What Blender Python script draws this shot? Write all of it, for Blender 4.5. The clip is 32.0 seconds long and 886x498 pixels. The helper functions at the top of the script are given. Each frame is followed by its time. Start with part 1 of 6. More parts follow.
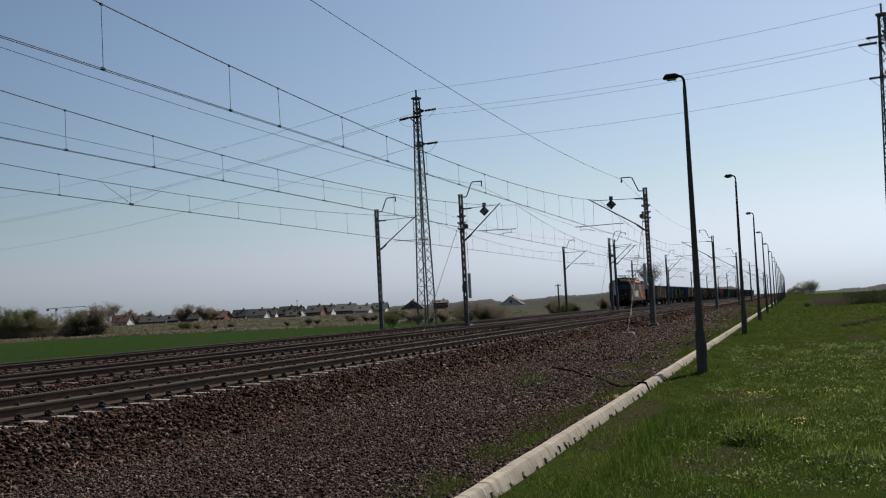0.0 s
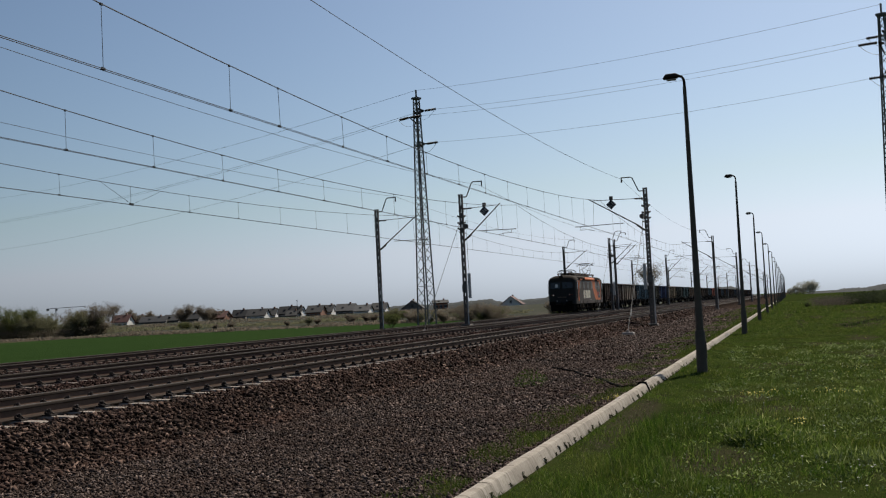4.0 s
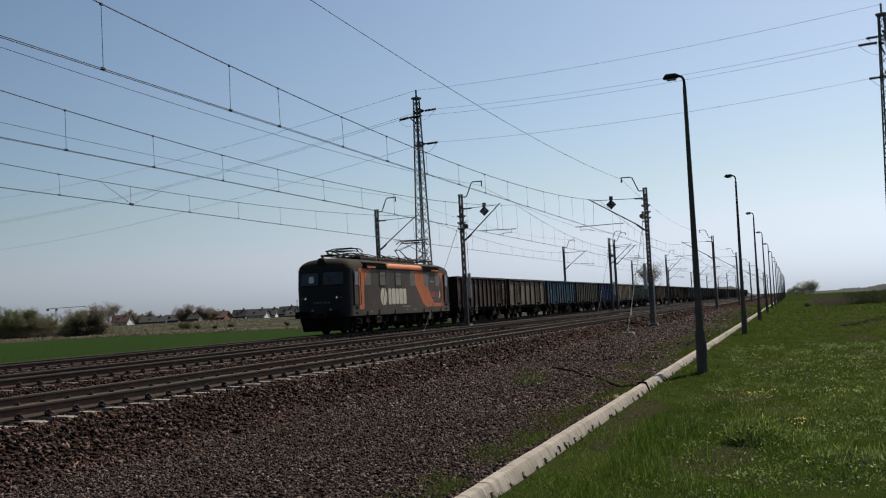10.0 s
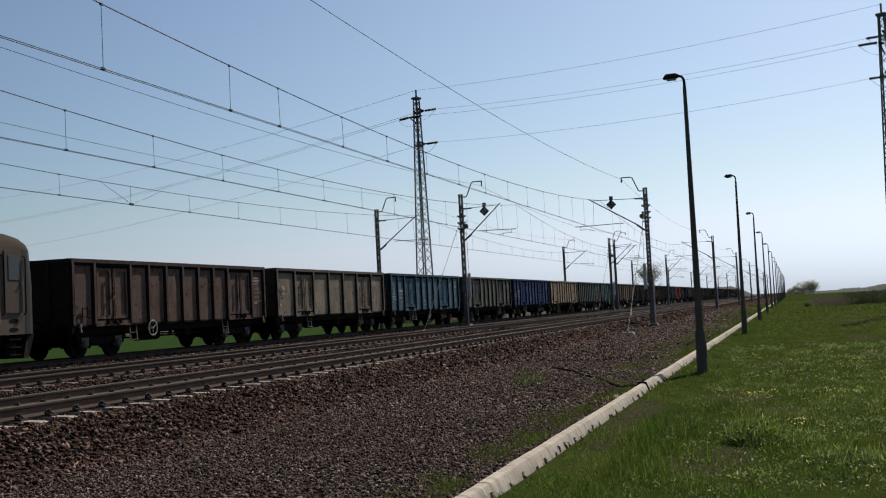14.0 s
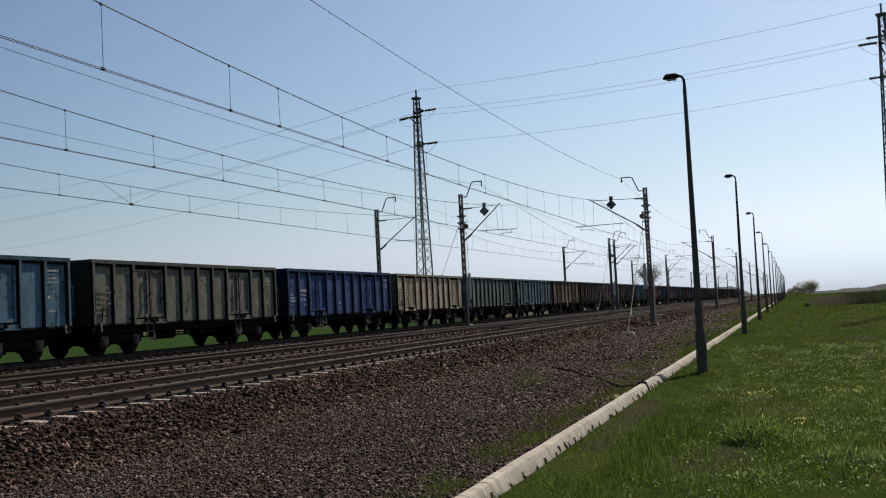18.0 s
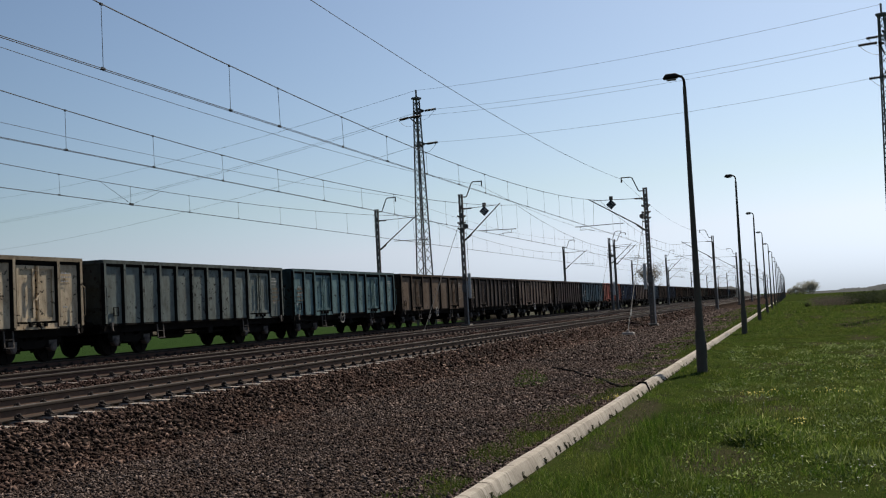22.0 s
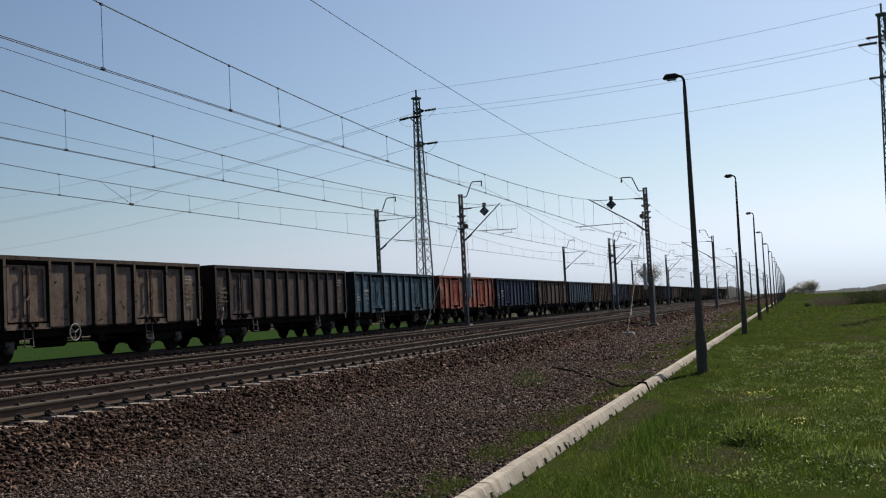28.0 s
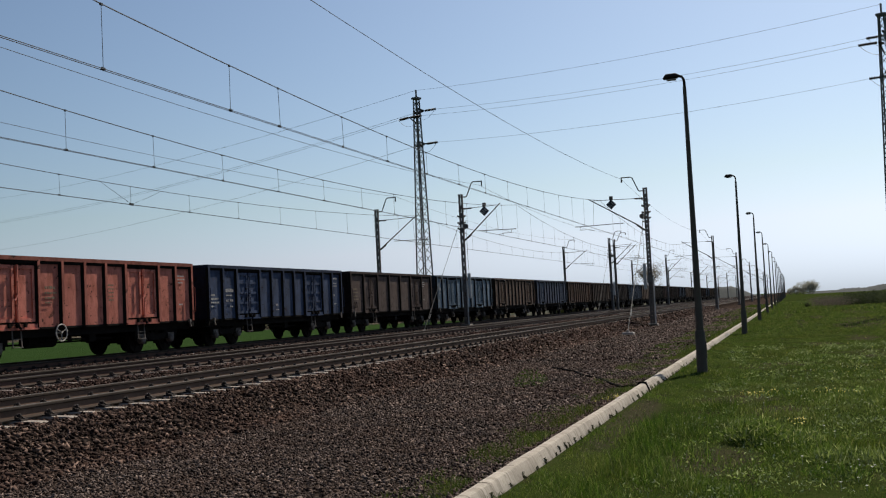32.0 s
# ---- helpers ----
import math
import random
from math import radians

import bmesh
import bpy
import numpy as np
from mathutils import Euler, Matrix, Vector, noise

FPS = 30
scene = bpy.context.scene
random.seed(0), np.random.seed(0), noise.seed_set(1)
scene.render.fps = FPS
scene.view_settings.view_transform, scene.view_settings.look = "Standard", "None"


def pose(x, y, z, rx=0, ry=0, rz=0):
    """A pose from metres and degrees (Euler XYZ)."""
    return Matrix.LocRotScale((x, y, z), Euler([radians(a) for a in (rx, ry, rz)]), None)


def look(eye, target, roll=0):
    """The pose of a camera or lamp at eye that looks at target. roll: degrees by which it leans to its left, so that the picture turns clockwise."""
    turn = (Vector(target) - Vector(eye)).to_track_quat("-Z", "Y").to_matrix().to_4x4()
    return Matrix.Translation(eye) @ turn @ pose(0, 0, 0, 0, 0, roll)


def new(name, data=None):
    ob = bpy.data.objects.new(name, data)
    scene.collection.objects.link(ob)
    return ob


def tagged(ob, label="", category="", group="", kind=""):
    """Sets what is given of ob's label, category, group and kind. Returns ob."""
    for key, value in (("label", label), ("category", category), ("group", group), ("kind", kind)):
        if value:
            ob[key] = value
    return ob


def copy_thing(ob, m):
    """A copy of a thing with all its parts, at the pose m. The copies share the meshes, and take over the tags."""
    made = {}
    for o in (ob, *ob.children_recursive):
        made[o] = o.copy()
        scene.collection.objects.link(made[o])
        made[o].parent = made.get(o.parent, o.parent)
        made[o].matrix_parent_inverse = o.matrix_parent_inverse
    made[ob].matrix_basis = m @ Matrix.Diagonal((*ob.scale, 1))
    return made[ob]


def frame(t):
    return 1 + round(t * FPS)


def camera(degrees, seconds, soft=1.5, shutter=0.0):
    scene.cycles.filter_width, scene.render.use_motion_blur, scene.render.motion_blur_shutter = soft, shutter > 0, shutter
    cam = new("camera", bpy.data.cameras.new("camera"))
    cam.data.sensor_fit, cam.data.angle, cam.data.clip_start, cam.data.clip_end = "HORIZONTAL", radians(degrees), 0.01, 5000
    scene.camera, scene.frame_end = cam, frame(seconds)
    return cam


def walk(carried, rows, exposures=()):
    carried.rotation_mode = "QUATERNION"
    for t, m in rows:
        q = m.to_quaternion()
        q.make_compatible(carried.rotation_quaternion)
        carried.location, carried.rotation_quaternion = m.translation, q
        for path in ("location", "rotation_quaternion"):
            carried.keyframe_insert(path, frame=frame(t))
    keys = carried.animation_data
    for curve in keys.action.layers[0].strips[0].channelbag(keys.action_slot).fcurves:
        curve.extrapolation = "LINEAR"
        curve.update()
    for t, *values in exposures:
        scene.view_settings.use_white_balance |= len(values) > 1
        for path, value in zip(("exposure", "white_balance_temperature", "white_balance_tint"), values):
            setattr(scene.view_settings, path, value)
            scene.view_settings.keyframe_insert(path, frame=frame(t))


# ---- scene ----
cam = camera(44.76, 32.0, soft=1.15)
EYE = Vector((0.0, 0.0, 1.002))
AIM = EYE + Vector((-0.30494, 0.95073, 0.05600)) * 50
walk(cam, [(0.0, look(EYE, AIM, -2.893)), (32.0, look(EYE, AIM, -2.893))],
     [(0.0, -0.18), (9.0, -0.16), (11.0, -0.10), (14.0, 0.0), (32.0, 0.0)])

# ---- light ----
SUN_AZ, SUN_EL = 13.0, 46.0          # degrees from the track's direction to the right, above the horizon
world = bpy.data.worlds.new("world")
scene.world = world
world.use_nodes = True
wn, wl = world.node_tree.nodes, world.node_tree.links
sky = wn.new("ShaderNodeTexSky")
sky.sky_type, sky.sun_disc = "NISHITA", False
sky.sun_elevation, sky.sun_rotation = radians(SUN_EL), radians(SUN_AZ)
sky.air_density, sky.dust_density, sky.ozone_density = 1.0, 1.05, 3.3
# haze: the horizon stays a cool white
split, join = wn.new("ShaderNodeSeparateColor"), wn.new("ShaderNodeCombineColor")
wl.new(sky.outputs[0], split.inputs[0])
for i, (how, k) in enumerate((("MINIMUM", 0.905), ("ADD", 0.008), ("MAXIMUM", 1.14))):
    scaled, limit = wn.new("ShaderNodeMath"), wn.new("ShaderNodeMath")
    scaled.operation, limit.operation = "MULTIPLY", how
    wl.new(split.outputs[1], scaled.inputs[0])
    scaled.inputs[1].default_value = k
    wl.new(split.outputs[i], limit.inputs[0])
    wl.new(scaled.outputs[0], limit.inputs[1])
    wl.new(limit.outputs[0], join.inputs[i])
# the haze brightens towards the sun's side
toward, half, power, floor_, tint = (wn.new("ShaderNodeVectorMath"), wn.new("ShaderNodeMath"), wn.new("ShaderNodeMath"), wn.new("ShaderNodeMath"), wn.new("ShaderNodeVectorMath"))
toward.operation, half.operation, power.operation, floor_.operation, tint.operation = "DOT_PRODUCT", "MULTIPLY_ADD", "POWER", "MULTIPLY_ADD", "SCALE"
wl.new(wn.new("ShaderNodeTexCoord").outputs["Generated"], toward.inputs[0])
toward.inputs[1].default_value = (math.sin(radians(SUN_AZ)), math.cos(radians(SUN_AZ)), 0)
wl.new(toward.outputs["Value"], half.inputs[0])
half.inputs[1].default_value, half.inputs[2].default_value, power.inputs[1].default_value = 0.5, 0.5, 2.4
wl.new(half.outputs[0], power.inputs[0])
wl.new(power.outputs[0], floor_.inputs[0])
floor_.inputs[1].default_value, floor_.inputs[2].default_value = 0.50, 0.495
wl.new(join.outputs[0], tint.inputs[0])
wl.new(floor_.outputs[0], tint.inputs["Scale"])
wl.new(tint.outputs[0], wn["Background"].inputs[0])
wn["Background"].inputs[1].default_value = 0.104
sun = new("sun", bpy.data.lights.new("sun", "SUN"))
sun.data.energy, sun.data.angle, sun.data.color = 5.0, radians(0.5), (1.0, 0.91, 0.78)
sun_way = Vector((math.sin(radians(SUN_AZ)) * math.cos(radians(SUN_EL)), math.cos(radians(SUN_AZ)) * math.cos(radians(SUN_EL)), math.sin(radians(SUN_EL))))
sun.matrix_world = look(sun_way * 100, (0, 0, 0))
# ---- mesh and material helpers ----
class Shape:
    """Vertices and faces of one mesh."""

    def __init__(self):
        self.v, self.f = [], []

    def add(self, verts, faces):
        n = len(self.v)
        self.v += [tuple(p) for p in verts]
        self.f += [tuple(n + i for i in f) for f in faces]
        return self

    def box(self, x0, x1, y0, y1, z0, z1, m=None):
        vs = [Vector((x, y, z)) for z in (z0, z1) for y in (y0, y1) for x in (x0, x1)]
        if m is not None:
            vs = [m @ p for p in vs]
        return self.add(vs, [(0, 2, 3, 1), (4, 5, 7, 6), (0, 1, 5, 4), (2, 6, 7, 3), (0, 4, 6, 2), (1, 3, 7, 5)])

    def chamfer(self, x0, x1, y0, y1, z0, z1, c):
        """A box with its upper edges cut back by c."""
        self.add([(x0, y0, z0), (x1, y0, z0), (x1, y1, z0), (x0, y1, z0),
                  (x0, y0, z1 - c), (x1, y0, z1 - c), (x1, y1, z1 - c), (x0, y1, z1 - c),
                  (x0 + c, y0 + c, z1), (x1 - c, y0 + c, z1), (x1 - c, y1 - c, z1), (x0 + c, y1 - c, z1)],
                 [(3, 2, 1, 0), (0, 1, 5, 4), (1, 2, 6, 5), (2, 3, 7, 6), (3, 0, 4, 7),
                  (4, 5, 9, 8), (5, 6, 10, 9), (6, 7, 11, 10), (7, 4, 8, 11), (8, 9, 10, 11)])
        return self

    def tube(self, points, r, n=8, caps=True):
        """A round bar along points; r may be one radius or one for each point."""
        pts = [Vector(p) for p in points]
        rs = r if isinstance(r, (list, tuple)) else [r] * len(pts)
        base, side = len(self.v), None
        for i, p in enumerate(pts):
            d = (pts[min(i + 1, len(pts) - 1)] - pts[max(i - 1, 0)]).normalized()
            if side is None:
                side = d.orthogonal().normalized()
            side = (side - d * side.dot(d)).normalized()
            up = d.cross(side)
            self.v += [tuple(p + (side * math.cos(a) + up * math.sin(a)) * rs[i]) for a in [2 * math.pi * k / n for k in range(n)]]
        for i in range(len(pts) - 1):
            for k in range(n):
                a, b = base + i * n + k, base + i * n + (k + 1) % n
                self.f.append((a, b, b + n, a + n))
        if caps:
            self.f.append(tuple(base + k for k in reversed(range(n))))
            self.f.append(tuple(base + (len(pts) - 1) * n + k for k in range(n)))
        return self

    def bar(self, p, q, w, h, up=(0, 0, 1)):
        """A square bar from p to q, w wide and h high."""
        p, q = Vector(p), Vector(q)
        d = (q - p).normalized()
        u = Vector(up)
        if abs(d.dot(u)) > 0.99:
            u = Vector((0, 1, 0))
        s = d.cross(u).normalized()
        u = s.cross(d)
        vs = [a + s * i * w / 2 + u * j * h / 2 for a in (p, q) for i, j in ((-1, -1), (1, -1), (1, 1), (-1, 1))]
        return self.add(vs, [(0, 1, 2, 3), (7, 6, 5, 4), (0, 4, 5, 1), (1, 5, 6, 2), (2, 6, 7, 3), (3, 7, 4, 0)])

    def sweep(self, profile, stations, closed=True):
        """profile: (x, z) points, drawn at each y of stations."""
        n, base = len(profile), len(self.v)
        for y in stations:
            self.v += [(x, y, z) for x, z in profile]
        for i in range(len(stations) - 1):
            for k in range(n if closed else n - 1):
                a, b = base + i * n + k, base + i * n + (k + 1) % n
                self.f.append((a, b, b + n, a + n))
        if closed:
            self.f.append(tuple(base + k for k in reversed(range(n))))
            self.f.append(tuple(base + (len(stations) - 1) * n + k for k in range(n)))
        return self

    def disc(self, c, axis, r, w, n=20):
        c, a = Vector(c), Vector(axis)
        return self.tube([c - a * w / 2, c + a * w / 2], r, n)

    def mesh(self, name, material, smooth=False):
        me = bpy.data.meshes.new(name)
        me.from_pydata(self.v, [], self.f)
        me.materials.append(material)
        b = bmesh.new()
        b.from_mesh(me)
        bmesh.ops.recalc_face_normals(b, faces=b.faces)
        b.to_mesh(me)
        b.free()
        if smooth:
            me.shade_smooth()
            me.set_sharp_from_angle(angle=radians(smooth))
        return me


def part(name, shape, material, parent=None, label="", smooth=False, at=None):
    """Links a shape, or a mesh made before, as one object under a thing or a part."""
    me = shape.mesh(name, material, smooth) if isinstance(shape, Shape) else shape
    ob = new(name, me)
    if parent is not None:
        ob.parent = parent
    if at is not None:
        ob.matrix_basis = at
    return tagged(ob, label, kind="stuff") if name in ("lettering", "number_plate") else tagged(ob, label)


def thing(name, at, label, category, group="", kind=""):
    ob = new(name)
    ob.empty_display_size = 0.2
    ob.matrix_basis = at
    return tagged(ob, label, category, group, kind)


class Nodes:
    """A short way to write node materials."""

    def __init__(self, name):
        self.m = bpy.data.materials.new(name)
        self.m.use_nodes = True
        self.t = self.m.node_tree
        self.b = self.t.nodes["Principled BSDF"]

    def node(self, kind, **values):
        n = self.t.nodes.new(kind)
        for k, v in values.items():
            setattr(n, k, v)
        return n

    def put(self, socket, v):
        if hasattr(v, "links"):
            self.t.links.new(v, socket)
        else:
            socket.default_value = v

    def where(self, world_space=False):
        return self.node("ShaderNodeNewGeometry").outputs["Position"] if world_space else self.node("ShaderNodeTexCoord").outputs["Object"]

    def noise(self, scale, detail=4, rough=0.6, vec=None, stretch=None, out="Fac"):
        n = self.node("ShaderNodeTexNoise")
        n.inputs["Scale"].default_value, n.inputs["Detail"].default_value, n.inputs["Roughness"].default_value = scale, detail, rough
        v = vec if vec is not None else self.where()
        if stretch:
            s = self.node("ShaderNodeMapping")
            s.inputs["Scale"].default_value = stretch
            self.put(s.inputs[0], v)
            v = s.outputs[0]
        self.put(n.inputs["Vector"], v)
        return n.outputs[out]

    def cells(self, scale, out="Distance", vec=None, feature="F1"):
        n = self.node("ShaderNodeTexVoronoi", feature=feature)
        n.inputs["Scale"].default_value = scale
        self.put(n.inputs["Vector"], vec if vec is not None else self.where())
        return n.outputs[out]

    def ramp(self, fac, *stops):
        n = self.node("ShaderNodeValToRGB")
        e = n.color_ramp.elements
        while len(e) < len(stops):
            e.new(0.5)
        for i, (p, c) in enumerate(stops):
            e[i].position = p
            e[i].color = (c, c, c, 1) if isinstance(c, (int, float)) else (*c, 1)
        self.put(n.inputs[0], fac)
        return n.outputs[0]

    def mix(self, fac, a, b, how="MIX"):
        n = self.node("ShaderNodeMix", data_type="RGBA", blend_type=how)
        self.put(n.inputs[0], fac)
        for s, v in ((n.inputs[6], a), (n.inputs[7], b)):
            self.put(s, (*v, 1) if isinstance(v, tuple) and len(v) == 3 else v)
        return n.outputs[2]

    def math(self, how, a, b=0.5):
        n = self.node("ShaderNodeMath", operation=how)
        self.put(n.inputs[0], a)
        self.put(n.inputs[1], b)
        return n.outputs[0]

    def done(self, colour=None, rough=0.6, metal=0.0, bump=None, depth=0.01, spec=0.5):
        if colour is not None:
            self.put(self.b.inputs["Base Color"], (*colour, 1) if isinstance(colour, tuple) and len(colour) == 3 else colour)
        self.put(self.b.inputs["Roughness"], rough)
        self.put(self.b.inputs["Metallic"], metal)
        self.b.inputs["Specular IOR Level"].default_value = spec
        if bump is not None:
            n = self.node("ShaderNodeBump")
            n.inputs["Strength"].default_value = 1.0
            n.inputs["Distance"].default_value = depth
            self.put(n.inputs["Height"], bump)
            self.t.links.new(n.outputs[0], self.b.inputs["Normal"])
        return self.m


def worn(name, a, b, rough=0.6, metal=0.0, scale=3.0, fine=60.0, spec=0.5, depth=0.002, stretch=None):
    """Two tones mixed in patches, with fine grain."""
    k = Nodes(name)
    big = k.ramp(k.noise(scale, 6, 0.65, stretch=stretch), (0.32, 0.0), (0.7, 1.0))
    grain = k.noise(fine, 3, 0.6)
    c = k.mix(big, a, b)
    c = k.mix(0.35, c, k.ramp(grain, (0.3, 0.25), (0.7, 0.75)), "OVERLAY")
    return k.done(c, rough, metal, grain, depth, spec)


shared = {}


def once(key, make, material, smooth=False):
    """A mesh that alike parts share."""
    if key not in shared:
        shared[key] = make().mesh(key[0] if isinstance(key, tuple) else key, material, smooth)
    return shared[key]


# ---- materials ----
# bare soil in the meadow: centre, half width across and along the track
BARE = ((-1.0, 11.9, .6, 1.2), (-2.35, 16.0, .3, 4.0), (-.3, 16.8, .5, .9), (1.1, 10.6, .5, .8), (-1.0, 18.7, .8, .8), (-.5, 27.4, 1.0, 1.2), (2.2, 31.0, 1.0, 2.4),
        (1.6, 21.5, .5, .9), (.9, 37.0, .8, 1.8), (-.35, 86.0, .45, 15.0), (.45, 63.0, .4, 9.0), (2.3, 55.0, .7, 5.0), (3.6, 62.0, 1.4, 12.0), (2.3, 40.5, .6, 4.0), (4.6, 88.0, 1.4, 12.0), (1.5, 75.0, .6, 8.0))


def gravel_material():
    """The whole ground: fields, grass, gravel and ballast bed, told apart by the distance from the tracks."""
    k = Nodes("ground_soil")
    p = k.where(True)
    sep = k.node("ShaderNodeSeparateXYZ")
    k.put(sep.inputs[0], p)
    wob = k.math("MULTIPLY", k.math("SUBTRACT", k.noise(0.6, 5, 0.7, p), 0.5), 2.2)
    x = k.math("ADD", sep.outputs[0], wob)
    # grass on both sides
    g1 = k.noise(0.35, 6, 0.65, p)
    g2 = k.noise(9.0, 4, 0.7, p)
    turf = k.mix(k.ramp(g1, (0.35, 0.0), (0.68, 1.0)), (0.022, 0.038, 0.008), (0.040, 0.054, 0.014))
    turf = k.mix(k.ramp(g2, (0.48, 0.0), (0.78, 0.6)), turf, (0.062, 0.056, 0.026))
    turf = k.mix(k.ramp(k.noise(0.8, 5, 0.7, p), (0.58, 0.0), (0.70, 0.75)), turf, (0.050, 0.040, 0.025))
    for cx, cy, rx, ry in BARE:
        off = k.node("ShaderNodeVectorMath", operation="SUBTRACT")
        k.put(off.inputs[0], p)
        off.inputs[1].default_value = (cx, cy, -.74)
        part_of = k.node("ShaderNodeVectorMath", operation="DIVIDE")
        k.put(part_of.inputs[0], off.outputs[0])
        part_of.inputs[1].default_value = (rx, ry, 1.0)
        far_off = k.node("ShaderNodeVectorMath", operation="LENGTH")
        k.put(far_off.inputs[0], part_of.outputs[0])
        edge = k.math("ADD", far_off.outputs["Value"], k.math("MULTIPLY", k.noise(3.0, 5, 0.7, p), 0.9))
        turf = k.mix(k.ramp(k.math("DIVIDE", edge, 2.0), (0.50, 0.7), (0.80, 0.0)), turf, k.mix(k.noise(40.0, 4, 0.7, p), (0.034, 0.030, 0.018), (0.085, 0.073, 0.050)))
    crop = k.mix(k.noise(0.02, 4, 0.6, p), (0.024, 0.048, 0.014), (0.034, 0.063, 0.020))
    scrub = k.mix(k.noise(0.05, 5, 0.7, p), (0.060, 0.063, 0.036), (0.095, 0.085, 0.056))
    dist = k.node("ShaderNodeMath", operation="ADD")
    k.put(dist.inputs[0], k.math("MULTIPLY", sep.outputs[0], -1.0))
    k.put(dist.inputs[1], k.math("MULTIPLY", wob, 3.0))
    # far field turns to rough grass
    far = k.ramp(k.math("DIVIDE", dist.outputs[0], 1000.0), (0.148, 0.0), (0.152, 1.0))
    left = k.mix(far, crop, scrub)
    # gravel between the kerb and the ballast
    stone = k.cells(26.0, "Color", p)
    tone = k.node("ShaderNodeSeparateColor")
    k.put(tone.inputs[0], stone)
    gr = k.ramp(tone.outputs[0], (0.0, (0.020, 0.015, 0.012)), (0.55, (0.046, 0.034, 0.028)), (1.0, (0.10, 0.076, 0.062)))
    gr = k.mix(k.ramp(k.noise(0.5, 5, 0.7, p), (0.35, 0.0), (0.7, 0.6)), gr, (0.050, 0.035, 0.028))
    rocks = k.ramp(tone.outputs[1], (0.0, (0.010, 0.008, 0.007)), (0.6, (0.024, 0.018, 0.015)), (1.0, (0.05, 0.038, 0.032)))
    c = k.mix(k.ramp(k.math("DIVIDE", k.math("ADD", x, 30.0), 60.0), (0.440, 0.0), (0.456, 1.0)), gr, turf)
    c = k.mix(k.ramp(k.math("DIVIDE", k.math("ADD", x, 30.0), 60.0), (0.355, 0.0), (0.368, 1.0)), rocks, c)
    c = k.mix(k.ramp(k.math("DIVIDE", k.math("ADD", x, 60.0), 60.0), (0.545, 0.0), (0.552, 1.0)), left, c)
    h = k.mix(k.ramp(k.math("DIVIDE", k.math("ADD", x, 30.0), 60.0), (0.4515, 0.0), (0.4535, 1.0)), k.cells(26.0, "Distance", p), k.noise(30, 3, 0.7, p))
    return k.done(c, 0.95, 0.0, h, 0.03, 0.0)


GROUND = gravel_material()
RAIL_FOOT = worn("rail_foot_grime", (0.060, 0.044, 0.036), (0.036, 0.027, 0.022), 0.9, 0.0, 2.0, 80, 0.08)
RAIL_HEAD = worn("rail_head_rust", (0.068, 0.053, 0.043), (0.048, 0.038, 0.031), 0.9, 0.0, 2.0, 80, 0.08)
RAIL_OLD = worn("dark_rail_web_rust", (0.125, 0.076, 0.058), (0.080, 0.049, 0.038), 0.9, 0.0, 2.0, 80, 0.08)
RAIL = worn("rail_web_rust", (0.17, 0.112, 0.080), (0.11, 0.072, 0.053), 0.9, 0.0, 2.0, 80, 0.08)
RAIL_TOP = worn("polished_rail_head", (0.11, 0.098, 0.086), (0.075, 0.067, 0.060), 0.7, 0.2, 1.0, 80)
SLEEPER = worn("sleeper_concrete", (0.33, 0.285, 0.24), (0.22, 0.185, 0.155), 0.9, 0.0, 4, 60)
SLEEPER_OLD = worn("stained_sleeper_concrete", (0.19, 0.148, 0.125), (0.11, 0.085, 0.072), 0.9, 0.0, 4, 60)
CLIP = worn("clip_iron", (0.040, 0.028, 0.023), (0.024, 0.017, 0.014), 0.9, 0.0, 9, 80)
STEEL_DARK = worn("mast_steel", (0.040, 0.033, 0.028), (0.024, 0.020, 0.017), 0.85, 0.0, 2, 60, 0.15)
MAST_STEEL = worn("aged_mast_paint", (0.15, 0.138, 0.128), (0.095, 0.086, 0.080), 0.8, 0.0, 2, 60, 0.2)
STEEL_GREY = worn("galvanised_steel", (0.17, 0.17, 0.165), (0.11, 0.11, 0.105), 0.8, 0.15, 2, 60)


def kerb_material():
    """Pale concrete with dark runs across it and moss in pits."""
    k = Nodes("kerb_concrete")
    p = k.where(True)
    c = k.mix(k.ramp(k.noise(1.6, 6, 0.7, p), (0.35, 0), (0.7, 1)), (0.50, 0.445, 0.375), (0.34, 0.30, 0.25))
    runs = k.ramp(k.noise(1.0, 5, 0.7, p, stretch=(0.7, 9.0, 0.7)), (0.50, 0), (0.64, 0.55))
    c = k.mix(runs, c, (0.17, 0.145, 0.115))
    cracks = k.ramp(k.noise(1.0, 3, 0.6, p, stretch=(0.4, 16.0, 0.4)), (0.62, 0), (0.68, 0.6))
    c = k.mix(cracks, c, (0.10, 0.085, 0.065))
    pits = k.ramp(k.noise(7.0, 6, 0.78, p), (0.60, 0), (0.67, 0.7))
    c = k.mix(pits, c, (0.075, 0.070, 0.048))
    c = k.mix(k.ramp(k.noise(60.0, 4, 0.7, p), (0.45, 0), (0.75, 0.35)), c, (0.20, 0.175, 0.145))
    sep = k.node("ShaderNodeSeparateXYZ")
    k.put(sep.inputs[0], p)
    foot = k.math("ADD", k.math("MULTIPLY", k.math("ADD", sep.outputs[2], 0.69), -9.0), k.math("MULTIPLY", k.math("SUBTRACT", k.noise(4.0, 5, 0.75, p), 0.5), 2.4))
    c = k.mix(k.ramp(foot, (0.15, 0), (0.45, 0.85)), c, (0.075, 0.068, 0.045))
    return k.done(c, 0.95, 0.0, k.noise(25, 5, 0.7, p), 0.012, 0.2)


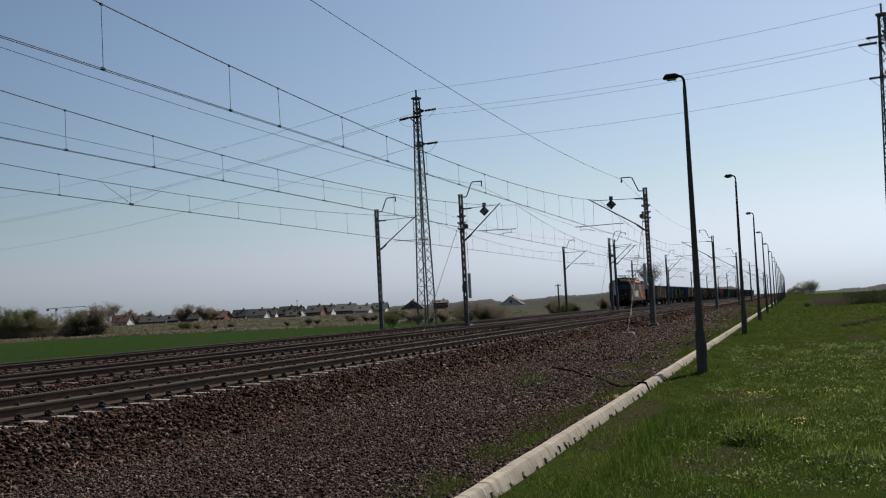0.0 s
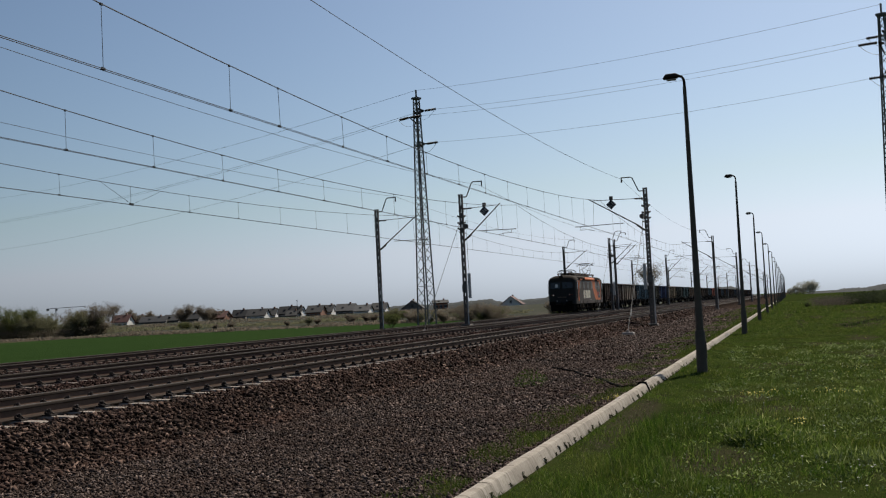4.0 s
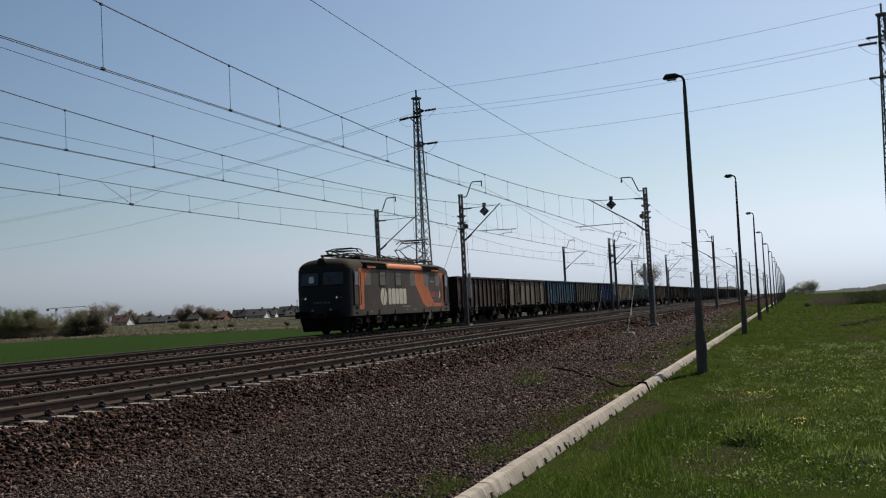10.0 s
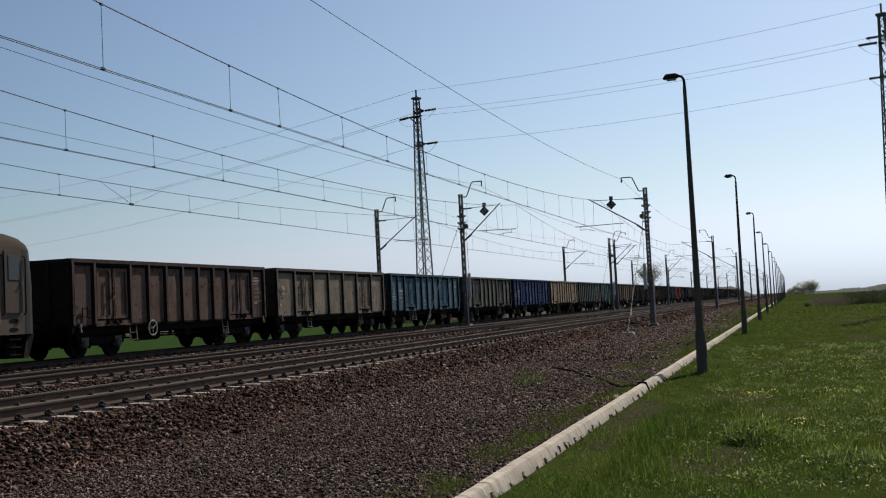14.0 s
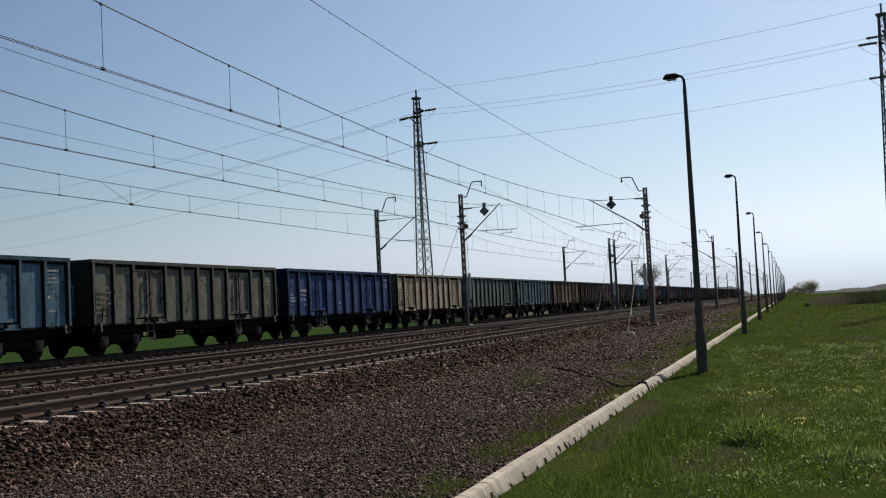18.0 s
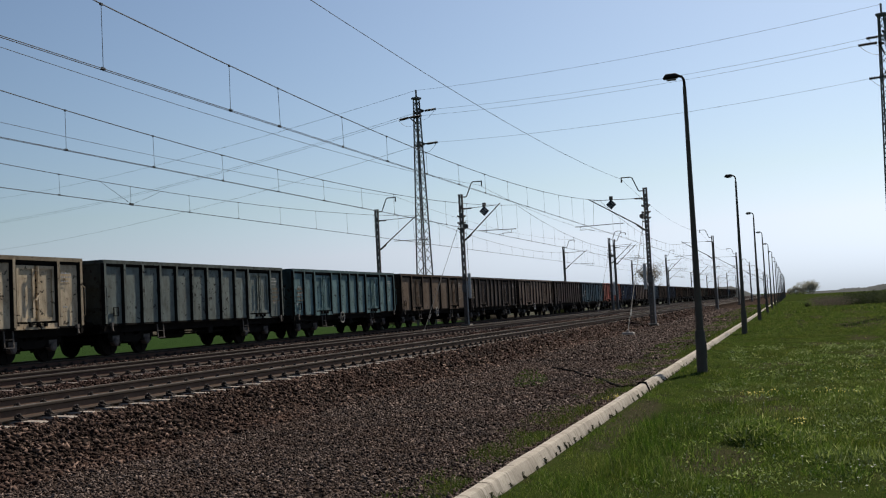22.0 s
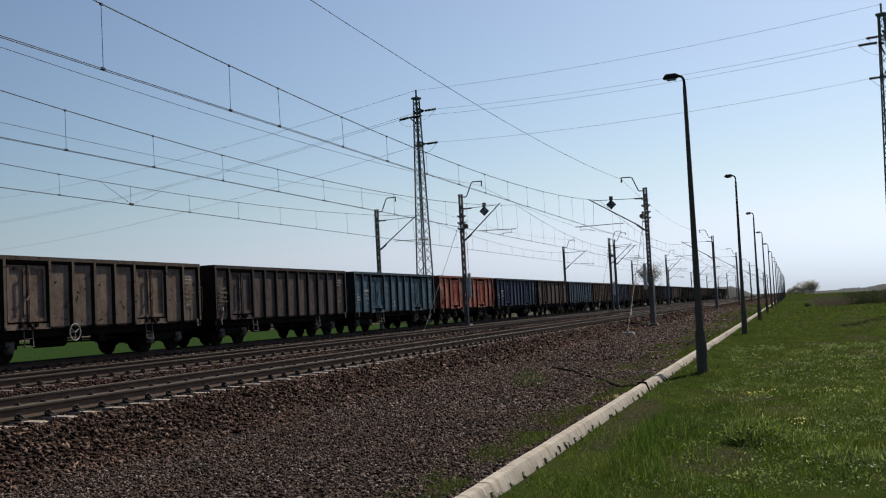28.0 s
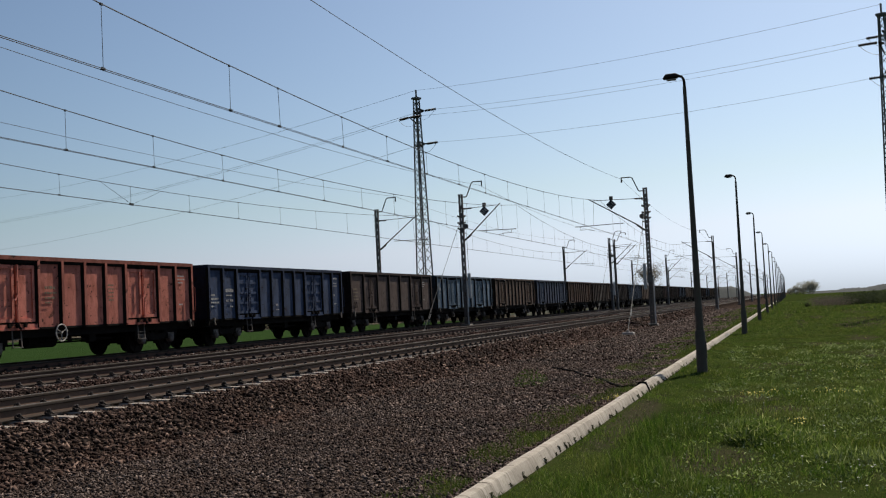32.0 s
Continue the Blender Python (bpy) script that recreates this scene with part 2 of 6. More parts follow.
CONCRETE = kerb_material()
POST = worn("lamp_post_paint", (0.095, 0.083, 0.070), (0.125, 0.110, 0.094), 0.8, 0.0, 1.5, 70, 0.12)
WIRE = worn("wire_copper", (0.075, 0.072, 0.07), (0.05, 0.05, 0.048), 0.5, 0.5, 3, 50)
# ---- ground and tracks ----
A_X, B_X, C_X = -10.66, -15.245, -22.668       # track centres
A_Z, B_Z, C_Z = 0.0, 0.086, 0.02              # rail tops
# cross-section of the ground, from the fields on one side to the meadow on the other
PROFILE = [(-4000, -1.6), (-400, -1.35), (-60, -1.3), (-30.5, -1.25), (-28.2, -1.05), (-26.2, -0.30), (-25.2, -0.23), (-21.0, -0.205), (-20.2, -0.24),
           (-19.3, -0.30), (-18.0, -0.26), (-17.3, -0.15), (-16.8, -0.135), (-13.7, -0.135), (-13.3, -0.2), (-12.3, -0.225), (-9.25, -0.225),
           (-9.0, -0.26), (-8.2, -0.60), (-7.4, -0.63), (-5.0, -0.66), (-3.3, -0.70), (-2.84, -0.655), (-2.62, -0.72), (-2.0, -0.77), (0.0, -0.74),
           (6.0, -0.72), (40.0, -0.8), (4000, -1.5)]


def make_ground():
    s = Shape()
    ys = [-3000, -400] + list(range(-60, 121, 3)) + list(range(130, 420, 15)) + [500, 700, 1000, 1500, 2500, 4500]
    s.sweep(PROFILE, ys, closed=False)
    tagged(part("ground", s, GROUND, None), "flat field with meadow grass, gravel and stone ballast", "ground", kind="structure")


make_ground()


FOOT_PROFILE = [(-0.075, -0.172), (0.075, -0.172), (0.075, -0.160), (0.018, -0.140), (-0.018, -0.140), (-0.075, -0.160)]
RAIL_PROFILE = [(-0.018, -0.150), (0.018, -0.150), (0.018, -0.142), (0.013, -0.12), (0.013, -0.045), (-0.013, -0.045), (-0.013, -0.12), (-0.018, -0.142)]
HEAD_PROFILE = [(-0.020, -0.050), (0.020, -0.050), (0.034, -0.034), (0.034, -0.010), (0.026, 0.0), (-0.026, 0.0), (-0.034, -0.010), (-0.034, -0.034)]


def sleeper_shape():
    """A prestressed concrete sleeper: high at the rail seats, sunk in the middle."""
    s = Shape()
    xs = [(-1.30, -.205), (-1.26, -.190), (-.55, -.173), (-.42, -.205), (.42, -.205), (.55, -.173), (1.26, -.190), (1.30, -.205)]
    for x, z in xs:
        s.v += [(x, -.15, -.36), (x, -.105, z - .03), (x, -.08, z), (x, .08, z), (x, .105, z - .03), (x, .15, -.36)]
    n = 6
    for i in range(len(xs) - 1):
        for k in range(n):
            a, b = i * n + k, i * n + (k + 1) % n
            s.f.append((a, b, b + n, a + n))
    s.f += [tuple(range(n)), tuple(range((len(xs) - 1) * n, len(xs) * n))]
    return s


def clip_shape():
    """A spring clamp with its bolt on the foot of a rail; its rail lies towards -x."""
    s = Shape().box(-.03, .15, -.07, .07, -.19, -.158)
    for k in (-1, 1):
        ring = [(.045 + .012 * math.sin(a), k * .032 + .029 * math.cos(a), -.125 + .032 * math.sin(a)) for a in [math.tau * i / 10 for i in range(11)]]
        s.tube(ring, .010, 5, False)
        s.tube([(.05, k * .06, -.13), (.09, k * .05, -.15), (.12, k * .02, -.155)], .014, 5)
    return s.tube([(.06, 0, -.17), (.06, 0, -.085)], .020, 6).tube([(.06, 0, -.125), (.06, 0, -.10)], .034, 6)


def far_sleepers(y0, y1, rows):
    s = Shape()
    y = y0
    while y < y1:
        s.box(-1.3, 1.3, y - .12, y + .12, -.3, -.19)
        for x in rows:
            s.box(x - .05, x + .05, y - .06, y + .06, -.19, -.11)
        y += .6
    return s


def make_track(name, cx, z, first, count, clips, concrete, rust):
    """A track; first: where its nearest sleeper lies, count: how many are single parts, clips: on how many of these the clamps are."""
    s = thing(name, pose(cx, 0, z), "railway track with rusty steel rails on concrete sleepers in dark ballast", "railway track", kind="structure")
    for x in (-0.7535, 0.7535):
        r = part("rail", Shape().sweep([(x + a, b) for a, b in RAIL_PROFILE], [-60, 0, 60, 200, 900]), rust, s, "rusty brown steel rail")
        part("rail_head", Shape().sweep([(x + a, b) for a, b in HEAD_PROFILE], [-60, 0, 60, 200, 900]), RAIL_HEAD, r, "worn head of the rail")
        part("rail_foot", Shape().sweep([(x + a, b) for a, b in FOOT_PROFILE], [-60, 0, 60, 200, 900]), RAIL_FOOT, r, "grimy foot of the rail")
        part("running_surface", Shape().box(x - .026, x + .026, -60, 900, .0, .002), RAIL_TOP, r, "polished top of the rail")
    for i in range(count):
        y = first + .6 * i
        o = part("sleeper", once(("sleeper", concrete.name), sleeper_shape, concrete), concrete, s, at=pose(0, y, 0))
        if i < clips:
            for x, turn in ((.83, 0), (.675, 180), (-.675, 0), (-.83, 180)):
                part("rail_clip", once("rail_clip", clip_shape, CLIP), CLIP, o, at=pose(x, 0, 0, 0, 0, turn))
    part("sleeper", far_sleepers(first + .6 * count, first + .6 * count + 240, (-.9, .9, .6)), concrete, s)["kind"] = "stuff"
    if clips < count:
        c = Shape()
        for i in range(clips, count):
            for x in (.9, -.6, .6, -.9):
                y = first + .6 * i
                c.box(x - .06, x + .06, y - .07, y + .07, -.19, -.105)
        part("rail_clip", c, CLIP, s)["kind"] = "stuff"
    return s
# ---- loose stones and grass ----
def raw_mesh(name, verts, faces, material):
    """A mesh straight from arrays; all faces have the same number of corners."""
    me = bpy.data.meshes.new(name)
    n, k = faces.shape
    me.vertices.add(len(verts))
    me.vertices.foreach_set("co", verts.astype(np.float32).ravel())
    me.loops.add(n * k)
    me.loops.foreach_set("vertex_index", faces.astype(np.int32).ravel())
    me.polygons.add(n)
    me.polygons.foreach_set("loop_start", np.arange(0, n * k, k, dtype=np.int32))
    me.materials.append(material)
    me.update(calc_edges=True)
    return me


PX, PZ = np.array([p[0] for p in PROFILE], float), np.array([p[1] for p in PROFILE], float)


def level(x, y):
    """Height of the ground sheet, with the small swells that loose material has."""
    return np.interp(x, PX, PZ)


def stones(rng, x, y, z, size):
    """Angular stones, eight faces each."""
    n = len(x)
    base = np.array([[1, 0, 0], [-1, 0, 0], [0, 1, 0], [0, -1, 0], [0, 0, 1], [0, 0, -1]], float)
    v = base[None] * rng.uniform(.55, 1.1, (n, 6, 1)) + rng.normal(0, .22, (n, 6, 3))
    q = rng.normal(size=(n, 4))
    q /= np.linalg.norm(q, axis=1)[:, None]
    a, b, c, d = q.T
    rot = np.stack([1 - 2 * (c * c + d * d), 2 * (b * c - d * a), 2 * (b * d + c * a), 2 * (b * c + d * a), 1 - 2 * (b * b + d * d), 2 * (c * d - b * a),
                    2 * (b * d - c * a), 2 * (c * d + b * a), 1 - 2 * (b * b + c * c)], 1).reshape(n, 3, 3)
    v *= rng.uniform(.28, 1.75, (n, 1, 3))
    v = np.einsum("nij,nkj->nki", rot, v) * size[:, None, None]
    v[:, :, 2] *= .8
    v += np.stack([x, y, z], 1)[:, None]
    f = np.array([[0, 2, 4], [2, 1, 4], [1, 3, 4], [3, 0, 4], [2, 0, 5], [1, 2, 5], [3, 1, 5], [0, 3, 5]])
    return v.reshape(-1, 3), (f[None] + 6 * np.arange(n)[:, None, None]).reshape(-1, 3)


def stone_material(name, dark, mid, light, rust):
    k = Nodes(name)
    geo = k.node("ShaderNodeNewGeometry")
    c = k.ramp(geo.outputs["Random Per Island"], (0.0, dark), (0.62, mid), (1.0, light))
    c = k.mix(k.ramp(k.noise(.55, 5, .7, k.where(True)), (.40, 0), (.68, .6)), c, rust)
    c = k.mix(k.ramp(k.noise(.18, 4, .6, k.where(True)), (.38, 0), (.66, .55)), c, (.55, .52, .50), "MULTIPLY")
    return k.done(c, .92, 0, k.noise(60, 3, .6, k.where(True)), .004, .1)


BALLAST = stone_material("ballast_stone", (.007, .005, .004), (.055, .034, .027), (.25, .170, .136), (.080, .042, .031))
BALLAST_RED = stone_material("rusty_ballast_stone", (.008, .005, .004), (.046, .028, .023), (.15, .097, .082), (.068, .032, .025))
GRAVEL = stone_material("gravel_stone", (.010, .008, .007), (.092, .068, .058), (.29, .222, .192), (.100, .060, .046))


def scatter(name, material, label, zones, seed, anywhere=False):
    """zones: x0, x1, y0, y1, stones in a square metre, size in metres, and heights kept clear of sleepers."""
    rng, vs, fs, n = np.random.default_rng(seed), [], [], 0
    for x0, x1, y0, y1, dens, size, *lift in zones:
        m = int((x1 - x0) * (y1 - y0) * dens)
        x, y = rng.uniform(x0, x1, m), rng.uniform(y0, y1, m)
        keep = np.ones(m, bool)
        for cx, first in ((A_X, A_FIRST), (B_X, B_FIRST), (C_X, C_FIRST)):
            on_sleeper = (np.abs(x - cx) < 1.33) & (np.abs((y - first + .3) % .6 - .3) < .15)
            on_rail = np.abs(np.abs(x - cx) - .7535) < .10
            keep &= ~(on_sleeper | on_rail)
        keep &= (x < -2.90) | anywhere
        x, y = x[keep], y[keep]
        s = size * rng.uniform(.55, 1.25, len(x))
        v, f = stones(rng, x, y, level(x, y) + (lift[0] if lift else 0) + s * rng.uniform(-.4, .75, len(x)), s)
        vs.append(v)
        fs.append(f + n)
        n += len(v)
    ob = part(name, raw_mesh(name, np.concatenate(vs), np.concatenate(fs), material), material)
    return tagged(ob, label, "stones", kind="stuff")


A_FIRST, B_FIRST, C_FIRST = 8.237, 14.423, 22.3
scatter("ballast", BALLAST, "dark brown crushed stone ballast on the shoulder of the track",
        [(-9.35, -7.6, 6, 26, 780, .037), (-9.35, -7.6, 26, 60, 300, .050), (-9.4, -7.8, 60, 130, 60, .08), (-9.75, -9.3, 6, 34, 420, .030), (-9.75, -9.3, 34, 70, 220, .04)], 3)
scatter("ballast", BALLAST_RED, "rusty dark brown ballast between the sleepers and tracks",
        [(-12.1, -9.3, 8, 30, 300, .034), (-13.9, -12.0, 10, 40, 420, .035), (-12.1, -9.3, 30, 60, 110, .05), (-16.6, -13.9, 14, 45, 170, .036), (-20.9, -16.6, 18, 60, 100, .046), (-13.9, -12.0, 40, 90, 90, .06),
         (-24.6, -20.9, 24, 70, 60, .05), (-14.4, -13.85, 12, 50, 300, .030), (-21.8, -21.2, 20, 60, 160, .04)], 4)
scatter("gravel", GRAVEL, "brown fine gravel beside the track", [(-7.85, -2.9, 7, 17, 1350, .0205), (-7.85, -2.9, 17, 30, 760, .027), (-7.85, -3.3, 30, 70, 210, .043), (-7.85, -3.6, 70, 130, 40, .08)], 5)
scatter("soil_crumbs", GRAVEL, "small stones and crumbs of bare soil in the grass", [(-1.6, -.4, 10.0, 12.4, 500, .008), (-2.58, -2.2, 12.5, 20, 500, .008), (-.8, .2, 16.0, 17.6, 400, .008)], 6, True)


def grass_material(name, a, b, dry):
    k = Nodes(name)
    geo = k.node("ShaderNodeNewGeometry")
    r = geo.outputs["Random Per Island"]
    c = k.ramp(r, (0.0, a), (.80, b), (1.0, dry))
    c = k.mix(k.ramp(k.noise(.45, 4, .6, k.where(True)), (.40, 0), (.75, .28)), c, dry)
    c = k.mix(k.ramp(k.noise(.9, 5, .65, k.where(True)), (.42, 0), (.66, .65)), c, (.55, .56, .55), "MULTIPLY")
    c = k.mix(k.ramp(k.noise(.27, 4, .6, k.where(True), stretch=(2.2, .8, 1)), (.50, 0), (.68, .35)), c, (.95, .70, .50), "MULTIPLY")
    m = k.done(c, .75, 0, spec=.1)
    glow, both = k.node("ShaderNodeBsdfTranslucent"), k.node("ShaderNodeMixShader")
    k.put(glow.inputs[0], k.mix(1.0, c, (1.0, 1.0, .5), "MULTIPLY"))
    both.inputs[0].default_value = .42
    k.t.links.new(k.b.outputs[0], both.inputs[1])
    k.t.links.new(glow.outputs[0], both.inputs[2])
    k.t.links.new(both.outputs[0], k.t.nodes["Material Output"].inputs[0])
    return m


GRASS = grass_material("meadow_grass", (.034, .072, .016), (.118, .182, .046), (.34, .36, .21))
DRY_GRASS = grass_material("dry_meadow_grass", (.050, .092, .026), (.110, .160, .050), (.25, .27, .15))
DEEP = grass_material("lush_grass", (.022, .056, .012), (.075, .145, .030), (.24, .30, .12))
VERGE = grass_material("verge_grass", (.032, .060, .018), (.095, .138, .044), (.26, .27, .14))
LEAF = grass_material("weed_leaves", (.05, .095, .022), (.18, .25, .09), (.50, .52, .36))
HERB = grass_material("pale_weed_leaves", (.085, .135, .045), (.23, .30, .14), (.52, .58, .45))
YELLOW = worn("yellow_petals", (.74, .62, .02), (.60, .50, .02), .6)
WHITE_HEAD = worn("white_seed_heads", (.6, .6, .55), (.45, .45, .4), .8)


def blades(rng, x, y, z, h, w, lean):
    """Bent blades of grass, two triangles and a tip each."""
    n = len(x)
    a = rng.uniform(0, math.tau, n)
    bend = rng.uniform(0, math.tau, n)
    side = np.stack([np.cos(a), np.sin(a), np.zeros(n)], 1) * (w / 2)[:, None]
    out = np.stack([np.cos(bend), np.sin(bend), np.zeros(n)], 1) * (h * lean)[:, None]
    foot = np.stack([x, y, z - .02], 1)
    mid = foot + out * .35 + np.stack([np.zeros(n), np.zeros(n), h * .62], 1)
    tip = foot + out + np.stack([np.zeros(n), np.zeros(n), h], 1)
    v = np.stack([foot - side, foot + side, mid + side * .7, mid - side * .7, tip], 1).reshape(-1, 3)
    f = np.array([[0, 1, 2], [0, 2, 3], [3, 2, 4]])
    return v, (f[None] + 5 * np.arange(n)[:, None, None]).reshape(-1, 3)


def lawn(name, label, zones, seed, material=None):
    rng, vs, fs, n = np.random.default_rng(seed), [], [], 0
    for x0, x1, y0, y1, dens, h, w, patch in zones:
        m = int((x1 - x0) * (y1 - y0) * dens)
        x, y = rng.uniform(x0, x1, m), rng.uniform(y0, y1, m)
        wave = np.sin(x * 1.9 + 1.3 * np.sin(y * .7)) * np.sin(y * 1.1 + 1.7 * np.sin(x * .8)) + .5 * np.sin(x * 5.1 + y * 3.7)
        bare = np.zeros(m, bool)
        for cx, cy, rx, ry in BARE:
            bare |= ((x - cx) / rx) ** 2 + ((y - cy) / ry) ** 2 < rng.uniform(.3, 1.3, m)
        bare &= rng.uniform(0, 1, m) < .72
        keep = ~bare & (wave > patch + rng.normal(0, .35, m)) & (x < .085 * y + 1.2) & ((x > -2.60) | (x < -2.86))
        x, y, tall = x[keep], y[keep], np.clip(.75 + .35 * wave[keep], .4, 1.5)
        k = len(x)
        v, f = blades(rng, x, y, level(x, y), h * tall * rng.uniform(.5, 1.3, k), w * rng.uniform(.6, 1.4, k), rng.uniform(.1, .8, k))
        vs.append(v)
        fs.append(f + n)
        n += len(v)
    m = material or GRASS
    ob = part(name, raw_mesh(name, np.concatenate(vs), np.concatenate(fs), m), m)
    return tagged(ob, label, "grass", kind="stuff")


lawn("meadow_grass", "short fresh green meadow grass with dry tufts",
     [(-2.6, 2.3, 6.5, 13, 3800, .065, .006, -.9), (-2.6, 2.8, 13, 22, 1700, .065, .009, -.9), (-2.4, 2.3, 7, 22, 300, .15, .007, .35)], 11)
lawn("far_meadow_grass", "drier green meadow grass further along the kerb",
     [(-2.6, 5.0, 22, 45, 600, .07, .018, -.8), (-2.6, 8.5, 45, 90, 130, .10, .04, -1.0), (-2.6, 14.0, 90, 200, 26, .18, .12, -1.2)], 14, DRY_GRASS)
lawn("tall_grass", "tufts of longer lush green grass in the meadow",
     [(-2.0, -.9, 11.5, 17.5, 520, .20, .008, -.1), (-2.0, -1.3, 9.5, 11.6, 800, .15, .007, -.1), (-2.6, -2.53, 7, 16, 2200, .09, .006, .35), (-2.6, -2.50, 16, 40, 1100, .11, .010, .35),
      (-.6, 2.3, 17, 30, 160, .13, .010, .3), (-.9, .2, 8.6, 10.0, 700, .14, .007, .3)], 13, DEEP)
lawn("verge_grass", "sparse green grass in the gravel beside the kerb",
     [(-3.65, -3.0, 7, 15, 1300, .105, .006, -.45), (-3.35, -3.05, 9, 17, 1000, .11, .006, -.6), (-3.9, -2.95, 14, 24, 900, .06, .008, -.1), (-4.2, -2.86, 22, 46, 700, .08, .012, -.3), (-3.4, -2.86, 18, 34, 700, .09, .010, -.3), (-4.6, -2.86, 34, 80, 330, .10, .03, -.4), (-5.6, -2.86, 80, 160, 60, .15, .08, -.6)], 12, VERGE)


def herb_patch(name, cx, cy, r, count, tall, label, seed, big=1.0, mat=None):
    """A clump of broad-leaved weeds."""
    rng = np.random.default_rng(seed)
    rad, a = r * np.sqrt(rng.uniform(0, 1, count)), rng.uniform(0, math.tau, count)
    x, y = cx + rad * np.cos(a), cy + 1.3 * rad * np.sin(a)
    top = tall * (1 - .6 * (rad / r) ** 2)
    z = level(x, y) + rng.uniform(0, 1, count) * top
    u = rng.normal(size=(count, 3))
    u[:, 2] = np.abs(u[:, 2]) * 1.7
    u /= np.linalg.norm(u, axis=1)[:, None]
    w = np.cross(u, rng.normal(size=(count, 3)))
    w /= np.linalg.norm(w, axis=1)[:, None]
    p, ln, wd = np.stack([x, y, z], 1), rng.uniform(.035, .10, (count, 1)) * big, rng.uniform(.003, .0065, (count, 1)) * big
    v = np.stack([p, p + u * ln * .5 + w * wd, p + u * ln, p + u * ln * .5 - w * wd], 1).reshape(-1, 3)
    f = np.array([[0, 1, 2, 3]])[None] + 4 * np.arange(count)[:, None, None]
    ob = part(name, raw_mesh(name, v, f.reshape(-1, 4), mat or LEAF), mat or LEAF)
    return tagged(ob, label, "weeds", kind="stuff")


herb_patch("weed_clump", -.52, 13.4, .36, 2000, .27, "clump of tall leafy green weeds in the grass", 21, 1.35)
herb_patch("weed_clump", -.12, 13.1, .40, 1000, .16, "low leafy green weeds in the grass", 22, 1.1)
herb_patch("weed_clump", .42, 11.8, .36, 380, .09, "pale broad-leaved weeds in the grass", 23, 1.35, HERB)
herb_patch("weed_clump", .92, 11.5, .40, 420, .09, "pale broad-leaved weeds in the grass", 26, 1.4, HERB)
herb_patch("weed_clump", .30, 10.7, .30, 380, .10, "dark green leafy weeds in the grass", 27, 1.0, DEEP)
herb_patch("weed_clump", -5.2, 21.6, .34, 420, .36, "small green weeds growing in gravel", 24, 1.0, DEEP)


def herb_field(name, count, label, seed):
    """Small pale clumps of leaves all over the meadow."""
    rng = np.random.default_rng(seed)
    cy = 9.5 + 27 * rng.uniform(0, 1, count) ** 1.3
    cx = -1.9 + (.085 * cy + 2.9) * rng.uniform(0, 1, count) ** .8
    per = 22
    x, y = np.repeat(cx, per) + rng.normal(0, .09, count * per), np.repeat(cy, per) + rng.normal(0, .13, count * per)
    n = count * per
    u = rng.normal(size=(n, 3))
    u[:, 2] = np.abs(u[:, 2])
    u /= np.linalg.norm(u, axis=1)[:, None]
    w = np.cross(u, rng.normal(size=(n, 3)))
    w /= np.linalg.norm(w, axis=1)[:, None]
    p, ln, wd = np.stack([x, y, level(x, y) + rng.uniform(0, .07, n)], 1), rng.uniform(.024, .060, (n, 1)) * (.70 + y[:, None] / 40), rng.uniform(.0045, .011, (n, 1)) * (.70 + y[:, None] / 40)
    v = np.stack([p, p + u * ln * .5 + w * wd, p + u * ln, p + u * ln * .5 - w * wd], 1).reshape(-1, 3)
    ob = part(name, raw_mesh(name, v, np.arange(n * 4).reshape(-1, 4), HERB), HERB)
    return tagged(ob, label, "weeds", kind="stuff")


herb_field("meadow_weeds", 520, "scattered pale green weeds in the meadow", 25)


def flowers(name, spots, count, r, material, label, seed, lift):
    rng, s = np.random.default_rng(seed), Shape()
    for i in range(count):
        cx, cy, spread = spots[i % len(spots)]
        x, y = cx + rng.normal(0, spread), cy + rng.normal(0, spread * 1.2)
        z = float(level(x, y)) + lift * rng.uniform(.6, 1.3)
        n = 7
        s.add([(x, y, z + r * .35)] + [(x + r * math.cos(k * math.tau / n), y + r * math.sin(k * math.tau / n), z) for k in range(n)] + [(x, y, z - r * .4)],
              [(0, 1 + k, 1 + (k + 1) % n) for k in range(n)] + [(n + 1, 1 + (k + 1) % n, 1 + k) for k in range(n)])
        s.tube([(x, y, z - r * .4), (x, y, float(level(x, y)) - .02)], .0015, 3, False)
    ob = part(name, s, material)
    return tagged(ob, label, "flowers", kind="stuff")


flowers("dandelions", [(-.75, 19.4, .18), (-.35, 19.5, .22), (.3, 19.4, .22), (.65, 19.2, .2), (-.1, 15.0, .22), (-2.9, 18.2, .15), (1.2, 24, .8), (2.0, 33, 1.5)], 150, .015, YELLOW, "yellow dandelions in the grass", 31, .06)
flowers("seed_heads", [(.3, 11.2, .25), (.6, 10.5, .25), (.0, 13.5, .8), (-.6, 16.0, .7), (-1.4, 15.0, .5), (.5, 18, .8), (1.0, 25, 1.2)], 45, .014, WHITE_HEAD, "white dandelion seed heads in the grass", 32, .07)


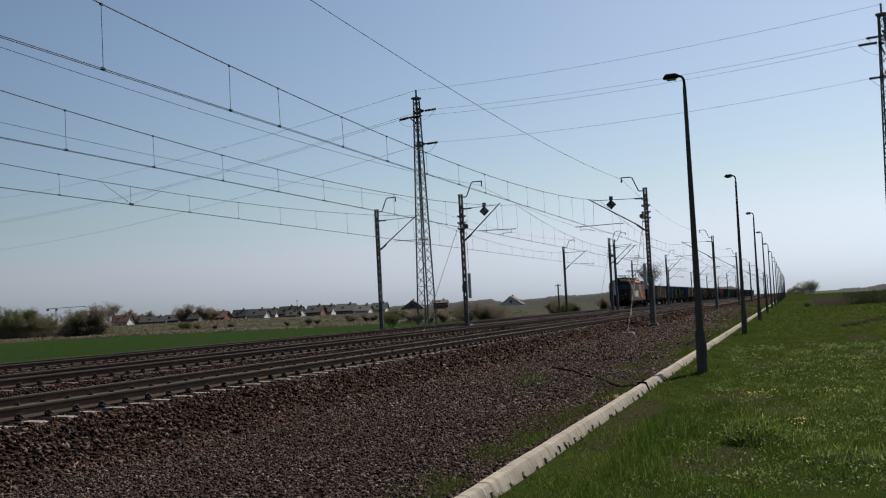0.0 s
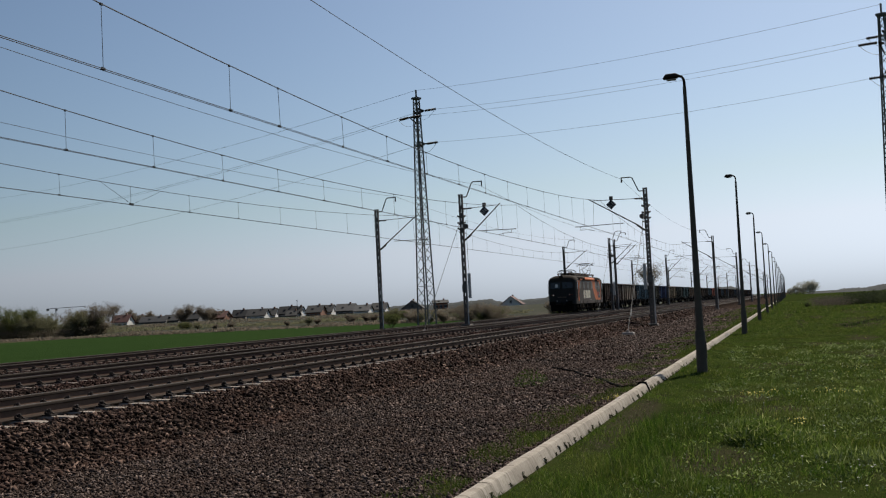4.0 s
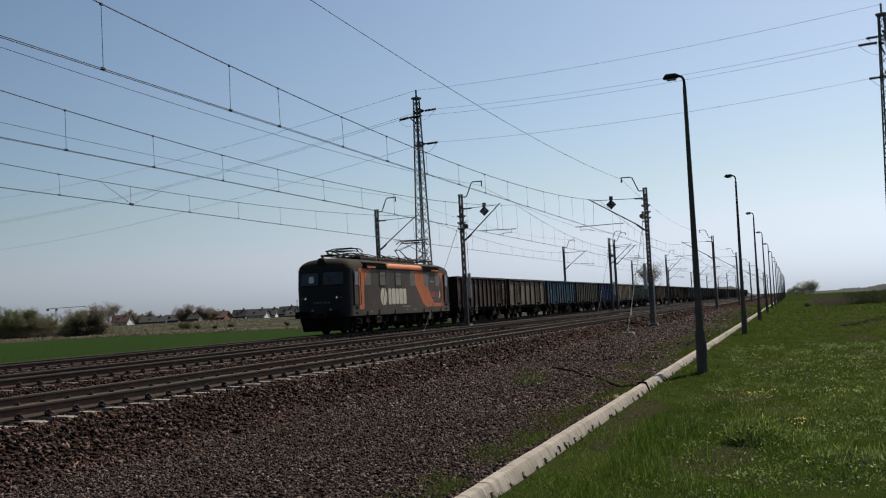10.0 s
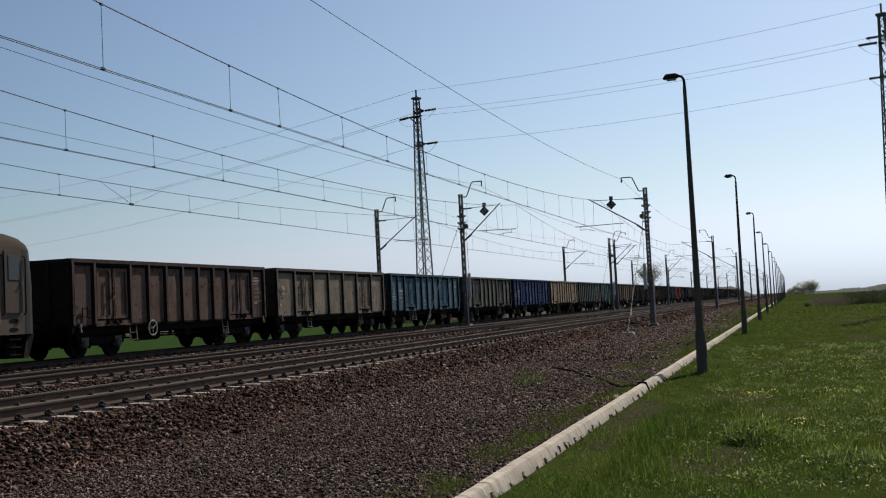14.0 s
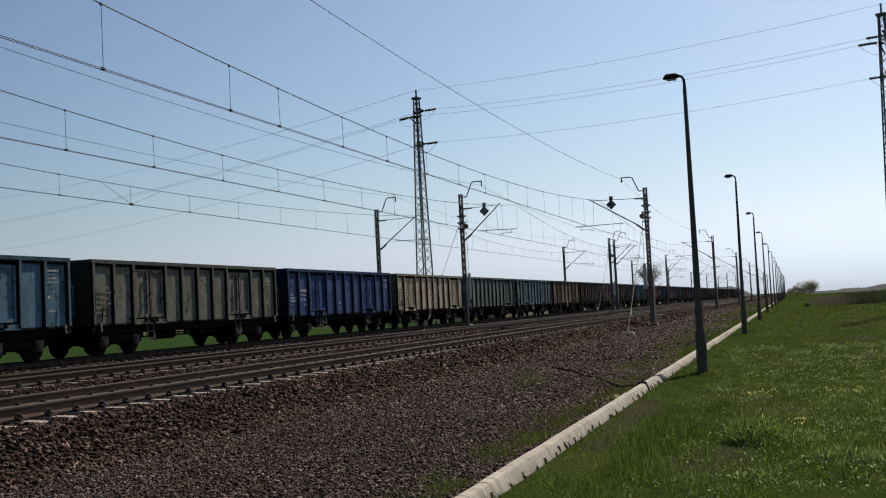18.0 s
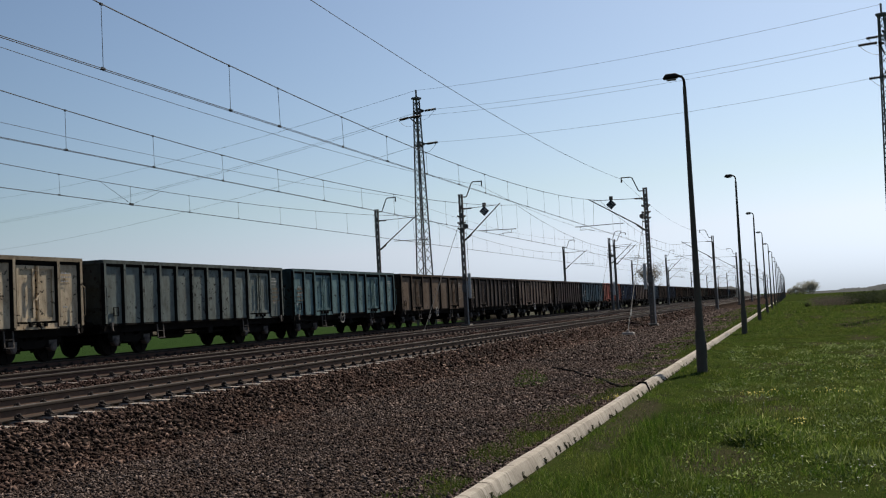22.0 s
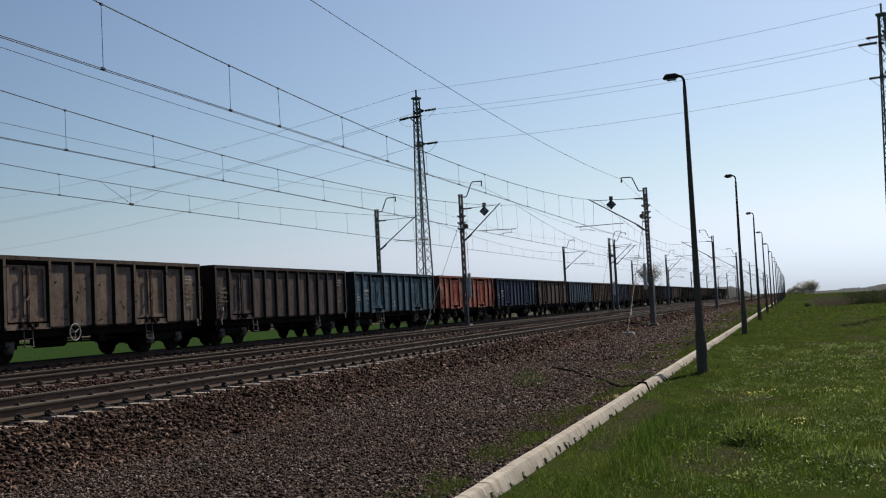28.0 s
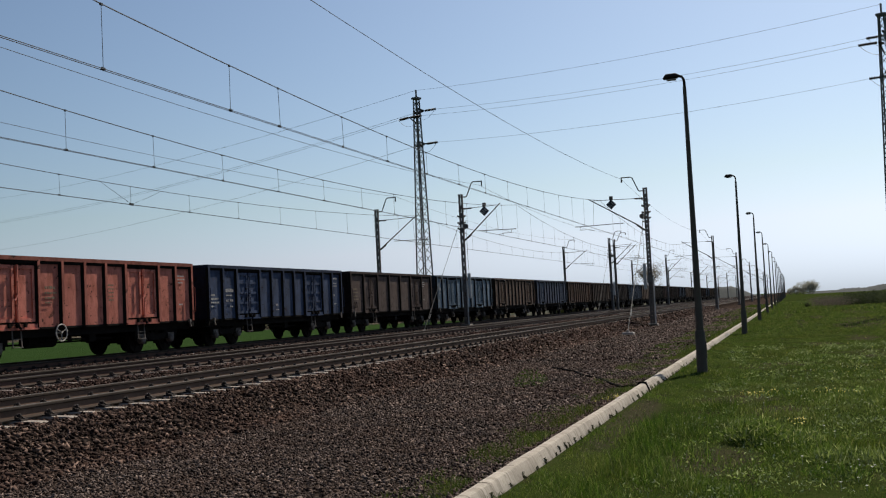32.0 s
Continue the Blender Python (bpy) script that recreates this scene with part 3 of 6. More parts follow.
CABLE = worn("black_cable", (.008, .007, .007), (.012, .010, .009), .95, 0, 3, 60, .02)
cable = part("cable", Shape().tube([(x, y, float(level(x, y)) + .03) for x, y in ((-2.90, 20.6), (-3.2, 20.8), (-3.6, 21.9), (-4.1, 23.3), (-4.6, 24.2), (-5.0, 25.4), (-5.9, 27.0))], .028, 6), CABLE)
part("cable_end", Shape().tube([(-2.90, 20.6, -.66), (-2.835, 20.52, -.56), (-2.70, 20.42, -.555), (-2.64, 20.36, -.68), (-2.60, 20.3, -.76)], .022, 6), CABLE, cable)
tagged(cable, "black cable lying across the gravel and the kerb", "cable")
make_track("track_1", A_X, A_Z, A_FIRST, 200, 90, SLEEPER, RAIL)
make_track("track_2", B_X, B_Z, B_FIRST, 150, 60, SLEEPER_OLD, RAIL_OLD)
make_track("track_3", C_X, C_Z, C_FIRST, 110, 40, SLEEPER_OLD, RAIL_OLD)
# ---- kerb, lamps ----
def make_kerb():
    k = thing("kerb", pose(-2.82, 0, -0.574), "weathered pale concrete kerb along the gravel", "kerb", kind="structure")
    prof = [(0, -.25), (0, -.035), (.004, -.014), (.018, 0), (.092, 0), (.118, -.010), (.134, -.030), (.186, -.150), (.195, -.25)]
    stone = Shape().sweep(prof, [.002, .998]).mesh("kerb_stone", CONCRETE, 30)
    rnd = random.Random(8)
    y = -18.57
    for i in range(170):
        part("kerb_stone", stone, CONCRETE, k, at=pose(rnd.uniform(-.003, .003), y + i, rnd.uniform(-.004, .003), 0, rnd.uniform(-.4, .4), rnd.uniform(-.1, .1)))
    far = Shape()
    for i in range(170, 440):
        far.sweep(prof, [y + i, y + i + .99])
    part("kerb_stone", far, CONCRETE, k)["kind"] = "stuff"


make_kerb()


def kerb_moss():
    """Dark cushions of moss and soil in the pits of the kerb's grass side."""
    rng = np.random.default_rng(77)
    y = 8.0
    xs, ys, zs, size = [], [], [], []
    while y < 34:
        y += rng.uniform(.14, .62) * (1 if rng.uniform() < .8 else 2)
        low, tall = rng.uniform(-.1, .15), rng.uniform(.25, .75)
        for _ in range(int(10 + 26 * tall)):
            u = low + tall * rng.uniform() ** 1.5
            xs.append(-2.634 - .045 * u)
            ys.append(y + rng.normal(0, .022))
            zs.append(-.715 + .10 * u)
            size.append(rng.uniform(.008, .017))
    v, f = stones(rng, np.array(xs), np.array(ys), np.array(zs), np.array(size))
    tagged(part("moss", raw_mesh("moss", v, f, MOSS), MOSS), "dark moss in pits along the foot of the kerb", "moss", kind="stuff")


MOSS = stone_material("kerb_moss", (.025, .028, .014), (.055, .058, .030), (.12, .12, .06), (.060, .050, .034))
kerb_moss()


def street_lamp():
    m = thing("street_lamp", pose(0, 0, 0), "dark grey steel street lamp on a tapered pole", "street lamp", "lamps along the kerb")
    part("base_sleeve", Shape().tube([(0, 0, -.3), (0, 0, .95), (0, 0, 1.0)], [.125, .118, .095], 14), POST, m, smooth=40)
    part("pole", Shape().tube([(0, 0, .95), (0, 0, 3.0), (0, 0, 6.66)], [.090, .068, .042], 14), POST, m, smooth=40)
    part("service_door", Shape().box(.09, .128, -.05, .05, .35, .75), POST, m)
    part("arm", Shape().tube([(0, 0, 6.60), (0, 0, 6.78), (-.015, 0, 6.86), (-.05, 0, 6.915), (-.1, 0, 6.93)], [.034, .032, .030, .03, .03], 10), STEEL_DARK, m, smooth=40)
    h = Shape()
    prof = [(-.07, .035, 0), (-.12, .06, .01), (-.18, .11, .015), (-.40, .12, .01), (-.46, .07, -.01), (-.48, .03, -.02)]
    ring = [(-1, -.02), (-.8, .05), (-.35, .085), (.35, .085), (.8, .05), (1, -.02), (.75, -.06), (-.75, -.06)]
    for x, w, dz in prof:
        h.v += [(x, a * w, 6.93 + dz + b * .85 * (w / .12)) for a, b in ring]
    n = len(ring)
    for i in range(len(prof) - 1):
        for k in range(n):
            a, b = i * n + k, i * n + (k + 1) % n
            h.f.append((a, b, b + n, a + n))
    h.f += [tuple(range(n)), tuple(range((len(prof) - 1) * n, len(prof) * n))]
    head = part("lamp_head", h, STEEL_DARK, m, "dark flat lamp head", smooth=50)
    part("lens", Shape().box(-.40, -.18, -.08, .08, 6.86, 6.875), GLASS_CLEAR, head)
    return m


GLASS_CLEAR = worn("lamp_lens", (.35, .35, .33), (.28, .28, .27), .2)
LAMPS = [street_lamp()]
LAMPS[0].matrix_basis = pose(-2.06, 25.5, -.765)
lean = random.Random(2)
for i in range(1, 17):
    LAMPS.append(copy_thing(LAMPS[0], pose(-2.06, 25.5 + 23.745 * i, -.67, lean.uniform(-.4, .4), lean.uniform(-.4, .4), lean.uniform(-4, 4))))
# ---- train ----
WAGONS, PITCH, BODY = 36, 14.04, 12.95


def train_at(t):
    """Where the front of the first wagon's body stands along the track."""
    return 168.56 - 9.825 * t - 0.013845 * t * t


def wagon_paint():
    k = Nodes("wagon_paint")
    info = k.node("ShaderNodeObjectInfo")
    p = k.node("ShaderNodeVectorMath", operation="ADD")
    k.put(p.inputs[0], k.where())
    k.put(p.inputs[1], k.math("MULTIPLY", info.outputs["Random"], 40.0))
    vec = p.outputs[0]
    patch = k.noise(1.3, 6, 0.7, vec)
    streak = k.noise(3.5, 5, 0.7, vec, stretch=(1, 1.3, 0.4))
    fine = k.noise(38, 4, 0.7, vec)
    c = k.mix(k.ramp(patch, (0.36, 0.0), (0.68, 0.6)), info.outputs["Color"], (0.50, 0.42, 0.36), "MULTIPLY")
    c = k.mix(k.ramp(streak, (0.46, 0.0), (0.72, 0.6)), c, (0.35, 0.28, 0.24), "MULTIPLY")
    rust = k.ramp(k.noise(4.0, 7, 0.75, vec), (0.60, 0.0), (0.68, 0.85))
    c = k.mix(k.math("MULTIPLY", rust, 0.6), c, (0.085, 0.040, 0.022))
    chip = k.ramp(k.noise(4.2, 4, 0.6, vec, stretch=(1, 1.0, 1.5)), (0.605, 0.0), (0.63, 0.92))
    chip = k.math("MULTIPLY", chip, k.ramp(k.noise(0.8, 3, 0.6, vec), (0.36, 0.0), (0.56, 1.0)))
    c = k.mix(chip, c, (0.020, 0.015, 0.012))
    c = k.mix(k.ramp(fine, (0.60, 0.0), (0.72, 0.10)), c, (0.20, 0.18, 0.16))
    return k.done(c, k.ramp(fine, (0.2, 0.72), (0.8, 0.92)), 0.0, k.noise(2.4, 4, 0.6, vec), 0.02, 0.12)


PAINT = wagon_paint()
# grime, also used where shade falls: stake sides, below top rails, behind doors
GRIME_SHADE = worn("grime_and_shade", (0.016, 0.013, 0.011), (0.009, 0.008, 0.007), 0.95, 0.0, 3, 50, 0.08)
BOXMETAL = worn("axle_box_dust", (0.17, 0.145, 0.125), (0.08, 0.067, 0.057), 0.85, 0.0, 6, 50)
WHEEL = worn("wheel_steel", (0.016, 0.012, 0.010), (0.010, 0.008, 0.007), 0.95, 0.0, 6, 50, 0.08)
MARK = worn("faded_white_lettering", (0.46, 0.445, 0.42), (0.27, 0.255, 0.235), 0.8, 0, 9, 60)
MARK_OLD = worn("faded_ochre_lettering", (0.22, 0.165, 0.10), (0.12, 0.09, 0.06), 0.85, 0, 7, 60)
BRIGHT = worn("pale_handwheel_paint", (0.58, 0.55, 0.50), (0.34, 0.31, 0.28), 0.7, 0, 9, 60)

def panel_shape(w, seed):
    """A pressed side sheet, dented by loads."""
    rnd, s = random.Random(seed), Shape()
    ny, nz = 5, 9
    for j in range(nz + 1):
        for i in range(ny + 1):
            u, v = i / ny, j / nz
            bulge = math.sin(math.pi * u) * math.sin(math.pi * v) ** 0.5 * 0.010 + (rnd.uniform(-0.005, 0.005) if 0 < u < 1 and 0 < v < 1 else 0)
            s.v.append((bulge, u * w, 1.0 + v * 2.05))
    for j in range(nz):
        for i in range(ny):
            a = j * (ny + 1) + i
            s.f.append((a, a + 1, a + ny + 2, a + ny + 1))
    # back sheet, so that it has thickness
    s.box(-0.03, -0.012, 0, w, 1.0, 3.05)
    return s


def stake_shape():
    """The outer flange of a side stake."""
    return Shape().box(.076, .090, -.055, .055, 1.06, 3.06)


def stake_web_shape():
    """The sloping sides of a side stake, between its flange and the sheets."""
    s = Shape()
    return s.add([(0, -.13, 1.02), (.076, -.052, 1.06), (.076, .052, 1.06), (0, .13, 1.02), (0, -.13, 3.05), (.076, -.052, 3.05), (.076, .052, 3.05), (0, .13, 3.05)],
                 [(0, 1, 5, 4), (1, 2, 6, 5), (2, 3, 7, 6), (3, 0, 4, 7), (0, 3, 2, 1), (4, 5, 6, 7)])


def leaf_shape(w, ribbed):
    s = Shape().box(-.02, .012, 0, w, 1.23, 2.89)
    s.box(.012, .052, 0, .10, 1.23, 2.89).box(.012, .052, w - .10, w, 1.23, 2.89)
    s.box(.012, .052, .10, w - .10, 1.23, 1.34).box(.012, .052, .10, w - .10, 2.79, 2.89)
    if ribbed:
        for z in (1.66, 2.07, 2.48):
            s.box(.012, .045, .10, w - .10, z - .04, z + .04)
    return s


def latch_shape():
    s = Shape().tube([(.075, 0, 1.22), (.075, 0, 2.9)], .018, 6)
    for z in (1.35, 2.05, 2.75):
        s.box(.0, .075, -.03, .03, z - .03, z + .03)
    s.bar((.09, 0, 2.02), (.11, -.16, 1.86), .03, .05)
    return s


def hook_shape():
    s = Shape().bar((.05, -.42, 1.145), (.05, .42, 1.145), .03, .03)
    for y in (-.35, 0.0, .33):
        s.box(.0, .09, y - .04, y + .04, 1.07, 1.19)
    return s.bar((.09, -.05, 1.18), (.12, .06, 1.02), .03, .06)


def bogie(parent, y):
    b = part("bogie", once("bogie", bogie_shape, GRIME_SHADE), GRIME_SHADE, parent, at=pose(0, y, 0))
    for yy in (-0.9, 0.9):
        w = part("wheelset", once("wheelset", wheelset_shape, WHEEL, 40), WHEEL, b, at=pose(0, yy, 0.46))
        for x in (-1.0, 1.0):
            part("axle_box", once("axle_box", axle_box_shape, BOXMETAL), BOXMETAL, b, "dusty brown cast axle box", at=pose(x, yy, 0.46))
    return b


def bogie_shape():
    s = Shape()
    for x in (-1.0, 1.0):
        prof = [(-1.32, .58), (-1.32, .74), (-.62, .80), (-.38, .66), (.38, .66), (.62, .80), (1.32, .74), (1.32, .58), (.66, .56), (.42, .42), (-.42, .42), (-.66, .56)]
        n = len(prof)
        s.add([(x - .05, a, b) for a, b in prof] + [(x + .05, a, b) for a, b in prof],
              [tuple(range(n)), tuple(reversed(range(n, 2 * n)))] + [(i, (i + 1) % n, n + (i + 1) % n, n + i) for i in range(n)])
        for y in (-1.14, -.66, .66, 1.14):
            s.tube([(x, y, .44), (x, y, .62)], .085, 8)
    s.box(-1.0, 1.0, -.26, .26, .46, .80).box(-.9, .9, -1.34, -1.22, .52, .66).box(-.9, .9, 1.22, 1.34, .52, .66)
    for y in (-.36, .36):
        s.box(-.86, .86, y - .04, y + .04, .36, .44)
        for x in (-.76, .76):
            s.box(x - .06, x + .06, y - .06, y + .06, .3, .62)
    return s


def wheelset_shape():
    s = Shape().tube([(-.98, 0, 0), (.98, 0, 0)], .08, 10)
    for k in (-1, 1):
        s.tube([(k * .685, 0, 0), (k * .70, 0, 0)], [.475, .485], 28)
        s.tube([(k * .70, 0, 0), (k * .735, 0, 0), (k * .82, 0, 0)], [.482, .461, .455], 28)
        s.tube([(k * .82, 0, 0), (k * .822, 0, 0)], [.455, .39], 28)
        s.tube([(k * .80, 0, 0), (k * .86, 0, 0)], [.16, .13], 14)
        for a in range(6):
            c, d = math.cos(a * math.pi / 3), math.sin(a * math.pi / 3)
            s.bar((k * .83, c * .16, d * .16), (k * .83, c * .37, d * .37), .03, .03, (1, 0, 0))
    return s


def axle_box_shape():
    s = Shape()
    s.tube([(-.07, 0, 0), (.10, 0, 0), (.135, 0, 0)], [.15, .15, .10], 10)
    s.box(-.06, .07, -.19, .19, .07, .20).box(-.05, .05, -.30, -.17, -.03, .08).box(-.05, .05, .17, .30, -.03, .08)
    return s


def underframe_shape():
    s = Shape()
    for x in (-1.12, 1.12):
        s.box(x - .06, x + .06, 0, BODY, .76, 1.0)
    s.box(-.25, .25, 0, BODY, .70, .98)
    for y in (.1, 2.0, 4.3, 6.4, 8.6, 10.95, 12.85):
        s.box(-1.1, 1.1, y - .08, y + .08, .74, .99)
    s.box(-1.38, 1.38, 0, .12, .82, 1.02).box(-1.38, 1.38, BODY - .12, BODY, .82, 1.02)
    # brake rods and reservoir
    s.tube([(.55, 4.6, .62), (.55, 5.9, .62)], .2, 12)
    s.tube([(.95, 5.1, .66), (.95, 8.4, .60)], .03, 6).bar((.9, 6.3, .55), (.9, 6.3, .78), .08, .12)
    s.box(.8, 1.12, 7.0, 7.35, .52, .76).tube([(.2, 3.1, .55), (.2, 9.8, .55)], .03, 6)
    return s


def end_wall(w, at):
    e = part("end_wall", once("end_wall", lambda: Shape().box(-1.36, 1.36, 0, .05, 1.0, 3.08), PAINT), PAINT, w, at=at)
    for x in (-1.30, -.5, .5, 1.30):
        part("end_stake", once("end_stake", lambda: Shape().box(-.06, .06, -.09, 0, .9, 3.05), PAINT), PAINT, e, at=pose(x, 0, 0))
    for z in (1.55, 2.3):
        part("end_rib", once("end_rib", lambda: Shape().box(-1.24, 1.24, -.045, 0, -.05, .05), PAINT), PAINT, e, at=pose(0, 0, z))
    part("end_rail", once("end_rail", lambda: Shape().box(-1.40, 1.40, -.09, .06, 3.04, 3.16), PAINT), PAINT, e)


def buffer_shape():
    s = Shape().tube([(0, 0, 0), (0, -.28, 0)], .11, 12).tube([(0, -.24, 0), (0, -.46, 0)], .075, 12)
    return s.tube([(0, -.46, 0), (0, -.50, 0), (0, -.52, 0)], [.22, .225, .16], 18)


def coupling_shape():
    s = Shape().bar((0, 0, 0), (0, -.35, 0), .08, .12)
    for x in (-.07, .07):
        s.tube([(x, -.28, 0), (x, -.44, -.10), (x, -.545, -.05)], .022, 6)
    return s.tube([(.28, 0, -.06), (.28, -.2, -.25), (.24, -.4, -.28), (.22, -.54, -.16)], .028, 6)


def handwheel_shape():
    s, n = Shape(), 18
    s.tube([(0.02, .26 * math.cos(2 * math.pi * a / n), .26 * math.sin(2 * math.pi * a / n)) for a in range(n + 1)], .020, 6, False)
    for a in range(3):
        s.tube([(0.02, 0, 0), (0.02, .26 * math.cos(2.1 * a + .5), .26 * math.sin(2.1 * a + .5))], .013, 5)
    return s.tube([(-.2, 0, 0), (.04, 0, 0)], .025, 6)


def step_shape():
    s = Shape()
    for y in (-.19, .19):
        s.bar((0, y, .98), (.03, y, .5), .02, .045)
    return s.bar((.03, -.2, .5), (.03, .2, .5), .10, .025).bar((.02, -.19, .74), (.02, .19, .74), .05, .02)


def rail_shape(x0, x1):
    """The box rail along the top of a side."""
    return Shape().box(x0, x1, 0, BODY, 3.04, 3.16)


def far_side_shape(layout_stakes):
    s = Shape().box(-1.39, -1.36, 0, BODY, 1.0, 3.06).box(-1.46, -1.34, 0, BODY, 3.04, 3.16)
    for y in layout_stakes:
        s.box(-1.46, -1.39, y - .05, y + .05, 1.0, 3.05)
    return s


def open_wagon(layout, ribbed=False):
    """An open goods wagon, its body from y 0 to BODY over the rail top. layout: p a sheet, D a pair of doors, from its front."""
    w = thing("open_wagon", pose(0, 0, 0), "steel open goods wagon", "goods wagon", "wagons of the train")
    door = 1.98
    wide = (BODY - .16 - door * layout.count("D")) / layout.count("p")
    ys, y = [.08], .08
    for n, c in enumerate(layout):
        y2 = y + (door if c == "D" else wide)
        if c == "p":
            pw = round(wide, 2)
            part("side_sheet", once(("side_sheet", pw, n % 3), lambda: panel_shape(wide, n % 3 + int(pw * 100)), PAINT, 30), PAINT, w, at=pose(1.345, y, 0))
        else:
            lw = (door - .40) / 2
            for k in range(2):
                part("door", once(("door", ribbed), lambda: leaf_shape(lw, ribbed), PAINT), PAINT, w, at=pose(1.325, y + .15 + k * (lw + .10), 0))
            # added dark backing, so that the gaps show the shade inside
            part("door_seal", once("door_seal", lambda: Shape().box(-.04, -.024, .0, door, 1.1, 3.0), GRIME_SHADE), GRIME_SHADE, w, "dark sheet for the shade behind the doors", at=pose(1.325, y, 0))
            part("door_latch", once("door_latch", latch_shape, PAINT), PAINT, w, at=pose(1.38, (y + y2) / 2, 0))
            part("door_sill", once("door_sill", lambda: Shape().box(-.02, .035, .02, door - .02, 1.0, 1.17).box(.035, .06, .02, door - .02, 1.0, 1.04), PAINT), PAINT, w, at=pose(1.36, y, 0))
            part("door_hook", once("door_hook", hook_shape, GRIME_SHADE), GRIME_SHADE, w, at=pose(1.38, (y + y2) / 2, 0))
        y = y2
        ys.append(y)
    for y in ys:
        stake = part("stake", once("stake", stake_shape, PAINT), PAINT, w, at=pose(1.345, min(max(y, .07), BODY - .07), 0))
        # the shade on the stake's sides is put into their dark colour
        part("stake_web", once("stake_web", stake_web_shape, GRIME_SHADE), GRIME_SHADE, stake, "sides of the stake with shade in their dark colour")
    # added dark strip: the top rail's shadow on the side
    part("rail_angle", once("rail_angle", lambda: Shape().box(1.34, 1.385, .02, BODY - .02, 2.95, 3.04), GRIME_SHADE), GRIME_SHADE, w, "dark strip for the shade below the top rail")
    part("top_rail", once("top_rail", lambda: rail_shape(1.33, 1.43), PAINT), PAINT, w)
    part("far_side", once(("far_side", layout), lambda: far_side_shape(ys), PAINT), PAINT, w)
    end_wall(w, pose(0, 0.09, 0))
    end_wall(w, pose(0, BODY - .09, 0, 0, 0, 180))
    part("floor", once("wagon_floor", lambda: Shape().box(-1.36, 1.36, .06, BODY - .06, 1.0, 1.06), GRIME_SHADE), GRIME_SHADE, w)
    part("underframe", once("underframe", underframe_shape, GRIME_SHADE), GRIME_SHADE, w)
    for x in (-.875, .875):
        part("buffer", once("buffer", buffer_shape, GRIME_SHADE, 40), GRIME_SHADE, w, at=pose(x, 0, 1.04))
        part("buffer", once("buffer", buffer_shape, GRIME_SHADE, 40), GRIME_SHADE, w, at=pose(x, BODY, 1.04, 0, 0, 180))
    part("coupling", once("coupling", coupling_shape, GRIME_SHADE), GRIME_SHADE, w, at=pose(0, 0, 1.0))
    part("coupling", once("coupling", coupling_shape, GRIME_SHADE), GRIME_SHADE, w, at=pose(0, BODY, 1.0, 0, 0, 180))
    for y in (1.975, 10.975):
        bogie(w, y)
    for y in (3.35, 9.6):
        part("step", once("step", step_shape, BOXMETAL), BOXMETAL, w, at=pose(1.32, y, 0))
    for y in (.02, BODY - .02):
        part("handrail", once("handrail", lambda: Shape().tube([(0, 0, 1.35), (.06, 0, 1.4), (.06, 0, 2.25), (0, 0, 2.3)], .014, 6), PAINT), PAINT, w, at=pose(1.44, y, 0))
        part("lashing_lug", once("lashing_lug", lambda: Shape().box(0, .09, -.05, .05, .98, 1.1).bar((.05, 0, 1.0), (.09, 0, .82), .05, .05), BOXMETAL), BOXMETAL, w,
             at=pose(1.38, .35 if y < 1 else BODY - .35, 0))
    return w


LAYOUTS = {"a": ("pDppppppDp", False), "b": ("ppDppppDpp", False), "c": ("ppDppppDpp", True), "d": ("pDpppDp", False), "e": ("pppppppppDp", False), "f": ("pDppppppppp", False)}
patterns = {k: open_wagon(*v) for k, v in LAYOUTS.items()}

# one row a wagon, from the front of the train: pattern, colour of its paint, words for it, what is lettered on it
DARK, BRN, GRY, BLU, NAVY, OLV, CRM, TEAL, RED = ((.050, .038, .033), (.078, .053, .044), (.15, .125, .098), (.060, .112, .150), (.028, .052, .128), (.104, .106, .088),
                                                  (.33, .275, .195), (.090, .148, .155), (.33, .115, .085))
TRAIN = [("a", BRN, "dark brown steel open goods wagon with ochre stains", "o"), ("d", GRY, "grey steel open goods wagon with whitish marks", "w"),
         ("b", BLU, "faded blue steel open goods wagon with white lettering", "wl"), ("b", OLV, "olive grey steel open goods wagon with rust spots", "o"),
         ("b", NAVY, "dark blue steel open goods wagon with white lettering", "wl"), ("a", CRM, "cream steel open goods wagon with rust stains", "o"),
         ("e", (.115, .135, .125), "grey-green steel open goods wagon with chipped paint", "o"), ("b", TEAL, "pale teal steel open goods wagon with chipped paint", "ow"),
         ("d", (.10, .072, .052), "dark brown steel open goods wagon with wide sheets", "o"), ("b", DARK, "almost black steel open goods wagon", "o"),
         ("b", (.125, .094, .076), "dull brown steel open goods wagon", "o"), ("f", (.066, .052, .048), "dark brown steel open goods wagon with ochre stains", "o"),
         ("b", (.060, .102, .130), "blue-grey steel open goods wagon with white lettering", "wl"), ("b", RED, "rusty red steel open goods wagon with white handwheel", "rw"),
         ("c", (.032, .045, .080), "dark blue steel open goods wagon with ribbed doors", "wl"), ("d", (.066, .048, .042), "dark brown steel open goods wagon with wide sheets", "o"),
         ("b", (.09, .125, .16), "light blue steel open goods wagon", "w"), ("a", (.10, .07, .052), "brown-grey steel open goods wagon", ""),
         ("a", (.065, .08, .11), "blue-grey steel open goods wagon", ""), ("a", (.09, .06, .043), "brown steel open goods wagon", ""), ("e", (.08, .06, .047), "dark grey steel open goods wagon", "")]
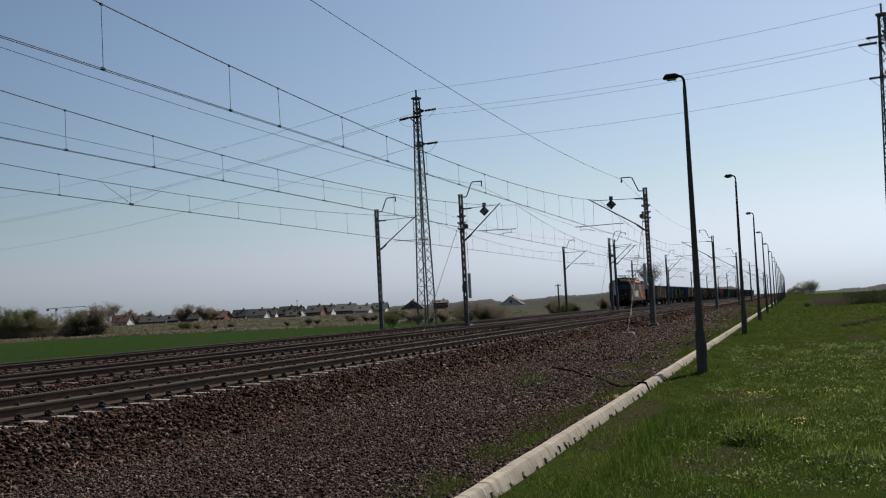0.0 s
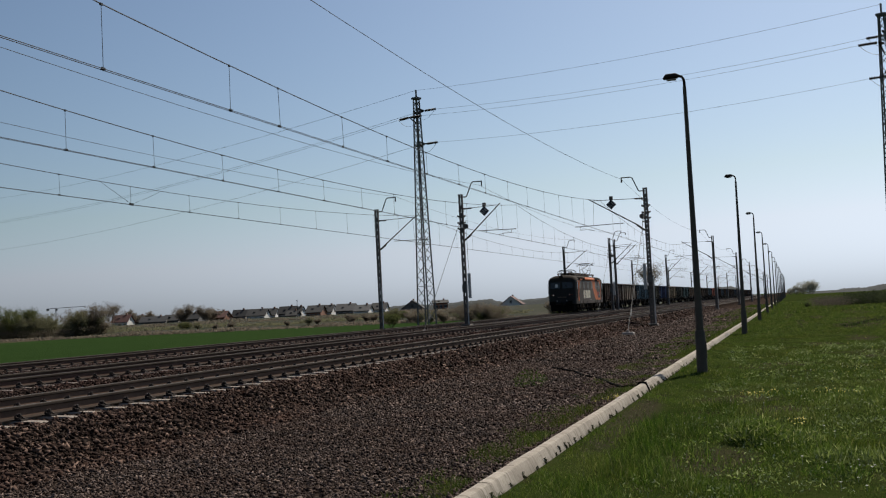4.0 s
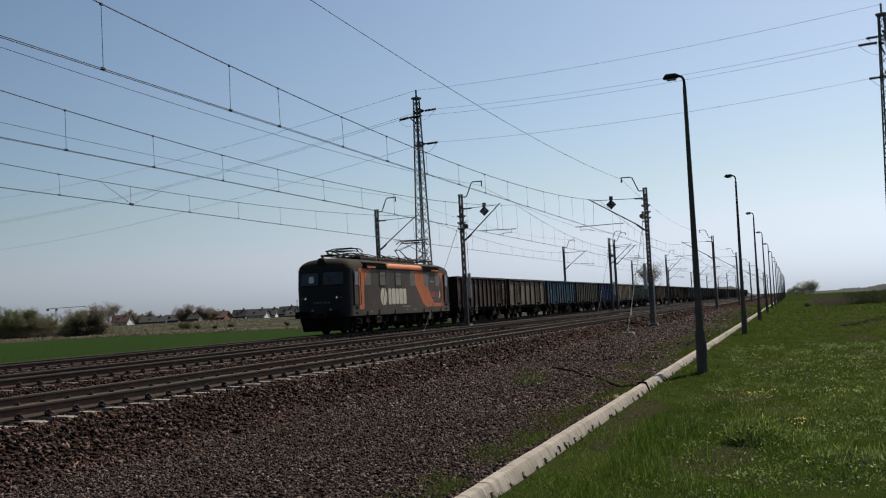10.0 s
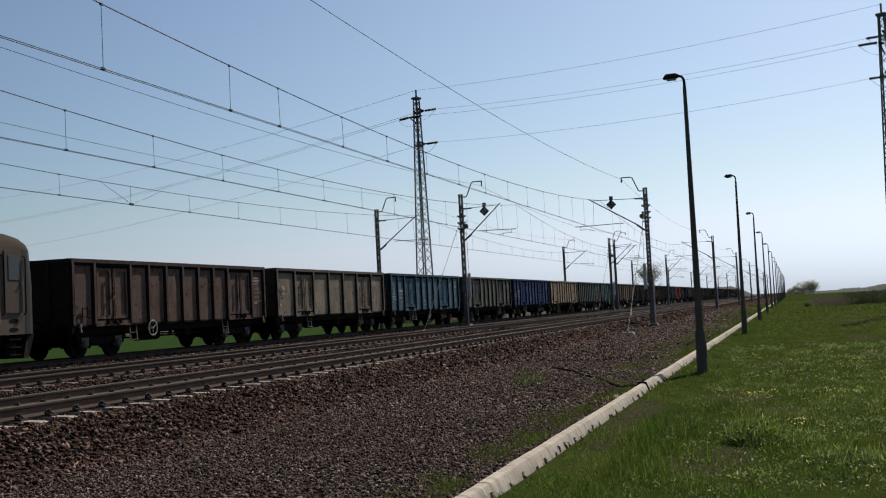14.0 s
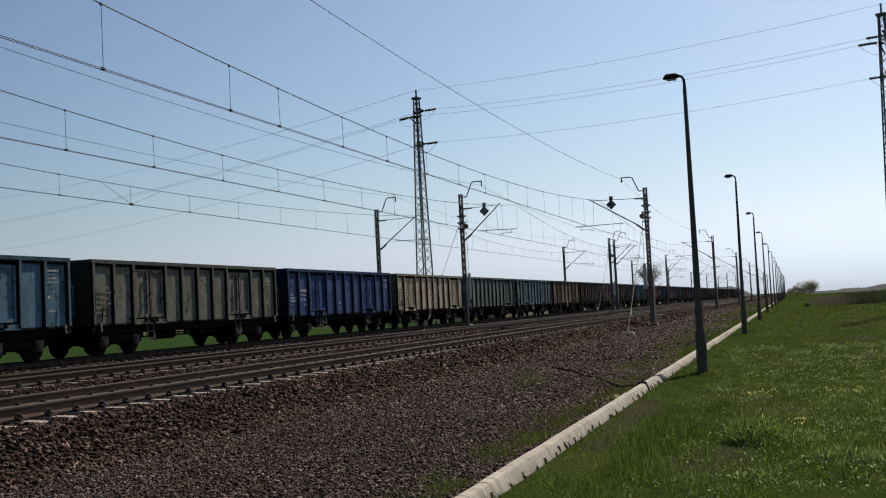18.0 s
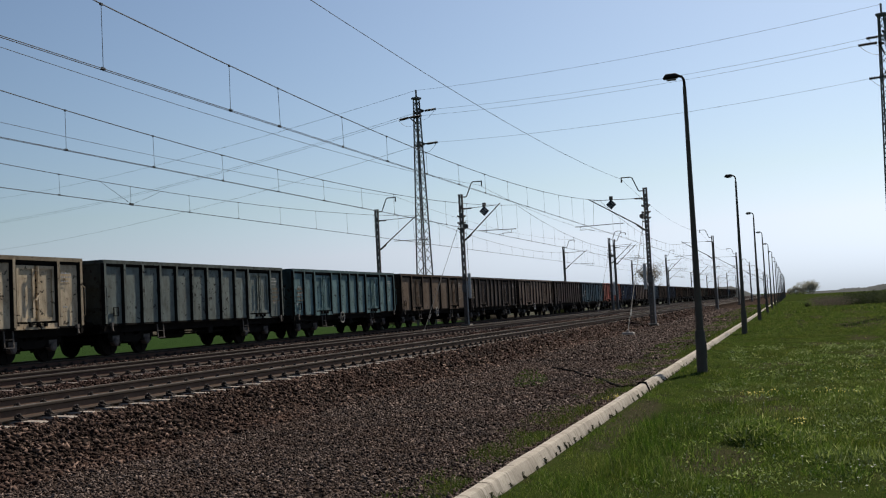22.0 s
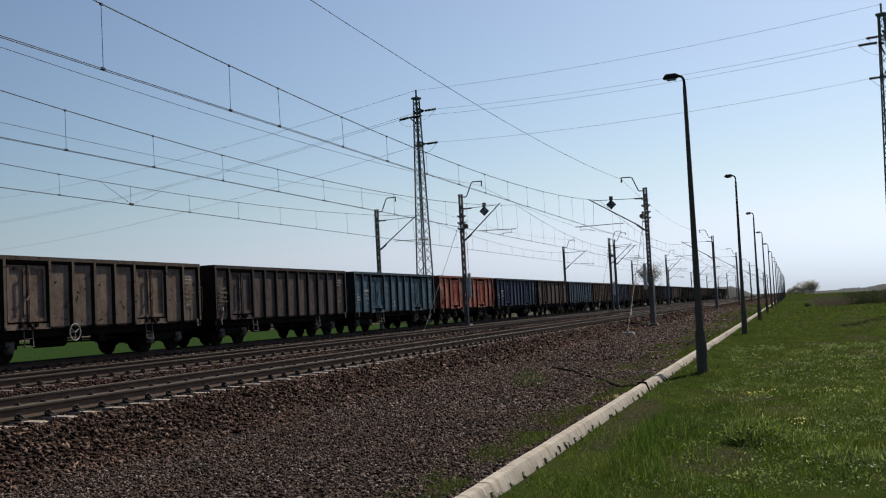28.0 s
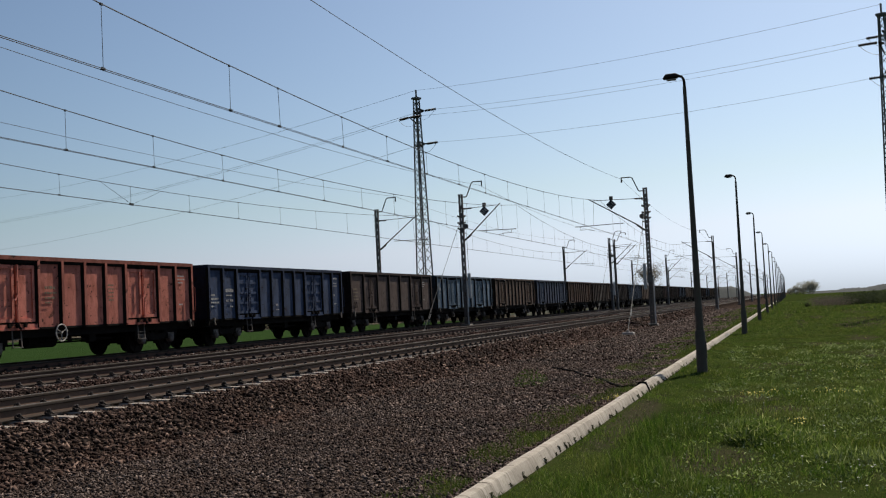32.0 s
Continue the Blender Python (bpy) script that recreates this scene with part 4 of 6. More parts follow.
REST = [("b", BRN, "brown steel open goods wagon", ""), ("a", DARK, "almost black steel open goods wagon", ""), ("b", (.07, .09, .12), "dark blue-grey steel open goods wagon", ""),
        ("d", (.11, .08, .06), "dull brown steel open goods wagon", ""), ("f", (.09, .08, .065), "dark grey steel open goods wagon", "")]


def bars_shape(rows, seed):
    """Lines of unreadable lettering as plain bars: (y, z, length, height)."""
    rnd, s = random.Random(seed), Shape()
    for y, z, length, h in rows:
        at = y
        while at < y + length:
            step = rnd.uniform(.05, .16)
            s.box(0, .004, at, min(at + step, y + length), z, z + h * rnd.uniform(.8, 1))
            at += step + .035
    return s


def mark_wagon(w, kind, n, layout):
    wide = (BODY - .16 - 1.98 * layout.count("D")) / layout.count("p")
    last = BODY - .08 - wide
    if "l" in kind:
        part("lettering", bars_shape([(.22, 1.95, .3, .07), (.22, 1.80, .55, .08), (.22, 1.66, .62, .07), (.22, 1.52, .2, .06)], n), MARK, w, "worn white lettering", at=pose(1.395, 0, 0))
        part("lettering", bars_shape([(0, 2.1, .6, .14), (.02, 1.94, .5, .06), (.02, 1.72, .2, .1), (.34, 1.72, .22, .1), (.34, 1.5, .2, .06)], n + 50), MARK, w, "worn white lettering",
             at=pose(1.395, .26 + wide, 0))
        part("lettering", bars_shape([(.12, 2.72, .5, .07), (.12, 2.5, .4, .05), (.12, 2.38, .5, .04), (.12, 1.9, .14, .1), (.15, 1.5, .3, .05)], n + 90), MARK, w, "worn white lettering",
             at=pose(1.395, last, 0))
        part("lettering", bars_shape([(0, 1.32, .26, .05), (0, 1.5, .2, .12)], n + 30), MARK, w, "worn white lettering", at=pose(1.395, .08 + 2 * wide + 1.98 + .25 + 1.2, 0))
    elif "w" in kind:
        part("lettering", bars_shape([(.55, 2.2, .22, .2), (.5, 2.0, .35, .06), (.15, 1.5, .3, .09)], n), MARK, w, "worn white lettering", at=pose(1.395, 0, 0))
    if kind and "l" not in kind:
        part("lettering", bars_shape([(.15, 2.66, .42, .05), (.15, 2.54, .5, .05), (.15, 2.42, .34, .04), (.2, 1.62, .24, .06)], n + 130), MARK, w, "worn white lettering", at=pose(1.395, last, 0))
    if "o" in kind or "r" in kind:
        part("lettering", bars_shape([(.2, 2.2, .5, .10), (.2, 2.04, .6, .08), (.2, 1.86, .5, .07), (.2, 1.7, .62, .06)], n + 7), MARK_OLD, w, "faded ochre lettering",
             at=pose(1.395, .2 if layout[0] == "p" and n % 2 else last, 0))
        part("label_frame", once("label_frame", lambda: Shape().box(0, .03, 0, .03, 0, .3).box(0, .03, .25, .28, 0, .3).box(0, .03, .03, .25, 0, .03).box(0, .03, .03, .25, .27, .3), GRIME_SHADE), GRIME_SHADE, w,
             at=pose(1.392, .5 if wide > 1 else .4, 1.3))
    if n == 11:
        part("label", once("label", lambda: Shape().box(0, .012, .05, .23, .05, .25), MARK), MARK, w, "white paper label in its frame", at=pose(1.396, .4, 1.3))
    if "r" in kind:
        part("lettering", bars_shape([(.25, 2.2, .5, .08), (.25, 2.05, .55, .06), (.25, 1.9, .5, .06), (.25, 1.76, .3, .06)], 71), MARK_OLD, w, "faded ochre lettering", at=pose(1.395, 4.3, 0))
        part("lettering", bars_shape([(.3, 2.3, .4, .06), (.3, 2.18, .4, .05), (.3, 2.06, .4, .05), (.3, 1.94, .4, .05), (.3, 1.82, .4, .05)], 72), MARK_OLD, w, "faded ochre lettering",
             at=pose(1.395, 7.3, 0))
    if "r" in kind or n in (0, 7, 8, 10):
        part("handwheel", once("handwheel", handwheel_shape, BRIGHT, 40), BRIGHT, w, "pale painted handwheel", at=pose(1.40, 5.25 if "r" in kind else 4.4 + n % 3, .86))
    if n in (2, 4, 12):
        part("ladder", once("ladder", lambda: Shape().bar((0, 0, 1.0), (.04, 0, .45), .02, .05).bar((0, .42, 1.0), (.04, .42, .45), .02, .05).bar((.03, 0, .66), (.03, .42, .66), .05, .03)
                            .bar((.04, 0, .46), (.04, .42, .46), .06, .03), MARK_OLD), MARK_OLD, w, "ochre painted step ladder", at=pose(1.33, 3.75, 0))


wagons = []
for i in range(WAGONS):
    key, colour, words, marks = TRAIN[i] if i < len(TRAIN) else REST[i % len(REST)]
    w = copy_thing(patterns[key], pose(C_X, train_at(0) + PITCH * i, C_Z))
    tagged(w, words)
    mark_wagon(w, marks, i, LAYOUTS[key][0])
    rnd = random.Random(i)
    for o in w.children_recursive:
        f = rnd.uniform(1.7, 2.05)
        # shade put into the paint, least on stakes, most on ends and far sides
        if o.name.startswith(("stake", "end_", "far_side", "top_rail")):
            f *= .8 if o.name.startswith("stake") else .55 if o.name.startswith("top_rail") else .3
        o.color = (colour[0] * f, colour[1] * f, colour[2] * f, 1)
    wagons.append(w)
for w in patterns.values():
    for o in list(w.children_recursive) + [w]:
        bpy.data.objects.remove(o)
# ---- locomotive ----
LOCO_GREY = worn("loco_dark_grey", (0.118, 0.089, 0.067), (0.082, 0.062, 0.047), 0.62, 0.0, 0.9, 40, 0.22)
LOCO_ORANGE = worn("loco_orange", (0.74, 0.225, 0.090), (0.58, 0.175, 0.075), 0.7, 0.0, 0.9, 40, 0.2)
ROOF_GRIME = worn("loco_roof_soot", (0.050, 0.040, 0.031), (0.030, 0.024, 0.019), 0.9, 0.0, 1.2, 30, 0.1)
LOCO_BLACK = worn("loco_front_black", (0.017, 0.016, 0.016), (0.025, 0.023, 0.022), 0.6, 0.0, 0.9, 40, 0.25)
SKY_PATCH = worn("sky_patch_white", (.88, .88, .86), (.82, .82, .80), .8)
CREAM = worn("loco_cream_lettering", (0.86, 0.78, 0.60), (0.70, 0.63, 0.48), 0.55, 0, 2, 50)
LOGO_RED = worn("loco_red_lettering", (0.42, 0.05, 0.035), (0.33, 0.05, 0.035), 0.55, 0, 2, 50)
LOCO_DUST = worn("dusty_running_gear", (0.12, 0.092, 0.070), (0.055, 0.043, 0.034), 0.9, 0, 5, 50, 0.1)
INSULATOR = worn("brown_insulator", (0.16, 0.07, 0.045), (0.10, 0.045, 0.03), 0.55, 0, 4, 60)


def glass_material():
    k = Nodes("dusty_glass")
    n = k.noise(3, 5, 0.7)
    return k.done(k.mix(n, (0.19, 0.175, 0.135), (0.135, 0.125, 0.098)), k.ramp(n, (0.3, 0.35), (0.8, 0.6)), 0.0, spec=.3)


def lamp_material(name, colour, strength):
    k = Nodes(name)
    k.b.inputs["Emission Color"].default_value = (*colour, 1)
    k.b.inputs["Emission Strength"].default_value = strength
    return k.done(colour, 0.2)


GLASS = glass_material()
SCREEN_GLASS = worn("dark_windscreen_glass", (.030, .033, .040), (.044, .047, .055), .12, 0, 2, 30, .4)
HEADLIGHT = lamp_material("lit_headlight", (1.0, 0.93, 0.85), 0.25)
REDLIGHT = worn("unlit_red_lamp", (0.13, 0.04, 0.03), (0.09, 0.03, 0.025), 0.2)


def plate(points, x, depth=0.004):
    """A flat sheet in the plane of the side, from (y, z) points."""
    n = len(points)
    return Shape().add([(x, y, z) for y, z in points] + [(x + depth, y, z) for y, z in points],
                       [tuple(range(n)), tuple(range(n, 2 * n))] + [(i, (i + 1) % n, n + (i + 1) % n, n + i) for i in range(n)])


def rounded(y0, y1, z0, z1, r, n=4):
    pts = []
    for cy, cz, a0 in ((y1 - r, z1 - r, 0), (y0 + r, z1 - r, 90), (y0 + r, z0 + r, 180), (y1 - r, z0 + r, 270)):
        pts += [(cy + r * math.cos(radians(a0 + 90 * i / n)), cz + r * math.sin(radians(a0 + 90 * i / n))) for i in range(n + 1)]
    return pts


def loft(levels, outline):
    """Closed rings of one plan outline, each (z, inset, rake)."""
    s, n = Shape(), len(outline)
    for z, inset, rake in levels:
        for x, y in outline:
            k = (1.45 - inset) / 1.45
            yy = y - math.copysign(inset * 0.9 + rake, y) if abs(y) > 7.9 else y
            s.v.append((x * k, yy, z))
    for j in range(len(levels) - 1):
        for i in range(n):
            a, b = j * n + i, j * n + (i + 1) % n
            s.f.append((a, b, b + n, a + n))
    s.f.append(tuple(reversed(range(n))))
    s.f.append(tuple(range((len(levels) - 1) * n, len(levels) * n)))
    return s


NOSE = [(1.45, -8.0), (1.44, -8.2), (1.38, -8.38), (1.2, -8.52), (0.7, -8.62), (0.0, -8.66)]
OUTLINE = NOSE + [(-x, y) for x, y in reversed(NOSE[:-1])] + [(-x, -y) for x, y in NOSE] + [(x, -y) for x, y in reversed(NOSE[:-1])]


def pantograph(parent, y, up):
    """A diamond pantograph; up: the height of its head over the rails."""
    p = part("pantograph", Shape().box(-.75, .75, y - 1.5, y - 1.4, 4.06, 4.14).box(-.75, .75, y + 1.4, y + 1.5, 4.06, 4.14)
             .box(-.66, -.58, y - 1.4, y + 1.4, 4.06, 4.13).box(.58, .66, y - 1.4, y + 1.4, 4.06, 4.13), STEEL_DARK, parent)
    elbow, ez = (2.7, 4.70) if up > 5 else (2.15, 4.30)
    for k in (-1, 1):
        for x in (-.55, .55):
            part("lower_arm", Shape().tube([(x * .5, y + k * 1.35, 4.14), (x * .25, y + k * elbow, ez)], [.035, .028], 6), STEEL_DARK, p)
            part("upper_arm", Shape().tube([(x * .25, y + k * elbow, ez), (x * 1.0, y + k * .3, up - .14)], [.022, .016], 6), STEEL_DARK, p)
        part("upper_arm", Shape().tube([(-.17, y + k * elbow, ez), (.17, y + k * elbow, ez)], .022, 6), STEEL_DARK, p)
        part("upper_arm", Shape().tube([(-.14, y + k * elbow, ez), (.55, y + k * .3, up - .14)], .012, 5), STEEL_DARK, p)
        bow = [(-.92, -.22), (-.78, -.06), (-.5, 0), (.5, 0), (.78, -.06), (.92, -.22)]
        part("contact_strip", Shape().tube([(a, y + k * .3, up + b) for a, b in bow], .03, 6), STEEL_DARK, p)
    part("head_frame", Shape().tube([(-.55, y - .32, up - .14), (-.55, y + .32, up - .14)], .02, 6).tube([(.55, y - .32, up - .14), (.55, y + .32, up - .14)], .02, 6)
         .tube([(-.55, y - .3, up - .14), (.55, y - .3, up - .14)], .02, 6).tube([(-.55, y + .3, up - .14), (.55, y + .3, up - .14)], .02, 6), STEEL_DARK, p)
    return p


def insulator_shape(h=0.3):
    pts, rs = [], []
    for i in range(9):
        pts.append((0, 0, h * i / 8))
        rs.append(.05 if i % 2 == 0 else .085)
    return Shape().tube(pts, rs, 10)


def loco_bogie(parent, y):
    s = Shape()
    for x in (-1.12, 1.12):
        s.box(x - .06, x + .06, -3.1, 3.1, .62, .86)
        for a in (-2.35, 0.0, 2.35):
            s.box(x - .05, x + .05, a - .32, a + .32, .42, .64)
            for b in (-.62, .62):
                s.tube([(x + .02, a + b, .50), (x + .02, a + b, .80)], .10, 8)
        for a in (-1.18, 1.18):
            s.bar((x + .05, a - .45, .56), (x + .05, a + .45, .56), .06, .10)
            s.tube([(x, a, .3), (x, a, .62)], .05, 6)
    s.box(-1.1, 1.1, -3.15, -3.0, .55, .8).box(-1.1, 1.1, 3.0, 3.15, .55, .8).box(-1.1, 1.1, -.9, .9, .5, .85)
    for a in (-1.9, .45, 1.9):
        s.box(-.62, .62, a - .55, a + .55, .20, .62).tube([(-.5, a, .34), (.5, a, .34)], .2, 10)
    for k in (-1, 1):
        for a in (-3.0, -1.75, -.6, .6, 1.75, 3.0):
            s.box(k * .98 - .05, k * .98 + .05, a - .10, a + .10, .24, .64)
        s.box(k * 1.0 - .03, k * 1.0 + .03, -3.0, 3.0, .27, .33)
    b = part("bogie", s, GRIME_SHADE, parent, at=pose(0, y, 0))
    sets = []
    for a in (-2.35, 0.0, 2.35):
        w = Shape().tube([(-1.0, 0, 0), (1.0, 0, 0)], .1, 10)
        for k in (-1, 1):
            w.tube([(k * .685, 0, 0), (k * .70, 0, 0), (k * .735, 0, 0), (k * .83, 0, 0), (k * .835, 0, 0)], [.645, .65, .63, .624, .55], 32)
            for i in range(9):
                c, d = math.cos(i * math.tau / 9), math.sin(i * math.tau / 9)
                w.bar((k * .84, c * .14, d * .14), (k * .84, c * .55, d * .55), .05, .05, (1, 0, 0))
            w.tube([(k * .80, 0, 0), (k * .90, 0, 0)], [.2, .17], 14)
        sets.append(part("wheelset", w, WHEEL, b, smooth=40, at=pose(0, a, .625)))
        for x in (-1.16, 1.16):
            part("axle_box", Shape().tube([(-.06, 0, 0), (.12 if x > 0 else -.12, 0, 0)], .17, 10).box(-.05, .05, -.25, .25, .05, .2), LOCO_DUST, b, at=pose(x, a, .60))
    for a in (-3.0, -.8, 1.6, 3.0):
        part("sand_pipe", Shape().tube([(1.05, a, .6), (1.0, a + .1, .3), (.86, a + .2, .12)], .025, 6), BRIGHT, b)
    return b


def make_loco():
    m = thing("locomotive", pose(C_X, train_at(0) - 10.2, C_Z), "dark grey and orange electric locomotive with a raised pantograph", "locomotive")
    part("body", loft([(.88, 0, 0), (1.0, 0, 0), (2.35, 0, 0), (3.34, 0.0, .10)], OUTLINE), LOCO_GREY, m, "dusty dark grey body shell", smooth=35)
    # black skins put the shade of the cab fronts into their paint
    for k in (-1, 1):
        skin, rows = Shape(), [(.90, 0), (2.35, 0), (3.34, .10)]
        edge = [(x, y) for x, y in NOSE] + [(-x, y) for x, y in reversed(NOSE[:-1])]
        for off in (.005, .001):
            for z, rake in rows:
                skin.v += [(x * (1 + off / 1.4), k * (-y - rake * (1 if abs(y) > 7.9 else 0) + off), z) for x, y in edge]
        n = len(edge)
        for layer in (0, 3):
            for j in range(2):
                skin.f += [((layer + j) * n + i, (layer + j) * n + i + 1, (layer + j + 1) * n + i + 1, (layer + j + 1) * n + i) for i in range(n - 1)]
        part("cab_front", skin, LOCO_BLACK, m, "black cab front with its shade in the paint", smooth=35)
    part("roof", loft([(3.34, 0.0, .10), (3.50, .05, .12), (3.68, .20, .14), (3.82, .46, .16), (3.90, .85, .2), (3.92, 1.3, .3)], OUTLINE), ROOF_GRIME, m, "sooty brown rounded roof", smooth=35)
    part("underframe", Shape().box(-1.3, 1.3, -8.1, 8.1, .78, .9).box(-.9, .9, -1.5, 1.5, .35, .8).box(-.6, .6, -7.4, 7.4, .42, .8), GRIME_SHADE, m)
    # paint bands
    for x, k in ((1.451, 1), (-1.455, 1)):
        part("paint_band", plate([(-7.1, 1.2), (-6.47, 1.2), (-6.44, 2.1), (-6.34, 2.6), (-6.08, 2.98), (-5.7, 3.17), (-5.3, 3.22), (-5.3, 3.33), (-7.1, 3.33)], x), LOCO_ORANGE, m, "orange paint band")
        part("paint_band", plate([(.8, 3.33), (3.1, 3.33), (4.7, 1.68), (5.2, 1.42), (6.45, 1.42), (6.65, 1.75), (6.6, 2.85), (6.3, 3.15), (5.4, 3.2), (5.4, 3.33), (6.95, 3.33), (6.95, 1.2), (3.6, 1.2), (3.0, 1.4)], x),
             LOCO_ORANGE, m, "orange paint band")
    # side windows and doors
    for side in (1, -1):
        for y in (-5.86, -3.69, -1.23, 1.23, 3.69, 5.86):
            x = 1.456 if side > 0 else -1.466
            framed = y in (-3.69, -1.23)
            w = part("window", plate(rounded(y - .44, y + .44, 2.46, 3.22, .07 if framed else .16, 6), x - (0 if framed else .002) * side, .010 if framed else .005), GLASS, m, "dusty side window pane")
            if side > 0 and y == -5.86:
                part("paint_band", plate([(-6.295, 2.64), (-6.295, 3.06), (-6.25, 3.16), (-6.14, 3.215), (-5.62, 3.215), (-5.84, 3.13), (-6.06, 2.98), (-6.2, 2.80)], x + .006), LOCO_ORANGE, w, "orange paint carried over the pane")
            if framed:
                part("window_frame", plate(rounded(y - .47, y + .47, 2.96, 3.02, .02), x + .011 * side, .012), LOCO_GREY, w)
                ring = Shape()
                for a, b, c, d in ((y - .48, y + .48, 3.20, 3.24), (y - .48, y + .48, 2.44, 2.48), (y - .48, y - .44, 2.48, 3.20), (y + .44, y + .48, 2.48, 3.20)):
                    ring.box(min(x, x + .02), max(x, x + .02), a, b, c, d)
                part("window_frame", ring, LOCO_BLACK, w)
        for y in (-7.5, 7.5):
            x = 1.46 if side > 0 else -1.49
            d = part("cab_door", Shape().box(x, x + .03, y - .36, y + .36, 1.5, 3.3), LOCO_GREY, m)
            part("pane", Shape().box(x + .031 if side > 0 else x - .012, x + .043 if side > 0 else x - .001, y - .22, y + .22, 2.45, 3.15), SCREEN_GLASS, d)
            part("door_handle", Shape().box(x + .031, x + .08, y + .25, y + .3, 2.3, 2.36), STEEL_GREY, d)
            for yy in (y - .45, y + .45):
                part("handrail", Shape().tube([(1.45 * side, yy, 1.45), (1.53 * side, yy, 1.5), (1.53 * side, yy, 3.1), (1.45 * side, yy, 3.15)], .02, 6), GRIME_SHADE, m)
            # flat ovals, the shade of the recesses put into their dark colour
            for z in (1.02, 1.27):
                part("foothold", plate([(y + .20 * math.cos(a * .5236), z + .065 * math.sin(a * .5236)) for a in range(12)], 1.452 if side > 0 else -1.456), GRIME_SHADE, m)
            for z in (.30, .52, .74):
                part("step", Shape().box(1.30 if side > 0 else -1.5, 1.5 if side > 0 else -1.30, y - .24, y + .24, z - .02, z + .02).box(1.28 if side > 0 else -1.30, 1.30 if side > 0 else -1.28, y - .24, y + .24, z, z + .14), GRIME_SHADE, m)
    # cab fronts
    for k in (-1, 1):
        for s in (-1, 1):
            lo, hi = .12, 1.18
            def front(x, z):
                base = 8.66 - .04 * (x / .7) ** 2 - (.10 * (x - .7) if x > .7 else 0)
                return (s * x, k * (base - (.10 * (z - 2.35) / .99) + .012), z)
            pane = Shape()
            q = [front(lo, 2.52), front((lo + hi) / 2, 2.52), front(hi, 2.55), front(hi - .02, 3.12), front((lo + hi) / 2, 3.16), front(lo, 3.16)]
            q2 = [(a, b + k * .02, c) for a, b, c in q]
            pane.add(q + q2, [(0, 1, 4, 5), (1, 2, 3, 4), (6, 7, 10, 11), (7, 8, 9, 10), (0, 1, 7, 6), (1, 2, 8, 7), (2, 3, 9, 8), (3, 4, 10, 9), (4, 5, 11, 10), (5, 0, 6, 11)])
            w = part("windscreen", pane, SCREEN_GLASS, m, "dark windscreen pane")
            fr = Shape()
            loop = [front(lo - .03, 2.48), front((lo + hi) / 2, 2.48), front(hi + .03, 2.51), front(hi + .01, 3.16), front((lo + hi) / 2, 3.2), front(lo - .03, 3.2)]
            for a, b in zip(loop, loop[1:] + loop[:1]):
                fr.tube([(a[0], a[1] + k * .012, a[2]), (b[0], b[1] + k * .012, b[2])], .022, 6)
            part("window_frame", fr, LOCO_BLACK, w)
            part("wiper", Shape().tube([front(.62, 2.56), (s * .35, k * 8.66, 3.0)], .01, 5), GRIME_SHADE, w)
            h = part("headlight", Shape().tube([(s * .86, k * 8.48, 1.86), (s * .86, k * 8.68, 1.86)], [.12, .11], 14), REDLIGHT, m)
            part("lens", Shape().tube([(s * .86, k * 8.68, 1.86), (s * .86, k * 8.695, 1.86)], [.042, .036], 14), HEADLIGHT if k < 0 else REDLIGHT, h)
            part("tail_light", Shape().tube([(s * 1.08, k * 8.4, 1.86), (s * 1.08, k * 8.63, 1.86)], .07, 12), REDLIGHT, m)
            b = Shape().tube([(0, 0, 0), (0, k * .40, 0)], .15, 14).tube([(0, k * .36, 0), (0, k * .62, 0)], .10, 12)
            b.add([(x, k * .64 + dy, z) for dy in (0, k * .035) for x, z in ((-.32, -.17), (.32, -.17), (.32, .17), (-.32, .17))],
                  [(0, 1, 2, 3), (4, 5, 6, 7), (0, 1, 5, 4), (1, 2, 6, 5), (2, 3, 7, 6), (3, 0, 4, 7)])
            part("buffer", b, GRIME_SHADE, m, at=pose(s * .875, k * 8.6, 1.04))
            part("lamp_bracket", Shape().box(s * .5 - .05, s * .5 + .05, min(k * 8.6, k * 8.7), max(k * 8.6, k * 8.7), 1.2, 1.3), BRIGHT, m)
        part("roof_lamp", Shape().tube([(0, k * 8.0, 3.70), (0, k * 8.52, 3.70)], .21, 16).tube([(0, k * 8.52, 3.70), (0, k * 8.54, 3.70)], .17, 16), ROOF_GRIME, m)
        part("pilot", Shape().add([(-1.38, k * 8.15, .88), (1.38, k * 8.15, .88), (1.25, k * 8.62, .88), (-1.25, k * 8.62, .88),
                                   (-1.30, k * 8.05, .18), (1.30, k * 8.05, .18), (1.12, k * 8.50, .18), (-1.12, k * 8.50, .18)],
                                  [(0, 1, 2, 3), (4, 5, 6, 7), (0, 1, 5, 4), (1, 2, 6, 5), (2, 3, 7, 6), (3, 0, 4, 7)]), GRIME_SHADE, m)
        part("coupling", once("coupling", coupling_shape, GRIME_SHADE), GRIME_SHADE, m, at=pose(0, k * 8.64, 1.0, 0, 0, 0 if k < 0 else 180))
        part("number_plate", bars_shape([(-.42, 1.58, .9, .10)], 5).mesh("number_plate", MARK_OLD), MARK_OLD, m, "worn number as plain bars", at=pose(0, k * 8.66, 0, 0, 0, 90 * -1 if k < 0 else 90))
    # lettering and emblems as plain shapes
    def swirl(y0, y1, z0, z1, bend):
        cy, cz, ry, rz, pts = (y0 + y1) / 2, (z0 + z1) / 2, (y1 - y0) / 2, (z1 - z0) / 2, []
        for i in range(13):
            a = math.pi * i / 12 - math.pi / 2
            pts.append((cy + bend * ry * math.cos(a), cz + rz * math.sin(a)))
